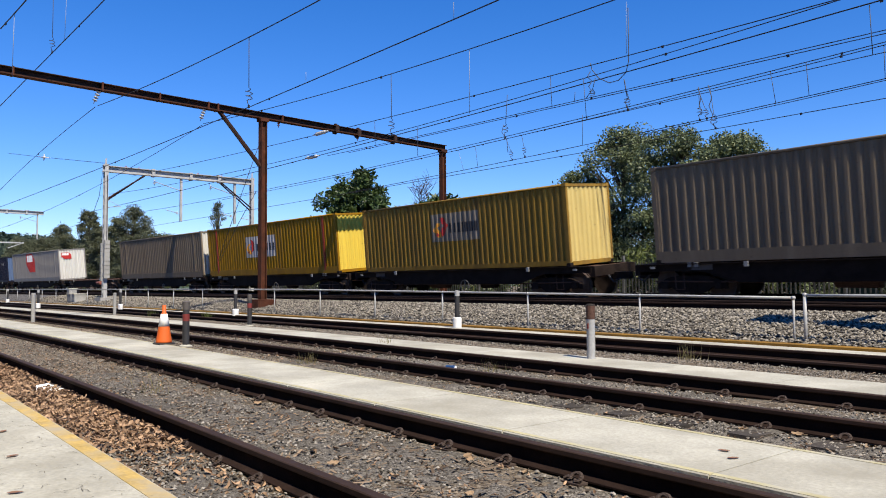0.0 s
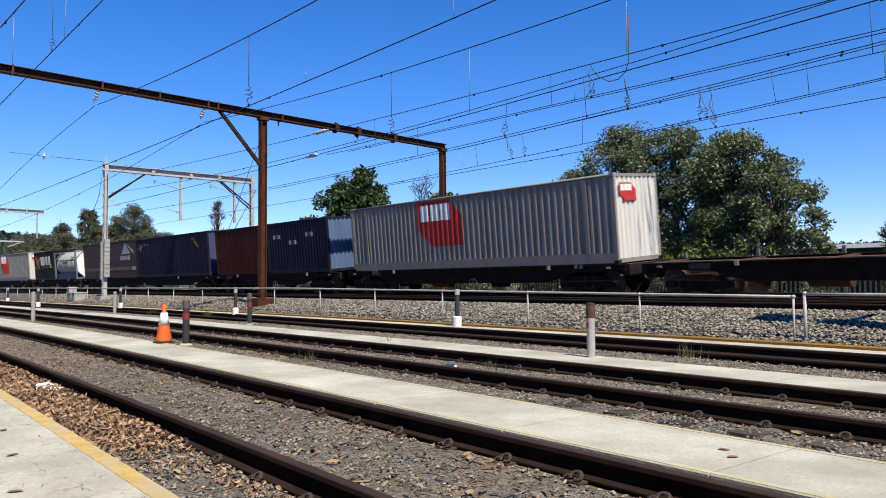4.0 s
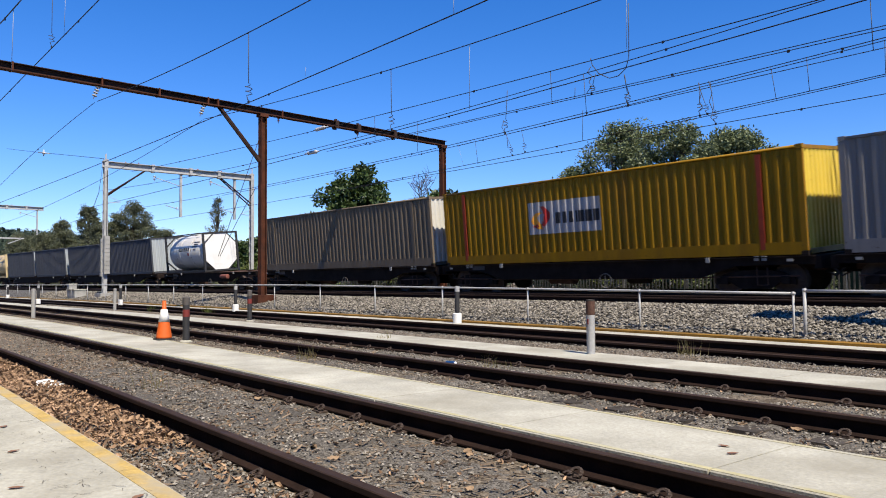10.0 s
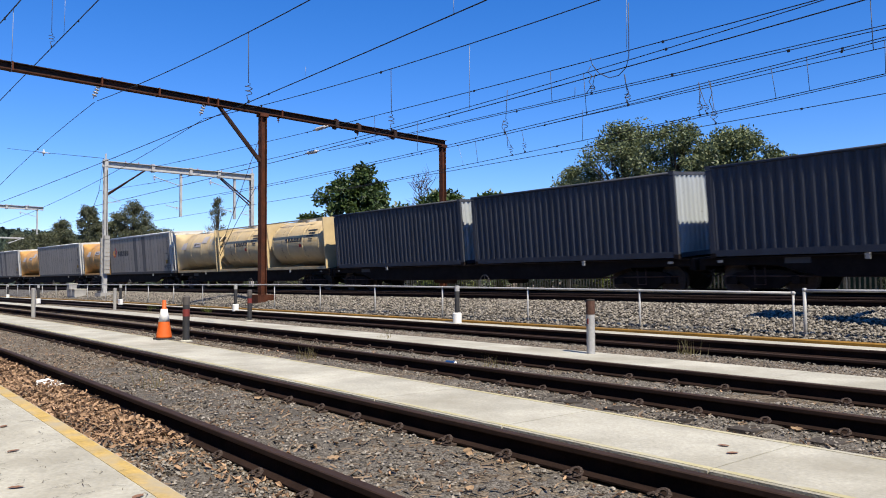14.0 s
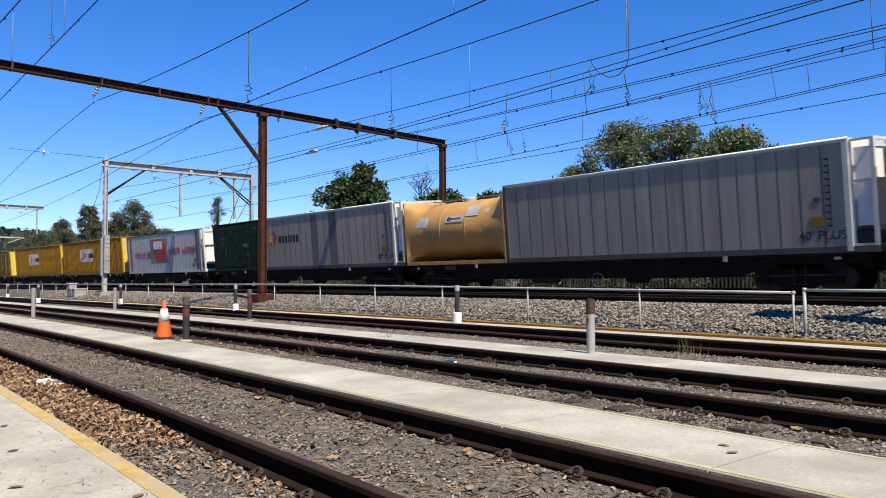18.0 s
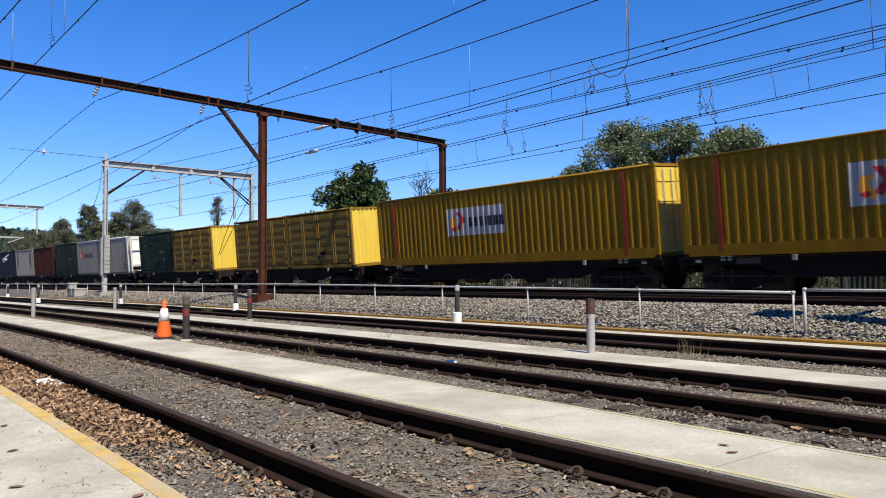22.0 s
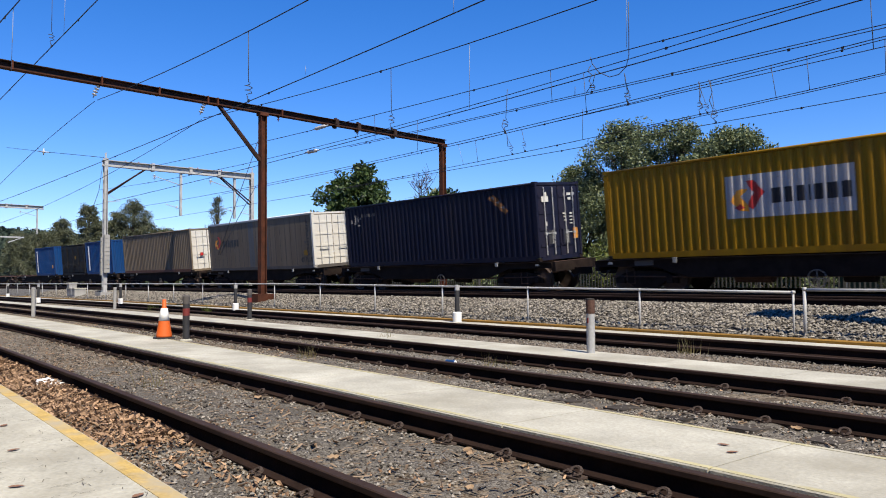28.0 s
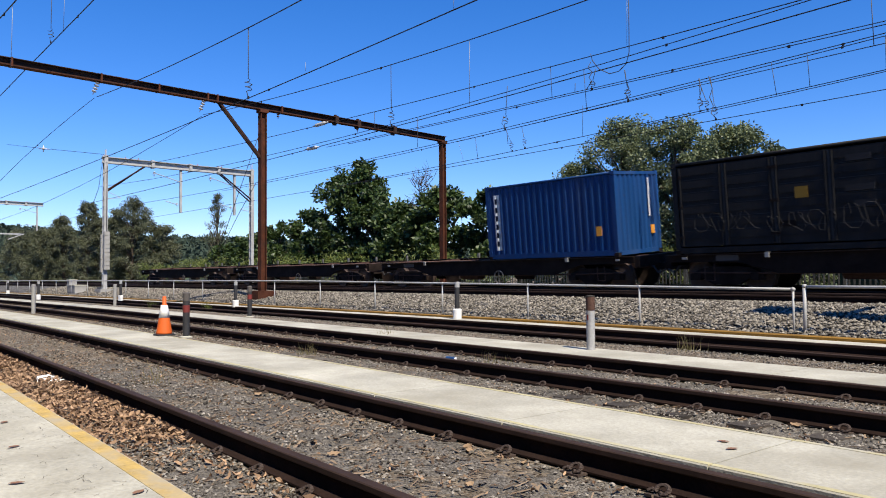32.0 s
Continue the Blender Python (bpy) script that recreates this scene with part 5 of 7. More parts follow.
# ---- wagons ----
def bogie(parent, x):
    b = part("bogie", cached(("bogie",), lambda: Kit().box(-0.28, 0.28, -0.95, 0.95, -0.62, -0.40, bev=0.05).mesh("bogie", M_UNDER)), parent, Matrix.Translation((x, 0, 0)))
    def side_frame():
        k = Kit()
        ring = [(-1.15, -0.62), (-0.8, -0.46), (-0.45, -0.40), (0.45, -0.40), (0.8, -0.46), (1.15, -0.62), (1.15, -0.80), (0.75, -0.72), (0.42, -0.92), (-0.42, -0.92), (-0.75, -0.72), (-1.15, -0.80)]
        n = len(ring)
        vs = [(a, -0.06, z) for a, z in ring] + [(a, 0.06, z) for a, z in ring]
        k.add(vs, [tuple(range(n)), tuple(range(n, 2 * n))[::-1]] + [(i, i + n, (i + 1) % n + n, (i + 1) % n) for i in range(n)])
        for q in (-0.2, 0, 0.2):
            k.tube([(q, 0, -0.85), (q, 0, -0.5)], 0.07, 8)
        return fix_normals(k.mesh("side_frame", M_UNDER))
    sf = cached(("sideframe",), side_frame)
    wh = cached(("wheel",), lambda: Kit().lathe([(0.14, -0.12), (0.14, -0.07), (0.38, -0.05), (0.46, -0.07), (0.46, 0.05), (0.49, 0.055), (0.49, 0.085), (0.38, 0.07), (0.12, 0.06)], 24, axis="Y").mesh("wheel", M_WHEEL, smooth=False))
    for sy in (-1, 1):
        part("side_frame", sf, b, Matrix.Translation((0, sy * 0.98, 0)))
        for sx in (-0.9, 0.9):
            part("wheel", wh, b, Matrix.Translation((sx, sy * 0.75, -0.68)) @ (Matrix.Identity(4) if sy < 0 else Matrix.Rotation(math.pi, 4, "Z")))
            part("axle_box", bar(M_UNDER, 0.22, 0.18, 0.22), b, Matrix.Translation((sx, sy * 1.0, -0.68)))
    return b


def wagon(f, r, label="grimy black container flat wagon with open underframe", bare=False):
    L = f - r
    w = thing("flat_wagon", label=label, category="wagon", group="wagons of the train")
    part("centre_sill", bar(M_DECK, L - 0.2, 0.5, 0.42), w, Matrix.Translation((0, 0, -0.26)))
    for sy in (-1, 1):
        def sill():
            k = Kit()
            ring = [(-L / 2, -0.02), (L / 2, -0.02), (L / 2, -0.24), (L / 2 - 2.2, -0.26), (L / 2 - 3.4, -0.60), (-L / 2 + 3.4, -0.60), (-L / 2 + 2.2, -0.26), (-L / 2, -0.24)]
            n = len(ring)
            vs = [(a, -0.05, z) for a, z in ring] + [(a, 0.05, z) for a, z in ring]
            k.add(vs, [tuple(range(n)), tuple(range(n, 2 * n))[::-1]] + [(i, i + n, (i + 1) % n + n, (i + 1) % n) for i in range(n)])
            k.box(-L / 2, L / 2, -0.14, 0.05, -0.045, -0.02)
            return fix_normals(k.mesh("side_sill", M_UNDER))
        part("side_sill", cached(("sill", round(L, 1)), sill), w, Matrix.Translation((0, sy * 1.12, 0)))
    n = max(3, int(L / 2.4))
    for i in range(n + 1):
        part("cross_member", bar(M_DECK, 0.16, 2.2, 0.18), w, Matrix.Translation((-L / 2 + 0.1 + i * (L - 0.2) / n, 0, -0.12)))
    for sx in (-1, 1):
        bogie(w, sx * (L / 2 - 1.75))
        part("headstock", bar(M_UNDER, 0.18, 2.3, 0.34), w, Matrix.Translation((sx * (L / 2 + 0.06), 0, -0.2)))
        part("coupler", bar(M_UNDER, 0.75, 0.22, 0.24), w, Matrix.Translation((sx * (L / 2 + 0.4), 0, -0.42)))
        part("hose", cached(("hose", sx), lambda: Kit().tube([(0, -0.4, -0.35), (sx * 0.25, -0.42, -0.62), (sx * 0.5, -0.4, -0.5)], 0.03, 6).mesh("hose", M_BLACK)), w, Matrix.Translation((sx * (L / 2 + 0.1), 0, 0)))
    part("brake_cylinder", cached(("cyl",), lambda: Kit().lathe([(0.05, -0.4), (0.17, -0.38), (0.17, 0.38), (0.05, 0.4)], 14, axis="X").mesh("brake_cylinder", M_UNDER)), w, Matrix.Translation((L * 0.12, -0.8, -0.62)))
    part("brake_wheel", cached(("bwheel",), lambda: Kit().tube([(0.24 * math.cos(6.2832 * i / 16), 0, 0.24 * math.sin(6.2832 * i / 16)) for i in range(17)], 0.018, 6).tube([(-0.24, 0, 0), (0.24, 0, 0)], 0.014, 5).tube([(0, 0, -0.24), (0, 0, 0.24)], 0.014, 5).mesh("brake_wheel", M_STRIPE)), w, Matrix.Translation((L * 0.05, -1.22, -0.66)))
    for x in (L * 0.30, -L * 0.27):
        part("twist_lock", bar(M_GREYCONC, 0.12, 0.05, 0.15), w, Matrix.Translation((x, -1.26, -0.07)))
    if bare:
        part("red_reservoir", cached(("redtank",), lambda: Kit().lathe([(0.04, -0.5), (0.11, -0.48), (0.13, -0.4), (0.13, 0.2), (0.09, 0.26), (0.14, 0.28), (0.14, 0.44), (0.04, 0.46)], 14, axis="X").mesh("red_reservoir", M_REDTANK)), w, Matrix.Translation((L * 0.22, -1.32, -0.26)), "salmon-red air reservoir")
    k = cached(("airtank",), lambda: Kit().lathe([(0.05, -0.6), (0.2, -0.55), (0.21, 0.55), (0.05, 0.6)], 14, axis="X").mesh("air_reservoir", M_DECK))
    part("air_reservoir", k, w, Matrix.Translation((-L * 0.1, -0.7, -0.6)))
    part("brake_pipe", cached(("bpipe", round(L, 1)), lambda: Kit().tube([(-L / 2 + 0.5, -1.05, -0.56), (-L / 4, -1.05, -0.6), (L / 4, -1.05, -0.6), (L / 2 - 0.5, -1.05, -0.56)], 0.025, 5).mesh("brake_pipe", M_DECK)), w)
    part("data_plate", bar(M_DGREY, 0.7, 0.012, 0.16), w, Matrix.Translation((-L * 0.36, -1.18, -0.14)))
    for x in (L / 2 - 0.6, -L / 2 + 0.6):
        part("marking_plate", bar(M_GREYCONC, 0.16, 0.01, 0.07), w, Matrix.Translation((x, -1.29, -0.12)))
        k = cached(("step",), lambda: Kit().tube([(-0.15, 0, 0), (-0.15, 0, -0.5), (0.15, 0, -0.5), (0.15, 0, 0)], 0.016, 5).mesh("step", M_DECK))
        part("step", k, w, Matrix.Translation((x * 0.88, -1.2, -0.3)))
    return ride(w, (f + r) / 2)


def train():
    H48, H40, H20, H30 = 2.97, 2.88, 2.8, 2.64
    c = container(0.45, -14.08, H48, M_BROWNGREY, M_OFFWHITE, "brownish grey", "with worn corrugated sides")
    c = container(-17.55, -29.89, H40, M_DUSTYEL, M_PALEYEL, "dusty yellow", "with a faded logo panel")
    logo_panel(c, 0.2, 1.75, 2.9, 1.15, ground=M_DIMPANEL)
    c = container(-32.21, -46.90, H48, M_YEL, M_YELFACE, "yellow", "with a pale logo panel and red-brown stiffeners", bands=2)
    logo_panel(c, -0.6, 1.65, 3.5, 1.2)
    c = container(-47.92, -62.73, H48, M_GREY, M_OFFWHITE, "warm grey", "with an off-white front end", bands=1)
    c = container(-78.55, -93.93, H48, M_SILVER, M_OFFWHITE, "pale grey", "with a red badge and white front end", bands=1)
    red_badge(c, -1.2, 1.9, 2.9, 1.9)
    red_badge(c, -0.5, 2.35, 0.9, 0.6, face=7.70)
    c = container(-96.01, -102.25, H20, M_NAVY, M_BLUEGREY, "navy blue", "with pale stencilled rows")
    for i in range(3):
        letter_bars(c, -2.4 + i * 1.7, 1.9 - 0.35 * (i % 2), 0.22, (0.6, 0.6, 0.6, 0.6), M_SILVER, -BOX_W / 2 - 0.008)
    c = container(-102.40, -108.82, H20, M_MAROON, M_MAROON, "rust red", "beside a navy one")
    c = container(-110.01, -122.30, H40, M_NAVY, M_NAVYFACE, "navy blue", "with a worn white emblem")
    worn_emblem(c)
    part("placard", bar(M_LOGOORANGE, 0.02, 0.28, 0.34), c, Matrix.Translation((6.15, 0.75, 0.62)))
    letter_bars(part("face_marks", bar(M_SLATE, 0.01, 0.01, 0.01), c, Matrix.Translation((6.15, -0.6, 0)) @ FACE), 0.1, 2.45, 0.16, (0.6, 0.6, 0.6, 0.6, 0.6, 0.6), M_WHITE, -0.02)
    c = container(-122.44, -134.47, H40 + 0.05, M_DARKRED, M_DARKRED, "maroon", "with curtain sides, white stripe and pale triangle", flat_side=True)
    y = -BOX_W / 2 - 0.01
    flat("stripe", [(-6.0, 0.62), (4.9, 0.62), (5.3, 0.88), (-6.0, 0.88)], M_GREY, c, Matrix.Translation((0, y, 0)))
    flat("stripe_end", [(5.0, 0.62), (5.9, 0.62), (5.7, 0.88), (5.2, 0.88)], M_PANEL, c, Matrix.Translation((0, y, 0)))
    flat("triangle", [(3.0, 1.85), (3.9, 2.72), (4.05, 2.62), (4.9, 1.9)], M_PANEL, c, Matrix.Translation((0, y, 0)))
    flat("triangle_blade", [(4.15, 2.68), (5.5, 2.1), (5.55, 1.85)], M_PANEL, c, Matrix.Translation((0, y, 0)))
    letter_bars(c, 2.75, 1.4, 0.34, (1.4, 1.3, 1.2, 1.3), M_PANEL, y, 0.25)
    for i in range(17):
        part("curtain_buckle", bar(M_DGREY, 0.07, 0.02, 0.12), c, Matrix.Translation((-5.7 + i * 0.7, y, 0.36)))
    tank(-136.74, -142.80, 2.6, M_TANKDIRTY, "stained white", "with a blue lower frame", M_TANKFRAME, skirt=M_BLUEFRAME, cap=M_WHITE)
    c = container(-143.04, -149.13, 2.82, M_BLACKBOX, M_BLACKBOX, "black", "with white block bars and a gold emblem")
    letter_bars(c, -1.05, 1.45, 0.85, (0.75, 0.7, 0.8, 0.75), M_PANEL, y, 0.22)
    painted("emblem", [(-2.55, 1.1), (-2.4, 1.1), (-2.2, 1.45), (-1.85, 1.45), (-1.7, 1.1), (-1.55, 1.1), (-1.5, 1.6), (-1.2, 2.2), (-1.55, 2.3), (-1.75, 1.95), (-2.1, 2.0), (-2.3, 2.35), (-2.65, 2.4), (-2.45, 2.0), (-2.45, 1.6)], M_OLDYEL, c, 0.006, "gold emblem as a plain outline")
    letter_bars(c, -1.0, 1.2, 0.11, (4.5, 3.8, 1.2, 9.0, 6.0), M_DGREY, y, 0.8)
    part("placard", bar(M_LOGOORANGE, 0.3, 0.01, 0.4), c, Matrix.Translation((2.2, y, 1.35)))
    for p0, p1, kind in ((-151.30, -165.99, "s"), (-166.93, -181.57, "y"), (-182.49, -197.19, "g")):
        if kind == "s":
            c = container(p0, p1, 2.95, M_SILVER, M_OFFWHITE, "pale grey", "with a large red badge and white front", bands=1)
            red_badge(c, -1.35, 1.83, 2.95, 2.2)
            red_badge(c, -0.42, 2.35, 0.85, 0.62, face=7.355)
            part("placard", bar(M_LOGOORANGE, 0.01, 0.2, 0.26), c, Matrix.Translation((7.36, 0.1, 0.75)))
        elif kind == "y":
            c = container(p0, p1, 2.93, M_YEL, M_YELFACE, "yellow", "with a pale logo panel and red-brown stiffeners", bands=2)
            logo_panel(c, -1.0, 1.6, 3.3, 1.15)
        else:
            c = container(p0, p1, 2.93, M_GREY, M_OFFWHITE, "warm grey", "with an off-white front end", bands=1)
            letter_bars(c, -5.9, 2.35, 0.2, (0.6, 0.6, 0.6, 0.6, 0.6), M_DGREY, y)
    tank(-205.17, -211.34, 2.6, M_TANKWHITE, "white and silver", "with an octagonal end cap", M_BLACK, cap=M_WHITE)
    for p0, p1 in ((-213.97, -223.13), (-223.75, -233.17), (-234.24, -243.34), (-244.01, -253.30)):
        container(p0, p1, H30, M_SLATE, M_FACEGREY, "dark slate", "with a pale grey front end")
    tank(-254.27, -260.39, 2.62, M_CREAM, "cream", "between flat end plates", M_CREAM, plate="a")
    tank(-260.49, -266.53, 2.62, M_CREAM, "cream", "in a cream frame", M_CREAM)
    tank(-266.82, -272.90, 2.62, M_CREAM, "cream", "without side frame", M_CREAM, plate="b", frames=False)
    reefer(-273.27, -286.05, 2.9, "pale grey", "with an orange and red emblem", M_REEFER, M_DGREY)
    tank(-286.26, -292.37, 2.72, M_BUFF, "orange-buff", "with white stencil panels", M_BUFF, plate="c", frames=False)
    reefer(-292.79, -305.71, 2.9, "grey-white", "with plain ribbed sides", M_REEFER, M_DGREY, stripes=False, logo=False)
    tank(-305.75, -311.89, 2.72, M_BUFF, "orange-buff", "with white stencil panels", M_BUFF, plate="c", frames=False)
    reefer(-312.05, -324.94, 2.9, "pale grey", "with an orange and red emblem", M_REEFER, M_DGREY)
    side_door_box(-325.02, -331.25, 2.9, M_GREEN, M_GREEN, "dark green", "with folding side doors")
    c = reefer(-332.74, -346.27, 2.85, "white", "with a red badge and red scrawls", M_OFFWHITE, M_OFFWHITE, stripes=False, logo=False, dark_ends=True)
    flat("badge_ground", rect(-2.2, 0.9, 0.70, 2.45), M_SILVER, c, Matrix.Translation((0, -1.209, 0)))
    red_badge(c, -0.55, 1.62, 2.3, 1.62, y=-1.214)
    scrawls(c, -1.208)
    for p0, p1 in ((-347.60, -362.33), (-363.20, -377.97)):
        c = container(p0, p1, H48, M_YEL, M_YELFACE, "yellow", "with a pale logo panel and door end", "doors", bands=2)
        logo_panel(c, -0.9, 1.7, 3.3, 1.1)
    # The ends take the sunlit yellow of M_YELFACE.
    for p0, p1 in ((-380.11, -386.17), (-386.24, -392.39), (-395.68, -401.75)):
        side_door_box(p0, p1, 2.9, M_OLDYEL, M_YELFACE, "grimy ochre", "with side doors and a sunlit-toned yellow end")
    side_door_box(-401.82, -407.88, 2.9, M_GREEN, M_GREEN, "dark green", "with folding side doors")
    reefer(-409.76, -422.48, 2.9, "pale grey", "with an orange and red emblem", M_REEFER, M_DGREY)
    side_door_box(-422.56, -428.69, 2.9, M_GREEN, M_GREEN, "dark green", "with folding side doors")
    c = container(-429.53, -435.53, H20, M_MAROON, M_MAROON, "red oxide", "with a round blue and white sign", "doors")
    part("sign", bar(M_BLUEGREY, 0.02, 0.5, 0.5), c, Matrix.Translation((3.06, -0.4, 2.3)))
    c = container(-435.83, -441.96, H20, M_SILVER, M_OFFWHITE, "pale grey", "with dark vertical lettering bars", "doors")
    for x in (-2.2, 2.1):
        for i in range(5):
            part("lettering_bar", bar(M_INK, 0.3, 0.012, 0.16), c, Matrix.Translation((x, y, 1.3 + i * 0.24)))
    c = container(-441.95, -448.66, H20, M_NAVY, M_NAVY, "navy blue", "with small white lettering bars")
    letter_bars(c, -1.9, 1.85, 0.24, (0.5,) * 12, M_WHITE, y)
    letter_bars(c, -1.7, 1.65, 0.08, (0.9,) * 9, M_WHITE, y)
    painted("emblem_stroke", [(-1.2, 2.15), (0.6, 2.35), (0.9, 2.55), (0.5, 2.42), (-1.1, 2.22)], M_WHITE, c, 0.006)
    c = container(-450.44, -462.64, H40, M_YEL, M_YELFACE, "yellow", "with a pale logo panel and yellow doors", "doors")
    logo_panel(c, -0.1, 1.65, 3.5, 1.2)
    c = container(-465.72, -478.09, H40, M_NAVY, M_NAVY, "navy blue", "with a worn pale emblem and dark doors", "doors")
    worn_emblem(c)
    part("placard", bar(M_LOGOORANGE, 0.02, 0.22, 0.4), c, Matrix.Translation((6.19, 0.88, 0.95)))
    for yy, zz, w, h in ((-0.75, 2.25, 0.36, 0.2), (-0.7, 2.42, 0.1, 0.16), (0.35, 2.42, 0.06, 0.12), (0.6, 2.42, 0.22, 0.1), (0.85, 2.42, 0.14, 0.1), (0.62, 2.25, 0.16, 0.1), (-0.75, 1.35, 0.1, 0.16), (0.3, 1.7, 0.16, 0.06), (0.3, 1.58, 0.12, 0.05), (0.34, 1.45, 0.14, 0.05), (0.66, 1.7, 0.14, 0.06), (0.66, 1.58, 0.14, 0.05), (0.66, 1.45, 0.14, 0.05), (0.66, 1.33, 0.14, 0.05)):
        part("door_mark", bar(M_OFFWHITE, 0.012, w, h), c, Matrix.Translation((6.19, yy, zz)))
    for yy in (-0.5, 0.35):
        v = part("lock_box", bar(M_NAVY, 0.06, 0.42, 0.62), c, Matrix.Translation((6.17, yy, 0.85)))
        part("lock_recess", bar(M_BLACK, 0.02, 0.3, 0.5), v, Matrix.Translation((0.03, 0, 0)))
        part("lock_bar", bar(M_GREYCONC, 0.02, 0.03, 0.5), v, Matrix.Translation((0.05, 0.05, 0)))
    reefer(-481.15, -493.47, 2.9, "grey", "with an emblem, dark stripes and white doors", M_GREY, M_DGREY, machinery=False, stripes=2)
    c = container(-496.39, -508.80, H40, M_GREY, M_OFFWHITE, "warm grey", "with cream doors", "doors", rail=M_RUSTRAIL)
    letter_bars(c, -5.6, 2.35, 0.2, (0.6, 0.6, 0.6, 0.6, 0.6, 0.6), M_DGREY, y)
    part("placard", bar(M_LOGORED, 0.02, 0.2, 0.2), c, Matrix.Translation((6.28, -0.5, 1.15)))
    for p0, p1, i in ((-511.35, -517.73, 0), (-526.42, -532.48, 1)):
        c = container(p0, p1, 2.78, M_BLUE, M_BLUE, "bright blue", "with a white vertical strip")
        painted("white_strip", rect(-2.62, -2.32, 0.35, 2.45), M_WHITE, c, 0.006)
        for j in range(6):
            part("strip_mark", bar(M_NAVY, 0.12, 0.008, 0.2), c, Matrix.Translation((-2.47, y - 0.004, 0.6 + 0.32 * j)))
        part("placard", bar(M_LOGOORANGE, 0.22, 0.012, 0.32), c, Matrix.Translation((2.3, y, 0.85)))
        part("placard", bar(M_LOGOORANGE, 0.012, 0.2, 0.3), c, Matrix.Translation(((p0 - p1) / 2 + 0.01, 0.75, 0.8)))
        part("face_strip", bar(M_WHITE, 0.012, 0.07, 1.3), c, Matrix.Translation(((p0 - p1) / 2 + 0.01, 0.62, 1.9)))
    c = side_door_box(-518.05, -524.28, 2.72, M_SOOT, M_SOOT, "grimy dark", "with scribbled side doors, between blue containers")
    part("placard", bar(M_OLDYEL, 0.34, 0.012, 0.3), c, Matrix.Translation((0.75, y - 0.01, 1.55)))
    for x, z, w in ((2.2, 1.55, 0.7), (2.3, 1.15, 0.5), (2.2, 2.3, 0.6)):
        part("lettering_bar", bar(M_SCRAWL, w, 0.012, 0.16), c, Matrix.Translation((x, y - 0.01, z)))
    rnd = random.Random(31)
    for x0, x1, z, h in ((0.4, 1.5, 0.5, 0.6), (1.8, 2.8, 0.5, 0.7), (-2.4, -0.6, 0.6, 0.6), (-0.2, 0.2, 0.5, 0.5)):
        pts, n = [], 0
        while x0 + 0.045 * n < x1:
            pts.append((x0 + 0.045 * n + 0.16 * math.cos(n * 1.1), y - 0.02, z + h * (0.5 + 0.45 * math.sin(n * 0.9 + rnd.random()))))
            n += 1
        part("paint_scrawl", Kit().tube(pts, 0.008, 4).mesh("paint_scrawl", M_SCRAWL), c)
    for f, r in ((1.2, -14.79), (-16.73, -30.79), (-31.60, -47.01), (-47.77, -62.88), (-63.89, -77.54), (-78.34, -94.45), (-95.41, -109.21), (-109.81, -135.11), (-136.30, -149.77), (-150.86, -166.23), (-166.80, -181.87),
                 (-182.41, -197.54), (-198.44, -211.91), (-213.54, -233.46), (-233.95, -253.72), (-254.14, -272.71), (-273.46, -292.58), (-293.20, -311.67), (-312.55, -331.55), (-332.93, -346.68),
                 (-347.39, -362.43), (-363.15, -378.07), (-379.75, -392.86), (-395.33, -408.44), (-409.74, -428.74), (-429.39, -448.86), (-450.08, -463.14), (-465.22, -478.68), (-480.62, -494.16), (-495.75, -509.35),
                 (-510.90, -524.58), (-525.87, -539.58), (-540.88, -554.68), (-555.88, -569.68)):
        wagon(f, r, bare=f in (-63.89, -198.44))


def scrawls(c, y):
    rnd = random.Random(8)
    for x0, x1, z, h, m in ((-5.3, -4.1, 1.1, 0.55, M_SPRAYRED), (-3.9, -2.5, 1.05, 0.62, M_SPRAYRED), (-2.9, -2.3, 1.2, 0.4, M_INK), (1.1, 2.1, 1.2, 0.6, M_INK), (1.6, 2.9, 1.25, 0.6, M_SPRAYRED), (3.3, 3.8, 1.2, 0.45, M_SPRAYRED), (3.9, 5.5, 1.2, 0.62, M_SPRAYRED), (4.1, 5.3, 1.3, 0.5, M_INK)):
        x = x0
        while x < x1:
            w, k, a = rnd.uniform(0.16, 0.3), rnd.randint(5, 9), rnd.uniform(0, 6)
            pts = [(x + w * (0.5 + 0.5 * math.cos(a + 1.3 * i) * rnd.uniform(0.6, 1.0)), y, z + h * (0.5 + 0.5 * math.sin(a + 1.05 * i) * rnd.uniform(0.5, 1.0))) for i in range(k)]
            part("paint_scrawl", Kit().tube(pts, 0.014, 4).mesh("paint_scrawl", m), c)
            x += w * rnd.uniform(0.8, 1.2)

# ---- trees and distance ----
L_DARK = leafy("broad_leaves", (0.0132, 0.0294, 0.00735), (0.0625, 0.0955, 0.0221), 0.22)
L_OLIVE = leafy("olive_leaves", (0.034, 0.052, 0.024), (0.178, 0.205, 0.092), 0.25)
L_OAK = leafy("she_oak_needles", (0.0367, 0.0456, 0.0235), (0.103, 0.11, 0.0551), 0.2)
L_BRIGHT = leafy("bright_weeds", (0.0662, 0.0955, 0.0184), (0.162, 0.184, 0.0441), 0.3)
L_FAR = leafy("far_woods_leaves", (0.0279, 0.0426, 0.0331), (0.0456, 0.0625, 0.0441), 0.1, 0.9)
L_DEAD = leafy("dry_leaves", (0.10, 0.06, 0.038), (0.40, 0.265, 0.165), 0.1, 0.8)
L_BROWN = leafy("brown_leaf", (0.13, 0.07, 0.05), (0.24, 0.135, 0.085), 0.05, 0.8)
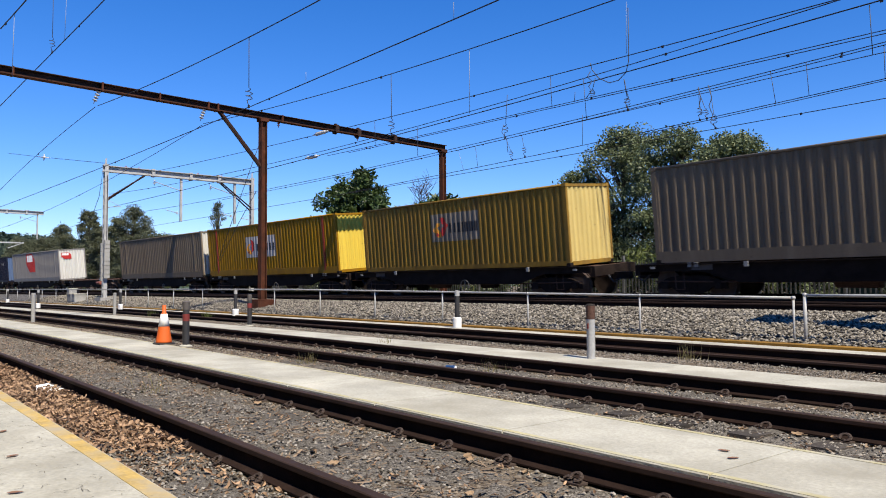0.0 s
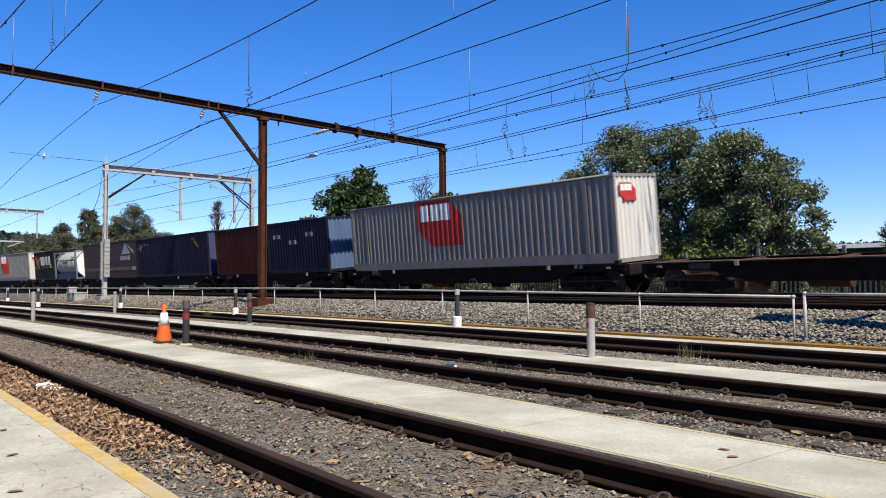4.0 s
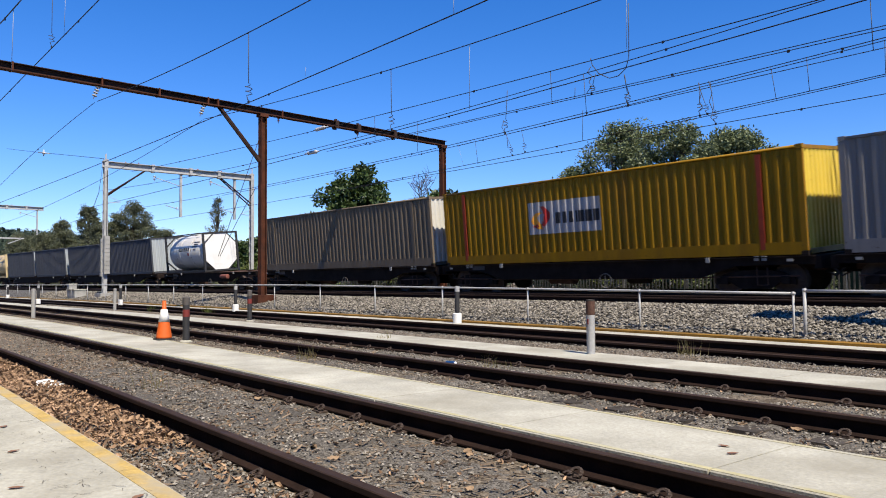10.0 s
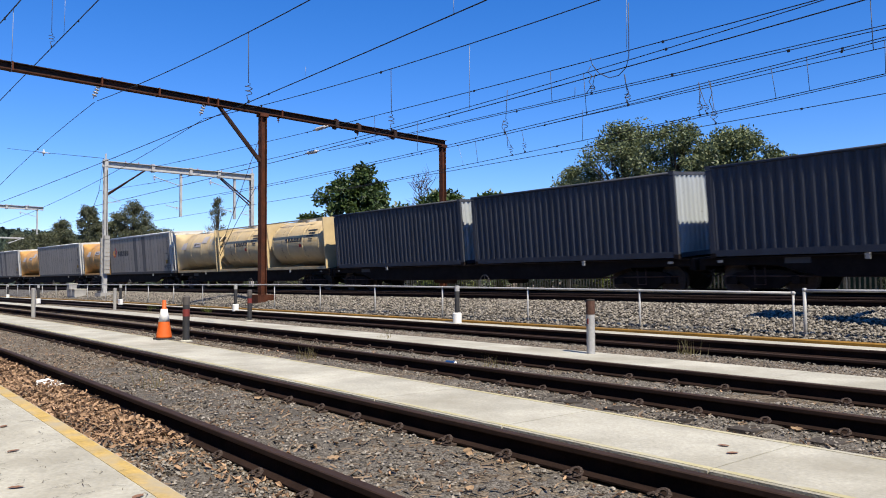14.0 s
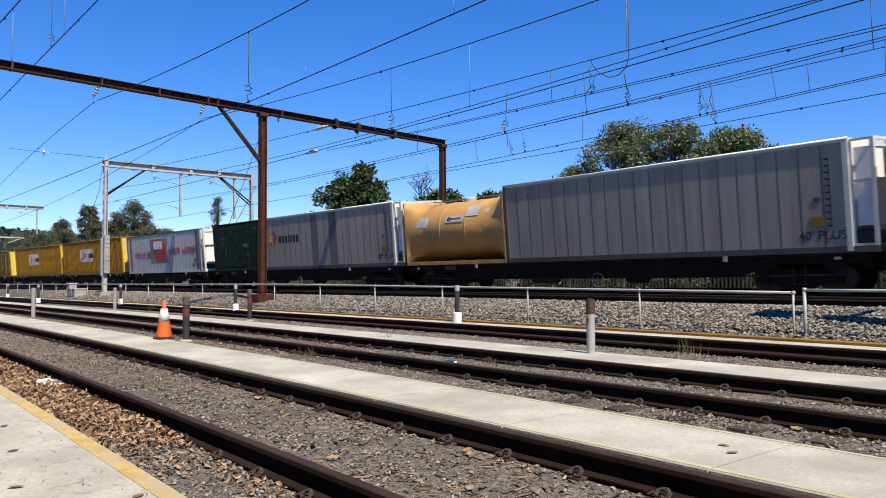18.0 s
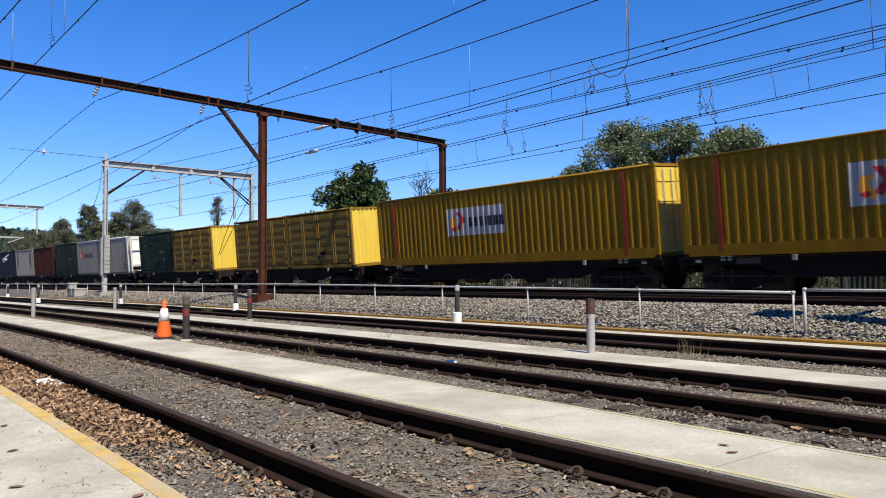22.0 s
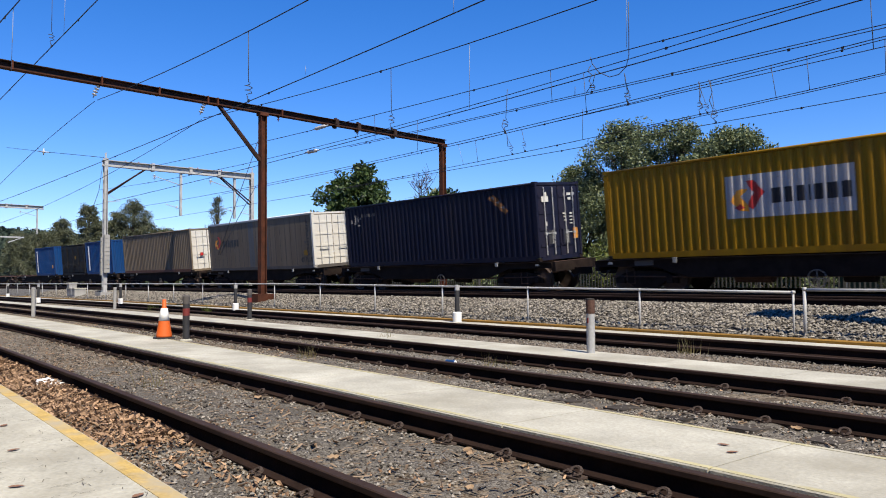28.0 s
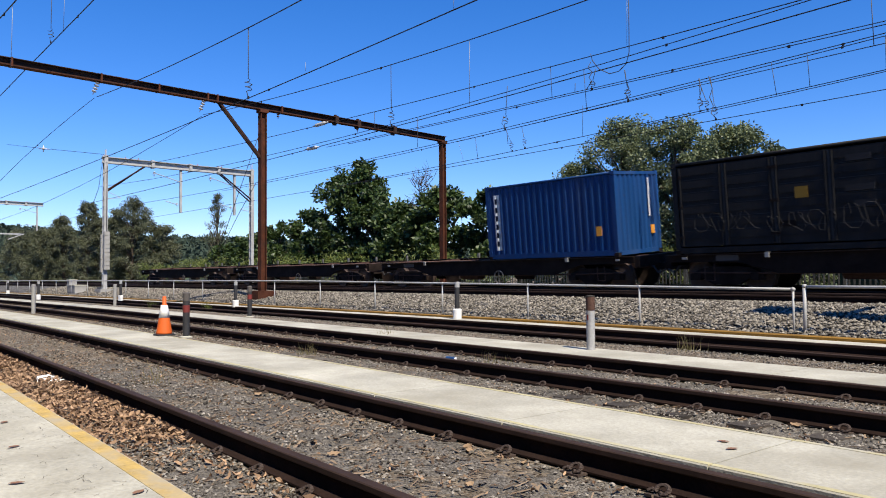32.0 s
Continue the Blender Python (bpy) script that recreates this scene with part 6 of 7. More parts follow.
L_TAN = leafy("tan_leaf", (0.176, 0.11, 0.0662), (0.338, 0.243, 0.154), 0.1, 0.8)
L_STRAW = leafy("dry_grass", (0.162, 0.14, 0.0588), (0.309, 0.265, 0.132), 0.2, 0.8)


def leaf_cloud(rnd, clumps, per, size, droop=0.0, aspect=0.55):
    """Leaves as small bent quads scattered through clumps (centre, radii)."""
    vs, fs = [], []
    for (cx, cy, cz), (rx, ry, rz) in clumps:
        for _ in range(per):
            a, b = rnd.uniform(0, 6.2832), rnd.uniform(-1, 1)
            r = rnd.random() ** 0.42
            q = math.sqrt(1 - b * b)
            p = Vector((cx + rx * r * q * math.cos(a), cy + ry * r * q * math.sin(a), cz + rz * r * b))
            d = Vector((rnd.gauss(0, 1), rnd.gauss(0, 1), rnd.gauss(-droop, 0.7))).normalized()
            u = d.cross(Vector((rnd.gauss(0, 1), rnd.gauss(0, 1), rnd.gauss(0, 1)))).normalized()
            s = size * rnd.uniform(0.6, 1.35)
            o = len(vs)
            vs += [p, p + d * s * 0.55 + u * s * aspect * 0.5, p + d * s * 1.1, p + d * s * 0.55 - u * s * aspect * 0.5]
            fs.append((o, o + 1, o + 2, o + 3))
    return vs, fs


def tree(x, y, height, width, leaf, label, seed, low=0.25, clumps=46, per=170, size=0.2, droop=0.0, aspect=0.55, name="tree", lean=0.0, narrow=1.0, full=False, tight=1.0):
    rnd = random.Random(seed)
    t = thing(name, Matrix.Translation((x, y, -0.3)), label, "tree")
    k = Kit()
    h = height
    trunk = [(lean * q * h, 0.05 * math.sin(q * 5 + seed), q * h * 0.75) for q in (0, 0.15, 0.35, 0.6, 0.85, 1.0)]
    k.tube(trunk, 0.022 * h + 0.05, 8, r2=0.03)
    cl, limbs = [], Kit()
    for i in range(clumps):
        q = low + (1 - low) * (rnd.random() if full else rnd.random() ** 0.8)
        a = rnd.uniform(0, 6.2832)
        e = min(1, max(0.0, (q - low * 0.5) / (1 - low * 0.5)))
        swell = max(0.16, 1 - abs(2 * e ** narrow - 1) ** 2.6)
        if full:
            swell = (0.82 + 0.18 * math.sin(3 * a + seed)) * (1 if e < 0.45 else math.sqrt(max(0.03, 1 - ((e - 0.45) / 0.57) ** 2)))
        r = width / 2 * swell * rnd.uniform(0.2, 1.0) ** 0.7
        c = (lean * q * h + r * math.cos(a), r * math.sin(a), q * h * 0.97)
        g = width * rnd.uniform(0.085, 0.17) * tight
        cl.append((c, (g, g, g * rnd.uniform(0.6, 0.95))))
        if i % 2 == 0:
            b = (lean * q * h * 0.8, 0, max(0.1, q * h * 0.75 - r * 0.55))
            m = ((b[0] + c[0]) / 2, (b[1] + c[1]) / 2, (b[2] + c[2]) / 2 + 0.12 * r)
            limbs.tube([b, m, c], 0.012 * h * rnd.uniform(0.4, 0.8), 5, r2=0.012)
    part("trunk", k.mesh("trunk", M_BARK, smooth=True), t)
    part("branchwork", limbs.mesh("branchwork", M_BARK, smooth=True), t)
    vs, fs = leaf_cloud(rnd, cl, per, size, droop, aspect)
    crown = part("crown", mesh_of("crown", vs, fs, leaf), t)
    tagged(crown, kind="stuff")
    return t


def trees():
    for x, y, h, w, lo, n, lab, sd in ((-27.0, 31.3, 7.5, 5.4, 0.1, 100, "broad olive-green tree behind the line", 11), (-24.8, 32.0, 9.6, 6.2, 0.1, 120, "olive-green tree with a ragged crown", 12),
                                       (-21.4, 31.6, 8.9, 5.6, 0.1, 110, "olive-green tree with a ragged crown", 15), (-18.0, 31.2, 8.1, 5.4, 0.06, 120, "olive-green tree with a ragged crown", 14),
                                       (-16.0, 30.8, 7.0, 4.0, 0.06, 84, "smaller olive tree with drooping side boughs", 13), (-19.8, 31.8, 7.9, 4.4, 0.06, 84, "lower olive tree between two taller ones", 17), (-14.2, 30.2, 3.6, 2.2, 0.15, 26, "low olive shrub at the end of the trees", 16)):
        tree(x, y, h, w, L_OLIVE, lab, sd, low=lo, clumps=int(n * 1.25), per=230, size=0.135, full=True, tight=0.85)
    for x, y, h, w, n, lab, sd in ((-49.2, 30.6, 10.3, 7.0, 115, "dense dark green tree behind the line", 21), (-46.0, 30.2, 7.9, 5.6, 60, "dense dark green tree behind the line", 22), (-37.6, 30.2, 7.0, 6.2, 84, "dense dark green tree by a rusty column", 23),
                                   (-42.6, 30.0, 6.4, 6.2, 84, "dark green tree in the thicket", 29), (-34.3, 31.0, 6.6, 4.4, 60, "dark green tree with reddish tips", 24), (-53.6, 29.4, 7.0, 5.4, 64, "dark green bushy tree", 25), (-58.5, 28.8, 6.0, 5.6, 56, "dark green bushy tree", 30),
                                   (-64.0, 28.6, 5.2, 5.4, 50, "dark green bushy tree", 26), (-70.0, 29.0, 4.4, 5.0, 40, "dark bushy tree ending the thicket", 27), (-30.6, 33.0, 5.4, 4.4, 40, "olive shrub between taller trees", 28)):
        tree(x, y, h, w, L_DARK if sd != 28 else L_OLIVE, lab, sd, low=0.04, clumps=n, per=170, size=0.30, full=True, tight=0.72)
    tree(-86.3, 34.5, 11.4, 3.9, L_OAK, "slim wispy grey-green she-oak tree", 31, low=0.08, clumps=110, per=34, size=0.42, droop=-0.9, aspect=0.10, narrow=0.5, tight=0.6)
    for i, (x, y, h, w) in enumerate(((-120, 34.5, 13.9, 9.0), (-124, 33.6, 12.4, 7.0), (-135, 31.7, 14.3, 5.6), (-130, 32.5, 11.6, 6.5), (-117, 38, 9.6, 7), (-145, 30, 12.6, 6.0), (-152, 28.5, 10.6, 8), (-161, 28, 10.6, 8), (-172, 28, 11.4, 10), (-150, 36, 9, 9))):
        tree(x, y, h, w, L_OAK, "grey-green she-oak beside the curve of the line", 40 + i, low=0.04, clumps=100, per=170, size=0.5, droop=0.8, aspect=0.16, full=True, tight=0.8)
    tree(-14.6, 41.0, 4.0, 3.4, L_DARK, "small green tree beyond the yard fence", 61, low=0.1, clumps=22, per=120, size=0.2)
    tree(-11.0, 40.0, 4.4, 4.0, L_OLIVE, "small green tree beyond the yard fence", 62, low=0.1, clumps=22, per=120, size=0.2)
    tree(-12.2, 33.8, 3.9, 2.6, L_OAK, "feathery grey-green shrub beyond the palisade", 63, low=0.05, clumps=40, per=150, size=0.3, droop=-0.8, aspect=0.1, full=True)
    rnd = random.Random(70)
    bare = thing("bare_tree", Matrix.Translation((-40.8, 30.6, -0.3)), "leafless twiggy sapling among the trees", "tree")
    k = Kit()
    k.tube([(0, 0, 0), (0.1, 0, 4.5), (0, 0.1, 8.0)], 0.06, 5, r2=0.02)
    for i in range(34):
        a = rnd.uniform(0, 6.28)
        p = Vector((rnd.uniform(-0.2, 0.2), 0.05, rnd.uniform(5.2, 7.7)))
        q = p + Vector((math.cos(a) * rnd.uniform(0.3, 1.3), math.sin(a) * 0.8, rnd.uniform(0.5, 1.3)))
        k.tube([p, (p + q) / 2 + Vector((0, 0, -0.1)), q], 0.026, 4, r2=0.012)
        for _ in range(6):
            f = p.lerp(q, rnd.uniform(0.3, 1.0))
            g = f + Vector((rnd.gauss(0, 0.3), rnd.gauss(0, 0.3), rnd.uniform(0.05, 0.55)))
            k.tube([f, (f + g) / 2 + Vector((rnd.gauss(0, 0.04), 0, 0.03)), g], 0.014, 3, r2=0.007)
    part("branchwork", k.mesh("branchwork", M_BARK), bare)
    weeds = []
    for i in range(190):
        s = -75 + 62 * rnd.random()
        p = at(s, rnd.uniform(25.3, 27.4), rnd.uniform(1.1, 2.3))
        weeds.append((tuple(p), (rnd.uniform(0.4, 1.0), 0.5, rnd.uniform(0.3, 0.7))))
    vs, fs = leaf_cloud(rnd, weeds, 70, 0.2, -0.6, 0.3)
    tagged(new("undergrowth", mesh_of("undergrowth", vs, fs, L_BRIGHT)), "pale green weeds along the foot of the trees", "undergrowth", kind="stuff")
    # wooded hills far off
    vs, fs = [], []
    for i in range(7000):
        a = radians(rnd.uniform(8, 112))
        d = rnd.uniform(560, 900)
        hmax = (8 + 40 * (d - 560) / 340) * (1.10 + 0.04 * min(1, max(0, (math.degrees(a) - 55) / 15)) + 0.30 * min(1, max(0, (math.degrees(a) - 73) / 8)))
        z = hmax * (0.75 + 0.3 * noise.noise((a * 6, 3.3, 0)))
        q0 = Vector((-math.sin(a) * d, math.cos(a) * d, z))
        for _ in range(18):
            p = q0 + Vector((rnd.gauss(0, 3.5), rnd.gauss(0, 3.5), rnd.gauss(0, 1.6)))
            u = Vector((rnd.gauss(0, 1), rnd.gauss(0, 1), rnd.gauss(0, 0.8))).normalized() * rnd.uniform(0.7, 1.9)
            w = Vector((rnd.gauss(0, 1), rnd.gauss(0, 1), rnd.gauss(0, 0.8))).normalized() * rnd.uniform(0.7, 1.9)
            o = len(vs)
            vs += [p - u - w, p + u - w, p + u + w, p - u + w]
            fs.append((o, o + 1, o + 2, o + 3))
    tagged(new("wooded_hills", mesh_of("wooded_hills", vs, fs, L_FAR)), "hazy blue-green wooded hills in the distance", "hills", kind="stuff")
    vs, fs = [], []
    n = 76
    for j, d in enumerate((540, 640, 900)):
        for i in range(n + 1):
            a = radians(4 + 113 * i / n)
            z = (-1, 14, 44)[j] * (1.10 + 0.04 * min(1, max(0, (math.degrees(a) - 55) / 15)) + 0.30 * min(1, max(0, (math.degrees(a) - 73) / 8))) * (0.78 + 0.3 * noise.noise((a * 6, 3.3, 0)))
            vs.append((-math.sin(a) * d, math.cos(a) * d, z))
    for j in range(2):
        fs += [(j * (n + 1) + i, j * (n + 1) + i + 1, (j + 1) * (n + 1) + i + 1, (j + 1) * (n + 1) + i) for i in range(n)]
    tagged(new("hillside", fix_normals(mesh_of("hillside", vs, fs, paint("far_wood_green", (0.0441, 0.0625, 0.0456), 0.9, scale=0.05, vary=0.3, fine=0.3)))), "far slope under the woods", "hills", kind="structure")


def palisade():
    k = Kit()
    s = -62.0
    while s < -7.5:
        a = along(s, 24.9, 0.0)
        top = 1.95
        vs = [a @ Vector(p) for p in ((-0.027, 0, 0.0), (0.027, 0, 0.0), (0.027, 0, top - 0.1), (0, 0, top), (-0.027, 0, top - 0.1), (-0.027, 0.006, 0.0), (0.027, 0.006, 0.0), (0.027, 0.006, top - 0.1), (0, 0.006, top), (-0.027, 0.006, top - 0.1))]
        k.add(vs, [(0, 1, 2, 3, 4), (9, 8, 7, 6, 5), (0, 4, 9, 5), (1, 6, 7, 2), (2, 7, 8, 3), (3, 8, 9, 4)])
        s += 0.155
    f = thing("palisade_fence", label="grey steel palisade fence behind the main line", category="fence")
    tagged(part("paling", k.mesh("paling", M_PALING), f), kind="stuff")
    for z in (0.45, 1.75):
        part("fence_rail", Kit().tube([at(-62 + i * 3, 24.95, z) for i in range(19)], 0.025, 5).mesh("fence_rail", M_PALING), f)
    post = Kit().box(-0.05, 0.05, 0.04, 0.14, -0.2, 2.2).mesh("post", M_PALING)
    for i in range(19):
        part("post", post, f, along(-62 + i * 2.85, 24.9))
    sh = thing("shed", Matrix.Translation((-29.0, 62, 0)) @ Matrix.Rotation(radians(8), 4, "Z"), "low distant shed with a white metal roof", "shed")
    part("wall", Kit().box(-2, 16, 0, 8, -0.6, 3.6).mesh("wall", M_GREEN), sh)
    part("roof", Kit().box(-2.6, 16.6, -0.8, 8.6, 3.62, 3.95).mesh("roof", M_WHITE), sh)


# ---- small things in the yard ----
def bollard(s, off, h, kind):
    label = {"black": "black bollard with a red band and grey cap", "grey": "grey steel bollard with a small red mark", "white": "dark bollard with a white painted base", "plain": "pale grey bollard beside the track"}[kind]
    b = thing("bollard", along(s, off, -0.03), label, "bollard", "yard bollards")
    r = 0.062
    body = {"black": M_BLACK, "grey": M_GALV, "white": M_BLACK, "plain": M_GREYCONC}[kind]
    part("post", Kit().lathe([(r, 0), (r, h - 0.13), (r - 0.004, h - 0.13), (r - 0.004, h - 0.02), (r * 0.7, h), (0.005, h + 0.004)], 18).mesh("post", body, smooth=False), b)
    if kind == "black":
        part("band", Kit().lathe([(r + 0.002, h - 0.36), (r + 0.003, h - 0.23)], 18).mesh("band", M_RED), b)
        part("cap", Kit().lathe([(r + 0.003, h - 0.15), (r + 0.004, h - 0.01), (r * 0.6, h + 0.01), (0.01, h + 0.012)], 18).mesh("cap", M_DGREY), b)
        part("collar", Kit().lathe([(r + 0.05, 0), (r + 0.05, 0.02), (r, 0.04)], 18).mesh("collar", M_CONC), b)
    elif kind == "grey":
        part("band", Kit().lathe([(r + 0.002, h - 0.22), (r + 0.004, h - 0.02)], 18).mesh("band", M_DECK), b)
        part("red_mark", Kit().box(-0.012, 0.012, -r - 0.006, -r + 0.01, h - 0.36, h - 0.28).mesh("red_mark", M_RED), b)
        part("cap", Kit().lathe([(r + 0.005, h - 0.02), (r + 0.005, h), (0.01, h + 0.01)], 18).mesh("cap", M_SLEEPER), b)
    elif kind == "white":
        part("base_block", Kit().lathe([(r + 0.05, 0), (r + 0.055, 0.24), (r + 0.03, 0.26), (r, 0.262)], 18).mesh("base_block", M_WHITE), b, label="white painted base")
        part("cap", Kit().lathe([(r + 0.003, h - 0.14), (r + 0.004, h - 0.005), (0.01, h + 0.006)], 18).mesh("cap", M_GALV), b)
    else:
        part("cap", Kit().lathe([(r + 0.004, h - 0.06), (r + 0.004, h), (0.01, h + 0.01)], 18).mesh("cap", M_GREYCONC), b)


def cone(s, off):
    c = thing("traffic_cone", along(s, off, -0.03), "orange traffic cone with a white reflective collar", "traffic cone")
    part("base", Kit().box(-0.165, 0.165, -0.165, 0.165, 0, 0.03, bev=0.03).mesh("base", M_BLACK), c, label="black rubber base")
    part("body", Kit().lathe([(0.15, 0.03), (0.145, 0.06), (0.102, 0.33), (0.060, 0.58), (0.040, 0.60), (0.036, 0.74), (0.028, 0.75), (0.01, 0.75)], 24).mesh("body", M_ORANGE, smooth=True), c)
    part("collar", Kit().lathe([(0.104, 0.345), (0.062, 0.582)], 24).mesh("collar", M_WHITE, smooth=True), c)


# Stand-in for an unseen shadow caster; boxes sized to throw the ballast shadows.
def signal_mast():
    m = thing("signal_mast", along(-2.95, 13.7, 0.2), "unseen stand-in mast casting shadows on the ballast", "mast")
    part("mast", Kit().tube([(0, 0, -0.1), (0, 0, 7.1)], 0.06, 10).mesh("mast", M_GALV), m)
    part("equipment_box", Kit().box(-0.3, 0.3, -0.55, 0.55, 1.5, 2.3, bev=0.03).mesh("equipment_box", M_GALV), m)
    part("cable_case", Kit().box(-0.12, 0.12, -0.24, 0.24, 2.4, 5.1, bev=0.03).mesh("cable_case", M_GALV), m)
    part("crossarm", Kit().box(-0.06, 0.06, -0.2, 1.0, 4.5, 4.62).mesh("crossarm", M_GALV), m)
    part("signal_head", Kit().box(-0.2, 0.2, -0.42, 0.42, 6.2, 7.0, bev=0.06).mesh("signal_head", M_BLACK), m)
    part("base_plate", Kit().box(-0.25, 0.25, -0.25, 0.25, -0.1, 0.05).mesh("base_plate", M_GREYCONC), m)


def yard_things():
    signal_mast()
    cone(-14.67, 4.98)
    bollard(-13.76, 5.06, 0.83, "black")
    bollard(-19.54, 9.03, 0.86, "black")
    bollard(-26.9, 5.26, 0.92, "plain")
    bollard(-31.39, 9.12, 0.86, "plain")
    bollard(-26.54, 11.85, 0.95, "white")
    bollard(-38.59, 11.67, 0.97, "white")
    bollard(-44.47, 9.47, 0.97, "white")
    bollard(-62.22, 11.87, 0.97, "white")
    bollard(-7.36, 8.70, 0.80, "grey")
    bollard(-14.9, 12.5, 0.95, "white")
    bag = thing("plastic_bag", along(-9.77, 1.98, -0.14), "crumpled white plastic scrap lying on dead leaves", "litter")
    rnd = random.Random(5)
    vs = [(0.16 * (i - 3) + rnd.uniform(-0.05, 0.05), 0.09 * (j - 1.5) + rnd.uniform(-0.03, 0.03), rnd.uniform(0, 0.07)) for i in range(6) for j in range(4)]
    vs = [(v[0] * 0.6, v[1] * 0.8, v[2]) for v in vs]
    fs = [(i * 4 + j, i * 4 + 4 + j, i * 4 + 5 + j, i * 4 + 1 + j) for i in range(5) for j in range(3)]
    part("sheet", mesh_of("sheet", vs, fs, M_WHITE), bag)
    can = thing("drink_can", along(-8.28, 6.78, -0.10) @ Matrix.Rotation(0.3, 4, "Z"), "crushed blue and white drink can by the track", "litter")
    part("body", Kit().lathe([(0.025, -0.08), (0.036, -0.07), (0.034, 0.0), (0.036, 0.06), (0.025, 0.075)], 12, axis="X").mesh("body", M_BLUE), can)
    part("lid", Kit().lathe([(0.03, 0.075), (0.03, 0.085), (0.01, 0.086)], 12, axis="X").mesh("lid", M_WHITE), can)
    for s, off, n, h, m in ((-6.62, 10.1, 24, 0.26, L_STRAW), (-10.8, 5.9, 40, 0.22, L_STRAW), (-30.8, 10.4, 70, 0.35, L_BRIGHT), (-12.0, 8.3, 30, 0.3, L_STRAW), (-4.9, 4.05, 30, 0.08, L_STRAW), (-7.9, 7.2, 26, 0.2, L_STRAW), (-27.5, 11.2, 60, 0.4, L_BRIGHT), (-9.0, 2.9, 24, 0.3, L_STRAW)):
        g = thing("grass_tuft", along(s, off, -0.09 if 8.9 < off < 10.3 else -0.17), "tuft of thin dry grass in the gravel" if m is L_STRAW else "clump of green weeds beside the siding", "grass", "weeds in the yard")
        vs, fs = [], []
        for i in range(n):
            a, q = rnd.uniform(0, 6.28), rnd.uniform(0.1, 0.6)
            p = Vector((rnd.gauss(0, 0.09), rnd.gauss(0, 0.09), 0))
            hh = h * rnd.uniform(0.5, 1.2)
            tip = p + Vector((math.cos(a) * q * hh, math.sin(a) * q * hh, hh))
            o = len(vs)
            vs += [p + Vector((-0.004, 0, 0)), p + Vector((0.004, 0.002, 0)), (p + tip) / 2 + Vector((0.003, 0, 0.05 * h)), tip]
            fs += [(o, o + 1, o + 2), (o, o + 2, o + 3)]
        tagged(part("tuft", mesh_of("tuft", vs, fs, m), g), kind="stuff")
    for s, off, a in ((-3.9, 0.9, 0.3), (-4.6, 0.75, 1.2), (-5.6, 0.9, 2.0), (-3.3, 0.2, 0.8), (-6.6, 1.0, 2.6), (-4.3, 0.35, 0.1), (-2.6, 4.4, 1.1), (-2.75, 4.55, 0.2), (-7.6, 0.7, 0.6), (-4.0, 1.2, 2.2)):
        lf = thing("fallen_leaf", along(s, off, -0.016 if off < 2 else -0.026) @ Matrix.Rotation(a, 4, "Z"), "single curled dry leaf on the concrete", "leaf", "fallen leaves", me=LEAF)
    curls = []
    for v in range(3):
        vs = []
        for i in range(6):
            for j in range(5):
                x, y = (i - 2.5) * 0.024, (j - 2) * 0.02 * (1 - 0.12 * (i - 2.5) ** 2)
                vs.append((x + rnd.uniform(-0.006, 0.006), y + rnd.uniform(-0.005, 0.005), 0.004 + 14 * y * y + 6 * x * x * (1 + v) * 0.5 + rnd.uniform(0, 0.016)))
        curls.append(mesh_of("dry_leaf", vs, [(i * 5 + j, i * 5 + 5 + j, i * 5 + 6 + j, i * 5 + 1 + j) for i in range(5) for j in range(4)], L_TAN))
    for n, (s, off, q) in enumerate(((-4.12, 3.52, 1.2), (-4.05, 3.46, 0.9), (-4.44, 3.49, 0.8), (-5.47, 3.5, 1.1), (-4.58, 2.68, 1.0), (-4.01, 2.79, 1.0), (-3.56, 3.53, 0.9), (-3.82, 2.3, 1.1), (-3.76, 3.48, 0.7), (-3.42, 5.96, 1.1), (-3.0, 6.05, 1.1), (-2.74, 6.08, 1.0), (-4.1, 6.05, 1.0), (-4.3, 2.5, 0.8), (-3.4, 2.9, 0.8), (-5.0, 2.95, 0.8), (-6.3, 3.4, 0.9), (-7.4, 3.45, 1.0))):
        thing("dry_leaf", along(s, off, -0.162) @ Matrix.Rotation(n * 1.9, 4, "Z") @ Matrix.Rotation(0.35, 4, "X") @ Matrix.Scale(q * 0.7, 4), "curled tan dry leaf on the gravel", "leaf", "curled leaves", me=curls[n % 3])
    eq = ((-52.5, 13.6, 1.6, 0.7, 0.55), (-55.6, 14.2, 0.5, 0.5, 0.9))
    for s, off, l, w, h in eq:
        b = thing("trough_block", along(s, off, 0.05), "pale concrete cable trough on the ballast", "cable trough")
        part("box", Kit().box(-l / 2, l / 2, -w / 2, w / 2, 0, h, bev=0.02).mesh("box", M_GREYCONC), b)
        part("lid", Kit().box(-l / 2 - 0.03, l / 2 + 0.03, -w / 2 - 0.03, w / 2 + 0.03, h + 0.003, h + 0.06).mesh("lid", M_CONC), b)


def leaf_mesh():
    ring = [(a * 0.7, b * 0.75) for a, b in ((-0.06, 0), (-0.03, 0.025), (0.01, 0.03), (0.045, 0.014), (0.065, 0), (0.045, -0.016), (0.01, -0.03), (-0.03, -0.024))]
    vs = [(x, y, 0.003 + abs(y) * 0.12 + 0.7 * x * x) for x, y in ring] + [(0, 0, 0.003)]
    return mesh_of("fallen_leaf", vs, [(i, (i + 1) % 8, 8) for i in range(8)], L_BROWN, True)


LEAF = leaf_mesh()


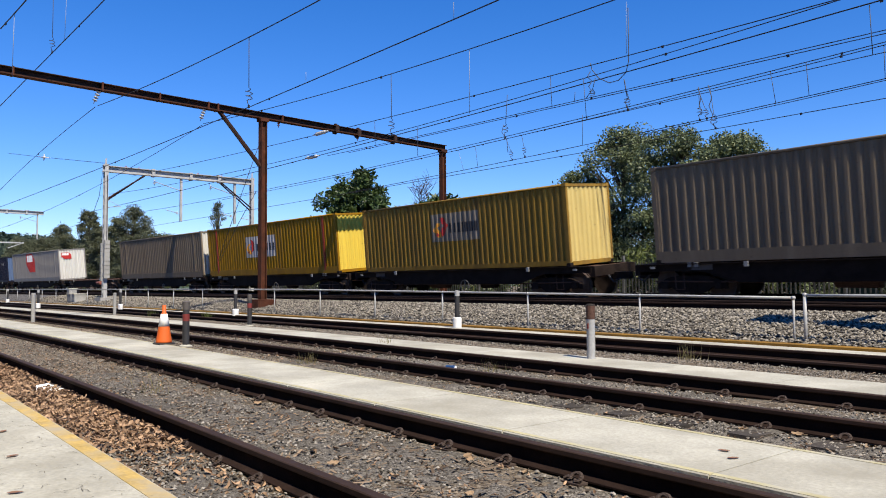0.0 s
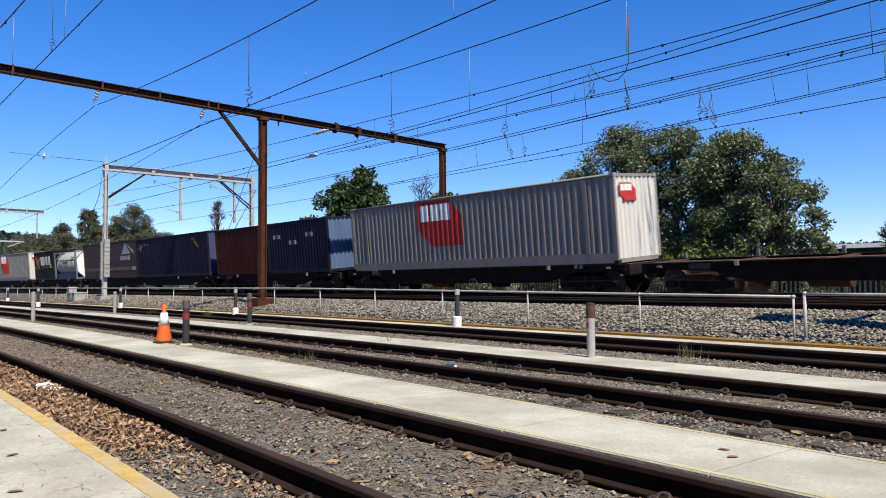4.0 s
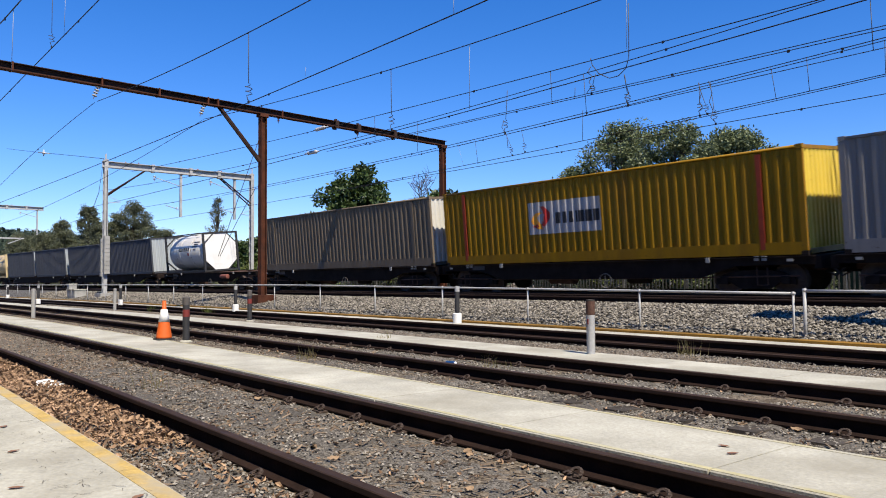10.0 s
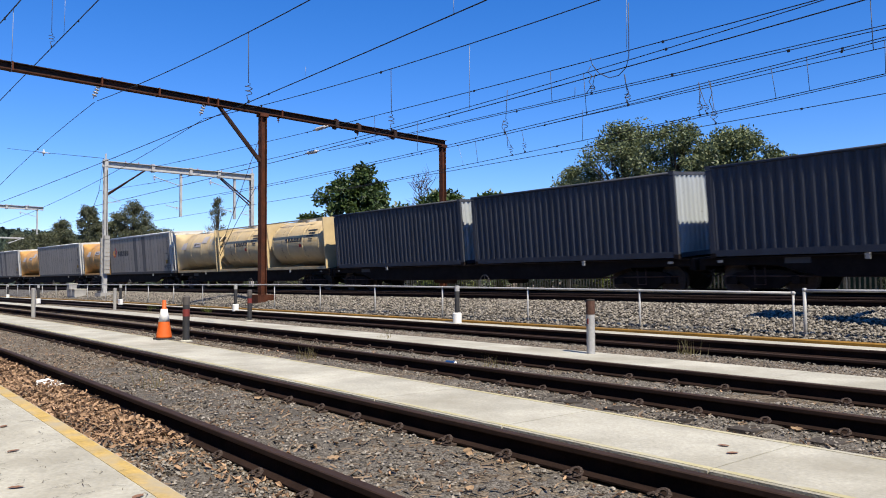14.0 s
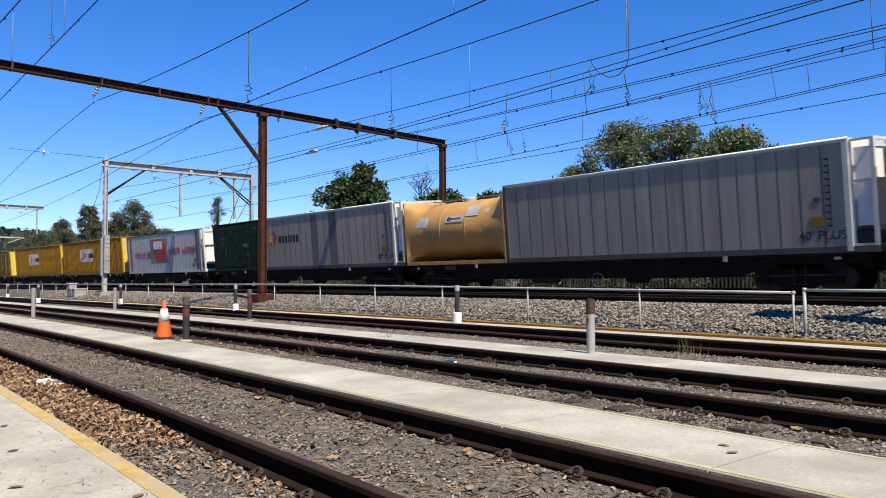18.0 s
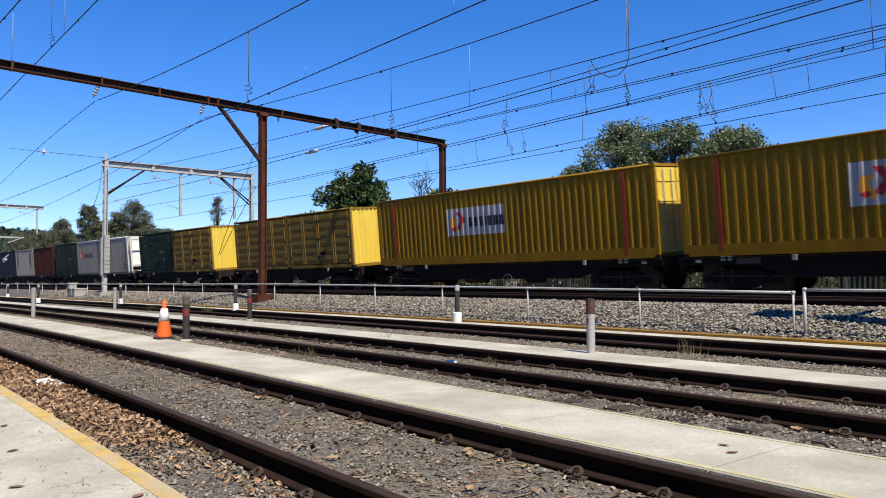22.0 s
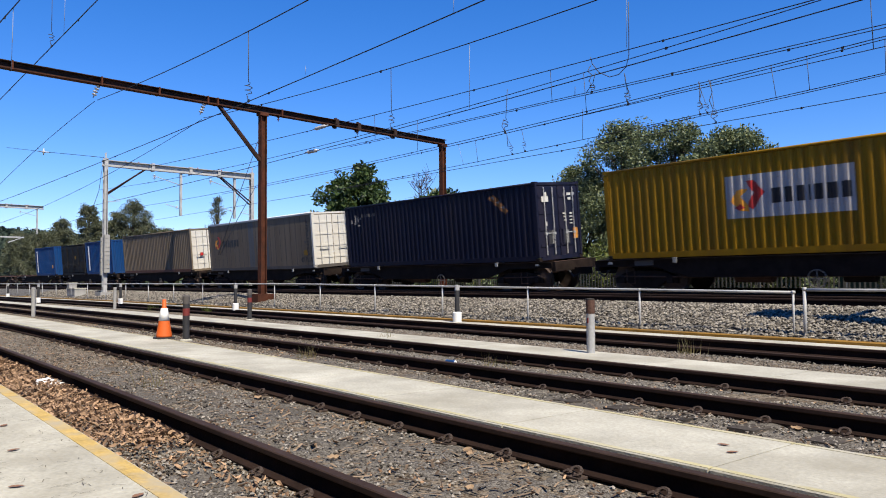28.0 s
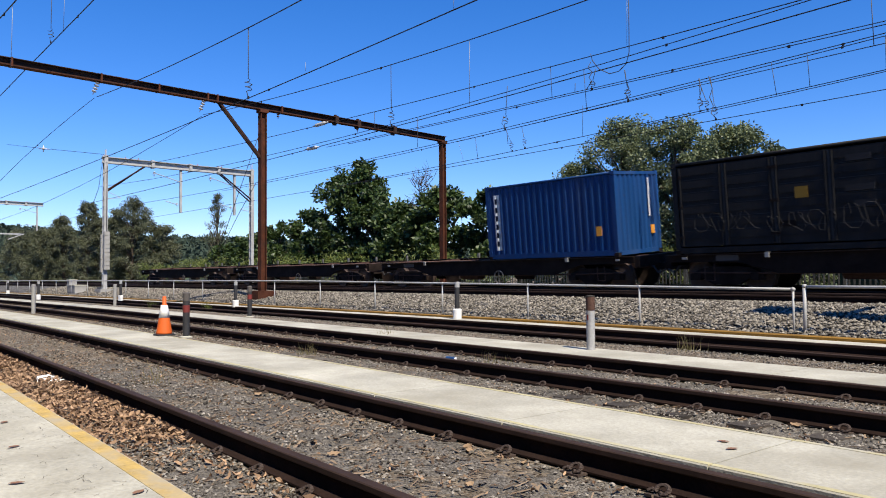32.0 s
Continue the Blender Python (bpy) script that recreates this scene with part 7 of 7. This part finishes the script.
def scatter():
    """Loose stones and leaf litter, too many to count."""
    rnd = random.Random(17)

    def stones(name, n, where, size, material, label):
        vs, fs = [], []
        base = [(1, 0, 0), (-1, 0, 0), (0, 1, 0), (0, -1, 0), (0, 0, 1), (0, 0, -1)]
        tri = [(0, 2, 4), (2, 1, 4), (1, 3, 4), (3, 0, 4), (2, 0, 5), (1, 2, 5), (3, 1, 5), (0, 3, 5)]
        for _ in range(n):
            p = where()
            if p is None:
                continue
            r = size * rnd.uniform(0.5, 1.3)
            o = len(vs)
            a = rnd.uniform(0, 6.28)
            ca, sa = math.cos(a), math.sin(a)
            k = [rnd.uniform(0.65, 1.2) for _ in range(3)]
            t = rnd.uniform(-0.6, 0.6)
            for x, y, z in base:
                x, y, z = x * r * k[0], y * r * k[1], z * r * k[2] * 0.75
                x, z = x + t * z, z - t * x * 0.6
                vs.append((p[0] + x * ca - y * sa, p[1] + x * sa + y * ca, p[2] + z))
            fs += [(o + i, o + j, o + q) for i, j, q in tri]
        tagged(new(name, mesh_of(name, vs, fs, material)), label, "stones", kind="stuff")

    prof = [(12.92, 0.0), (13.3, 0.10), (14.1, 0.26), (15.2, 0.40), (15.7, 0.43), (16.2, 0.43)]

    def on_bank():
        o = rnd.uniform(12.95, 16.1)
        s = -3 - 60 * rnd.random() ** 1.7
        z = np.interp(o, [a for a, _ in prof], [b for _, b in prof])
        return at(s, o, float(z) + rnd.uniform(-0.01, 0.035))

    def in_yard():
        s = 1.5 - 24 * rnd.random() ** 1.6
        o = rnd.choice((rnd.uniform(2.25, 3.6), rnd.uniform(5.2, 6.1), rnd.uniform(6.25, 7.6), rnd.uniform(8.97, 10.2), rnd.uniform(1.45, 2.1)))
        if o < 8 and noise.noise((s * 1.6, o * 2.2, 9)) + 0.5 * noise.noise((s * 5, o * 6, 4)) < rnd.uniform(-0.5, 0.2):
            return None
        return at(s, o, (-0.08 if 8.9 < o < 10.3 else -0.158) + rnd.uniform(-0.008, 0.008))

    stones("ballast_stones", 44000, on_bank, 0.039, M_STONE, "loose angular grey ballast stones on the bank")
    stones("rubble", 2600, in_yard, 0.019, M_PEBBLE, "loose broken stones in the dirt of the yard")
    stones("gravel", 56000, in_yard, 0.0145, M_PEBBLE, "small loose gravel between the sidings")

    def litter(name, n, where, size, label):
        vs, fs = [], []
        for _ in range(n):
            p = Vector(where())
            a = rnd.uniform(0, 6.28)
            u = Vector((math.cos(a), math.sin(a), rnd.uniform(-0.8, 0.8))).normalized()
            w = u.cross(Vector((rnd.gauss(0, 0.8), rnd.gauss(0, 0.8), 1))).normalized()
            up = w.cross(u)
            s = size * rnd.uniform(0.4, 1.3)
            c, e = rnd.uniform(-0.5, 0.7) * s, rnd.uniform(-0.4, 0.6) * s
            o = len(vs)
            vs += [p - u * s + up * e, p - u * s * 0.3 + w * s * rnd.uniform(0.3, 0.6) + up * c, p + u * s * 0.55 + w * s * 0.3 + up * c * 0.6, p + u * s + up * e * 0.7, p + u * s * 0.5 - w * s * 0.34 + up * c * 0.9, p - u * s * 0.3 - w * s * rnd.uniform(0.3, 0.6) + up * c * 0.5, p]
            fs += [(o + i, o + (i + 1) % 6, o + 6) for i in range(6)]
        tagged(new(name, mesh_of(name, vs, fs, L_DEAD)), label, "leaf litter", kind="stuff")

    def drift():
        while True:
            s, o = rnd.uniform(-26, -3.2), rnd.uniform(1.41, 2.08)
            d = 1.0 if s < -6.0 else max(0.04, (-4.2 - s) / 1.8) ** 2 * (0.8 if o > 1.75 else 0.5)
            if s > -6.0 and o > 1.88:
                d = max(d, 0.22)
            if rnd.random() < d:
                return at(s, o, -0.165 + rnd.random() * (0.085 if s < -5.5 else 0.03))

    def spread():
        s = rnd.uniform(-24, 1.0)
        o = rnd.choice((rnd.uniform(2.25, 3.6), rnd.uniform(2.25, 3.6), rnd.uniform(5.2, 6.1), rnd.uniform(6.3, 7.6), rnd.uniform(1.45, 2.1)))
        return at(s, o, -0.162 + rnd.random() * 0.015)

    vs, fs = [], []
    for _ in range(950):
        s, o = rnd.uniform(-12, -1.5), rnd.uniform(-0.6, 1.3)
        p, a, l = at(s, o, -0.0175), rnd.uniform(0, 6.28), rnd.uniform(0.012, 0.05)
        u = Vector((math.cos(a), math.sin(a), 0)) * l
        w = Vector((-math.sin(a), math.cos(a), 0)) * rnd.uniform(0.0007, 0.0018)
        bend = Vector((-math.sin(a), math.cos(a), 0)) * rnd.uniform(-0.6, 0.6) * l
        o2 = len(vs)
        vs += [p - u - w, p + bend - w, p + u - w, p + u + w, p + bend + w, p - u + w]
        vs[o2 + 1] += Vector((0, 0, 0.004))
        vs[o2 + 4] += Vector((0, 0, 0.004))
        fs += [(o2, o2 + 1, o2 + 4, o2 + 5), (o2 + 1, o2 + 2, o2 + 3, o2 + 4)]
    tagged(new("fallen_twigs", mesh_of("fallen_twigs", vs, fs, M_BARK)), "thin dark twigs and needles strewn on the apron", "twigs", kind="stuff")
    vs, fs = [], []
    for _ in range(5000):
        p = Vector(in_yard() or at(rnd.uniform(-14, 0), rnd.uniform(2.3, 3.55), -0.158)) + Vector((0, 0, 0.006))
        a, l = rnd.uniform(0, 6.28), rnd.uniform(0.015, 0.07)
        u = Vector((math.cos(a), math.sin(a), rnd.uniform(-0.2, 0.3))) * l
        w = Vector((-math.sin(a), math.cos(a), 0.2)) * rnd.uniform(0.003, 0.012)
        o2 = len(vs)
        vs += [p - u - w, p + u - w * 0.5, p + u + w, p - u * 0.8 + w]
        fs.append((o2, o2 + 1, o2 + 2, o2 + 3))
    tagged(new("bark_debris", mesh_of("bark_debris", vs, fs, leafy("bark_chips", (0.0441, 0.0309, 0.0221), (0.221, 0.162, 0.11), 0.0, 0.9))), "dark bark chips and twigs trodden into the dirt", "debris", kind="stuff")
    litter("leaf_drift", 19000, drift, 0.029, "drift of brown dry leaves against the first rail")
    litter("leaf_litter", 3200, spread, 0.020, "scattered brown dry leaves in the gravel")


ground()
gravel_bed()
crumbly_soil()
embankment()
trees()
palisade()
fences()
rusty_portal()
grey_gantry(-48.8, 14.1, 23.95, 8.55, "grey galvanised gantry with counterweights over the main line")
grey_gantry(-95.0, 14.1, 23.15, 9.78, "distant grey gantry over the main line", drops=(8.55,), far=True)
wires()
train()
yard_things()
tracks()
paving()
scatter()
motions()
